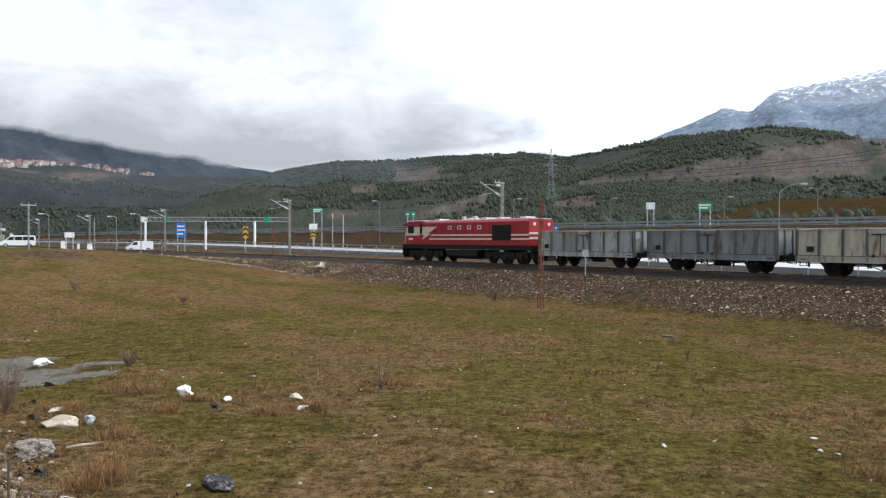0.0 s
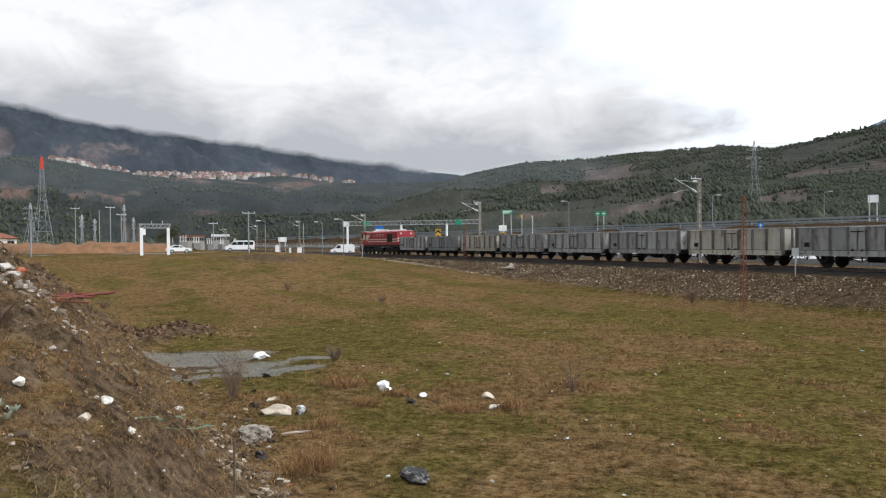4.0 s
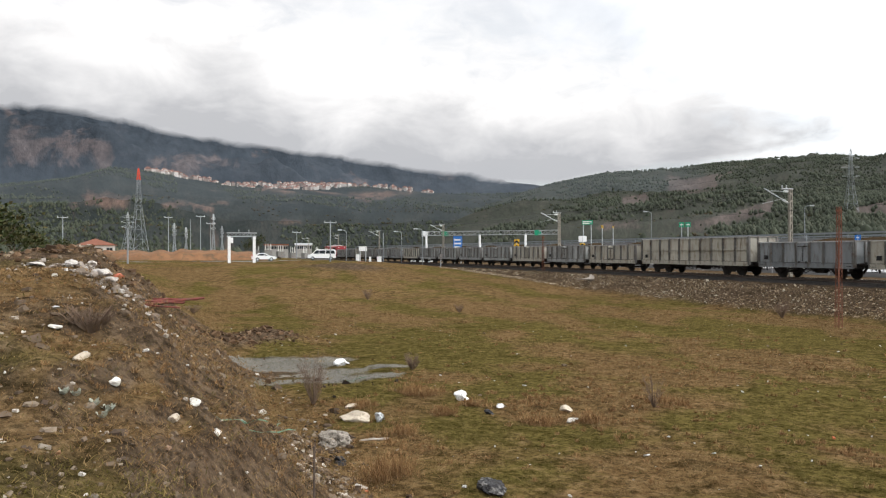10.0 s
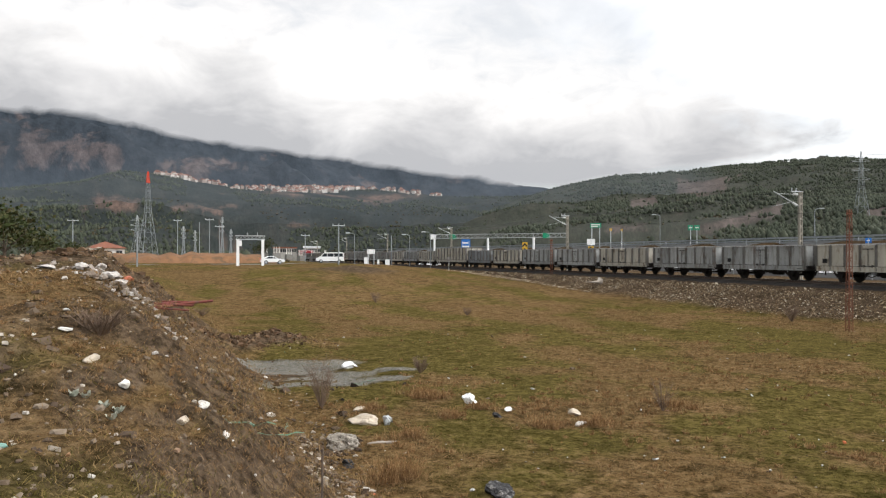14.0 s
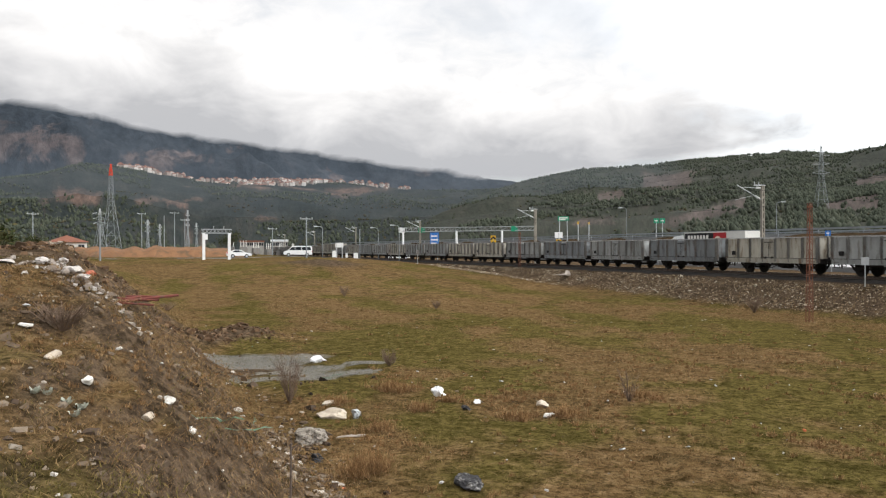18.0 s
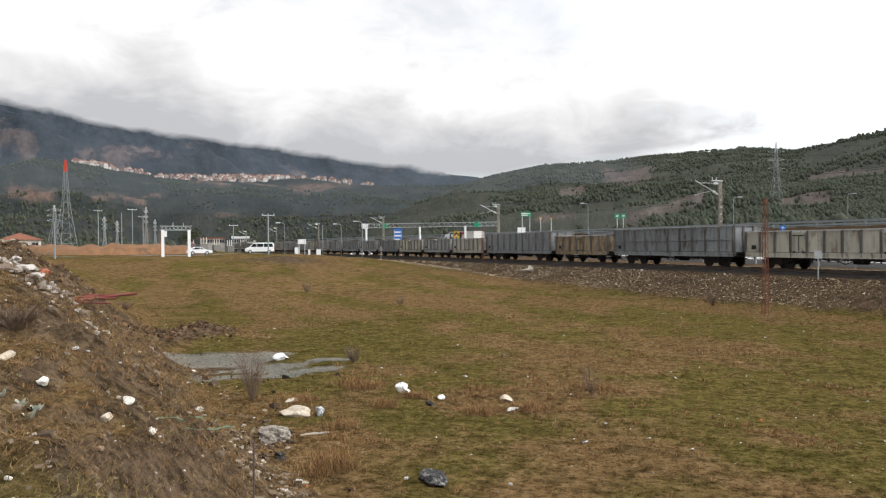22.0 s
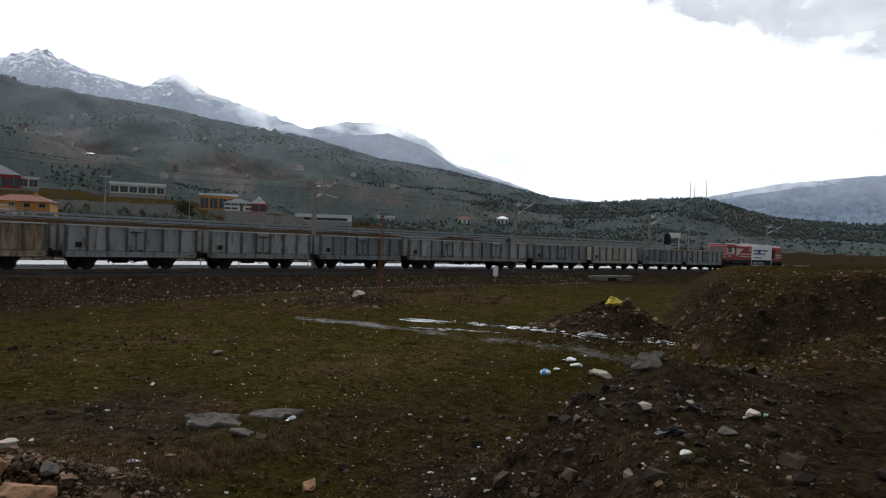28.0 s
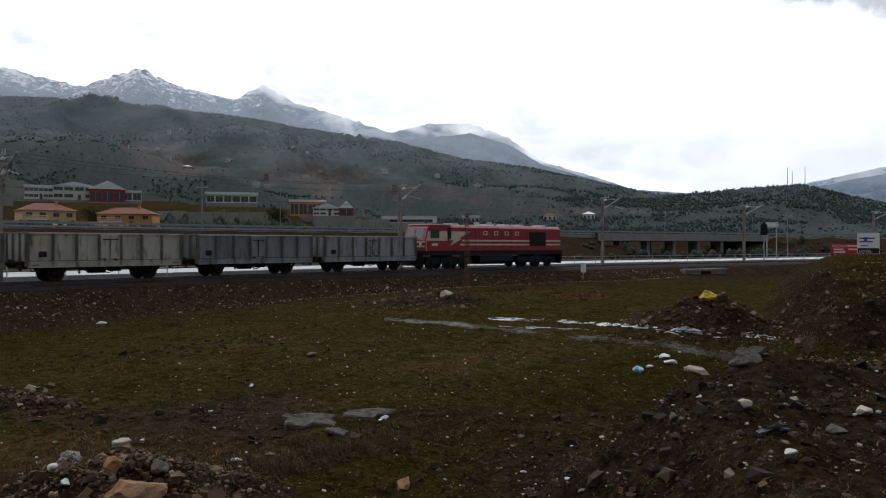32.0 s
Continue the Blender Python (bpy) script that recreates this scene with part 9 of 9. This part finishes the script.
def slab(label, az, el, w, dp, t, mat, tilt, rz, seed):
    """A broken flat slab: ragged outline, flaked upper face, rough broken edge."""
    p = ground_hit(az, el)
    r = random.Random(seed * 7 + 1)
    bm = B()
    n = 22
    out = []
    for k in range(n):
        a = 2 * math.pi * k / n
        sq = 1.0 / max(abs(math.cos(a + 0.3)), abs(math.sin(a + 0.3)))
        out.append((a, min(1.25, sq) * (0.78 + 0.34 * noise.noise((math.cos(a) * 1.6, math.sin(a) * 1.6, seed * 3.3)) + r.uniform(-0.05, 0.05))))
    rings = []
    for z, k in ((-t, 0.97), (-t * 0.35, 1.02), (0.0, 0.98), (t * 0.12, 0.9), (t * 0.2, 0.55), (t * 0.15, 0.2)):
        rings.append([bm.verts.new((math.cos(a) * w * 0.5 * l_ * k, math.sin(a) * dp * 0.5 * l_ * k, z + t * (0.5 * noise.noise((math.cos(a) * k * 3, math.sin(a) * k * 3, seed * 1.7)) + r.uniform(-0.12, 0.12)))) for a, l_ in out])
    for lo, hi in zip(rings, rings[1:]):
        for k in range(n):
            bm.faces.new((lo[k], lo[(k + 1) % n], hi[(k + 1) % n], hi[k]))
    bm.faces.new(rings[-1])
    bm.faces.new(rings[0][::-1])
    ob = finish("concrete_slab", bm, M[mat])
    ob.matrix_basis = pose(p.x, p.y, p.z + t * 0.4 + 0.4 * dp * abs(math.sin(radians(tilt[0]))), tilt[0], tilt[1], rz)
    return tagged(ob, label, "slab", "broken slabs")


slab("flat broken grey concrete slab in the grass", -90.2, -13.2, 1.75, 1.1, 0.16, "slab_grey", (7, 5), -62, 1)
slab("flat broken grey concrete slab in the grass", -94.6, -12.7, 1.5, 0.7, 0.12, "slab_grey", (6, -5), -118, 2)
slab("thin broken concrete slab in the grass", -92.4, -14.0, 0.7, 0.5, 0.07, "slab_grey", (14, 6), -20, 8)
slab("tilted grey concrete slab on the earth mound", -121.2, -8.2, 0.65, 0.5, 0.07, "slab_grey", (52, 8), -110, 3)
slab("tilted grey concrete slab on the earth mound", -122.6, -8.3, 0.6, 0.45, 0.06, "slab_grey", (36, -14), -130, 4)
slab("thin pale board in the grass", 25.6, -14.0, 0.75, 0.09, 0.04, "old_wood", (3, 2), 40, 5)


def pool(label, a0, a1, e0, e1, w, seed, wet=0.0):
    """Water that seeps along the wheel track: a sheet broken by the ground into braided streaks."""
    n, c_ = 150, 16
    ids, verts, faces = {}, [], []

    def vert(i, k):
        if (i, k) not in ids:
            t = i / n
            a = a0 + (a1 - a0) * t
            d = mids[i] + (k / c_ - 0.5) * w
            p = at(a + 0.12 * noise.noise((i * 0.7, k * 0.9, seed)), d + 0.06 * noise.noise((i * 0.9, k * 0.8, seed + 3)))
            ids[(i, k)] = len(verts)
            verts.append((p.x, p.y, land(p.x, p.y) + 0.012))
        return ids[(i, k)]

    mids = []
    for i in range(n + 1):
        t = i / n
        c = ground_hit(a0 + (a1 - a0) * t, e0 + (e1 - e0) * t)
        mids.append(math.hypot(c.x, c.y))
    for i in range(n):
        for k in range(c_):
            t, u = (i + 0.5) / n, abs((k + 0.5) / c_ - 0.5) * 2
            v = noise.noise((t * 4, k * 0.75, seed)) + 0.22 * noise.noise((t * 34, k * 0.8, seed + 7))
            if v + 0.25 * math.sin(math.pi * t) - 0.55 * u * u + wet > 0.08:
                faces.append((vert(i, k), vert(i, k + 1), vert(i + 1, k + 1), vert(i + 1, k)))
    return tagged(pieces("puddle", verts, faces, M["puddle"]), label, "puddle", kind="structure")


pool("long pale puddle reflecting the sky", -103.8, -116.5, -5.5, -6.0, 1.7, 5, -0.08)
pool("thin braided puddle in the wheel track", -114.5, -124.5, -6.0, -6.5, 1.3, 7, -0.2)
pool("thin braided puddle in the wheel track", -104.5, -111.5, -6.1, -6.3, 0.7, 9, -0.2)


M["pipe_red"] = material("pipe_red", (0.135, 0.036, 0.027), 0.7, 0.0, 0.3, 6, 60, 0.2, 0, (0.10, 0.05, 0.04), 0.6, 4.0)
M["twig"] = material("twig", (0.15, 0.105, 0.075), 0.9, 0, 0.3, 6, 40, 0.2)


def shrub(label, az, el, h, n, seed, name="dead_shrub", width=0.35):
    p = ground_hit(az, el)
    r = random.Random(seed)
    th = thing(name, label, "shrub", pose(p.x, p.y, p.z - 0.03), group="dead shrubs")
    bm = B()
    for k in range(n):
        a = r.uniform(0, 6.283)
        e = Vector((math.cos(a) * h * width * r.uniform(0.3, 1), math.sin(a) * h * width * r.uniform(0.3, 1), h * r.uniform(0.6, 1.05)))
        rod(bm, (0, 0, 0), e * 0.5 + Vector((r.gauss(0, 0.04), r.gauss(0, 0.04), 0)) * h, 0.011, 3, 0.009, caps=False)
        rod(bm, e * 0.5, e, 0.009, 3, 0.004, caps=False)
        for j in range(5):
            s = e * r.uniform(0.35, 0.9)
            rod(bm, s, s + Vector((r.uniform(-1, 1), r.uniform(-1, 1), r.uniform(0.2, 1))) * h * 0.22, 0.006, 3, 0.002, caps=False)
    part("twig_tuft", bm, M["twig"], th)


shrub("tall leafless reddish shrub by the mud pan", 30.3, -11.4, 1.35, 26, 1)
shrub("leafless reddish shrub in the meadow", 4.7, -11.3, 0.85, 12, 2)
shrub("dark leafless bush at the embankment's foot", -3.95, -4.6, 1.1, 40, 3, width=0.6)
shrub("dark leafless bush in the meadow", 26.2, -3.6, 0.9, 30, 4, width=0.6)
shrub("dark leafless bush below the scrap pipes", 38.9, -4.4, 0.55, 40, 5, width=1.3)
shrub("dead shrub on the bank's slope", 45.7, -5.6, 0.38, 46, 6, width=1.1)
shrub("dead twiggy shrub on the mound", -126.5, -7.5, 0.9, 20, 7, width=0.5)
shrub("thin dead stalk in the field", -18.2, -8.6, 0.7, 4, 8, width=0.2)
shrub("dark low bush in the weeds", 22.8, -8.9, 0.6, 30, 9, width=0.7)
shrub("small leafless bush in the far meadow", 19.2, -4.6, 0.6, 24, 10, width=0.7)

# fallen branch, planks, rod, netting
p = ground_hit(-61.3, -6.1)
th = thing("fallen_branch", "bleached fallen branch lying in the meadow", "branch", pose(p.x, p.y, p.z + 0.08, 0, 0, -60))
bm = B()
for a, b, r0 in (((-1.3, 0, 0.0), (-0.2, 0.1, 0.25), 0.06), ((-0.2, 0.1, 0.25), (0.6, 0.0, 0.12), 0.05), ((0.0, 0.1, 0.2), (0.9, -0.3, 0.4), 0.035), ((-0.9, 0, 0.1), (-1.2, 0.3, 0.5), 0.03)):
    rod(bm, a, b, r0, 6, r0 * 0.7)
part("limb", bm, M["bark"], th)
bm = B(); rod(bm, (0.2, -0.25, 0.02), (1.6, -0.4, 0.06), 0.05, 6); rod(bm, (0.9, 0.5, 0.1), (1.9, 0.6, 0.05), 0.04, 6)
part("bleached_limb", bm, M["old_wood"], th)
p = ground_hit(9.2, -2.15)
th = thing("plank_pile", "grey weathered planks thrown on the embankment", "planks", pose(p.x, p.y, p.z + 0.12, 0, 0, 60))
for k in range(5):
    ob = part("plank", bx(B(), -1.4, 1.4, -0.12, 0.12, -0.03, 0.03), M["old_wood"], th)
    ob.matrix_basis = pose(0.2 * k - 0.4, 0.12 * k, 0.07 * k, 3 * k, 4 - 3 * k, 14 * k - 20)
p = ground_hit(41.6, -3.9)
th = thing("pipe_scrap", "rusty red scrap pipes lying on the bank", "scrap", pose(p.x, p.y, p.z + 0.08, 0, 0, 62))
for k in range(9):
    ob = part("pipe", rod(B(), (-0.8, 0, 0), (0.8, 0, 0), 0.022 + 0.004 * (k % 3), 8), M["pipe_red"], th)
    ob.matrix_basis = pose(0.45 * ((k * 7) % 5 - 2) * 0.4, 0.10 * k - 0.4, 0.025 * (k % 4), 0, 5 - 4 * (k % 3), 11 * ((k * 5) % 7 - 3))
p = at(30.3, 5.6); p.z = land(p.x, p.y)
th = thing("iron_rod", "thin dark iron rod standing in the bank", "rod", pose(p.x, p.y, p.z - 0.2, 1, 1, 0))
part("bar", rod(B(), (0, 0, 0), (0, 0, EYE - 5.6 * math.tan(radians(14.2)) - p.z + 0.2), 0.008, 6), M["rail_side"], th)
for k, (az, el) in enumerate(((36.5, -12.6), (34.5, -13.6), (27.0, -9.7), (32.8, -12.9))):
    p = ground_hit(az, el)
    th = thing("green_netting", "torn strip of green plastic netting", "litter", pose(p.x, p.y, p.z + 0.03, 0, 0, 40 * k), group="netting scraps")
    bm = B()
    r = random.Random(k)
    prev = None
    for j in range(10):
        c = Vector((-0.5 + j * 0.11, r.uniform(-0.06, 0.06), r.uniform(0, 0.05)))
        row = [bm.verts.new(c + Vector((0, o * r.uniform(0.6, 1.2), r.uniform(0, 0.02)))) for o in (-0.022, -0.008, 0.008, 0.022)]
        if prev:
            for i in range(3):
                if i != 1 or j % 2:
                    bm.faces.new((prev[i], prev[i + 1], row[i + 1], row[i]))
        prev = row
    part("strip", bm, M["plastic_green"], th)


def thistle(az, el, seed):
    p = ground_hit(az, el)
    r = random.Random(seed)
    th = thing("thistle", "pale grey-green woolly-leaved plant on the bank", "plant", pose(p.x, p.y, p.z - 0.02), group="woolly plants")
    for k in range(11):
        a = k * 0.57 + r.uniform(-0.2, 0.2)
        l_ = r.uniform(0.04, 0.07)
        bm = B()
        # a rounded, cupped pad
        mid_ = bm.verts.new((l_ * 0.55, 0, l_ * 0.42))
        rim = [bm.verts.new((l_ * (0.55 - 0.5 * math.cos(q_)), l_ * 0.34 * math.sin(q_), l_ * (0.5 - 0.5 * math.cos(q_)) * 1.0)) for q_ in (0.0, 0.7, 1.4, 2.1, 2.8, 3.5, 4.2, 4.9, 5.6)]
        for i in range(9):
            bm.faces.new((rim[i], rim[(i + 1) % 9], mid_))
        ob = part("leaf", bm, M["woolly"], th)
        ob.matrix_basis = pose(0, 0, 0, 0, r.uniform(-25, 10), math.degrees(a))


M["woolly"] = material("woolly", (0.32, 0.34, 0.28), 0.9, 0, 0.2, 6, 40, 0.2)
for k, (az, el) in enumerate(((47.3, -9.6), (46.6, -9.8), (45.4, -10.6), (44.9, -11.3), (44.5, -11.0), (-72.0, -14.4), (-73, -13.2))):
    thistle(az, el, k)


# ---- what moves ----
def motions():
    for ob, u, base in TRAIN:
        walk(ob, [(t, vehicle_pose(t, u, base)) for t in np.arange(0, 32.1, 1.0)])
    for ob, rows in TRUCKS:
        walk(ob, rows)


motions()
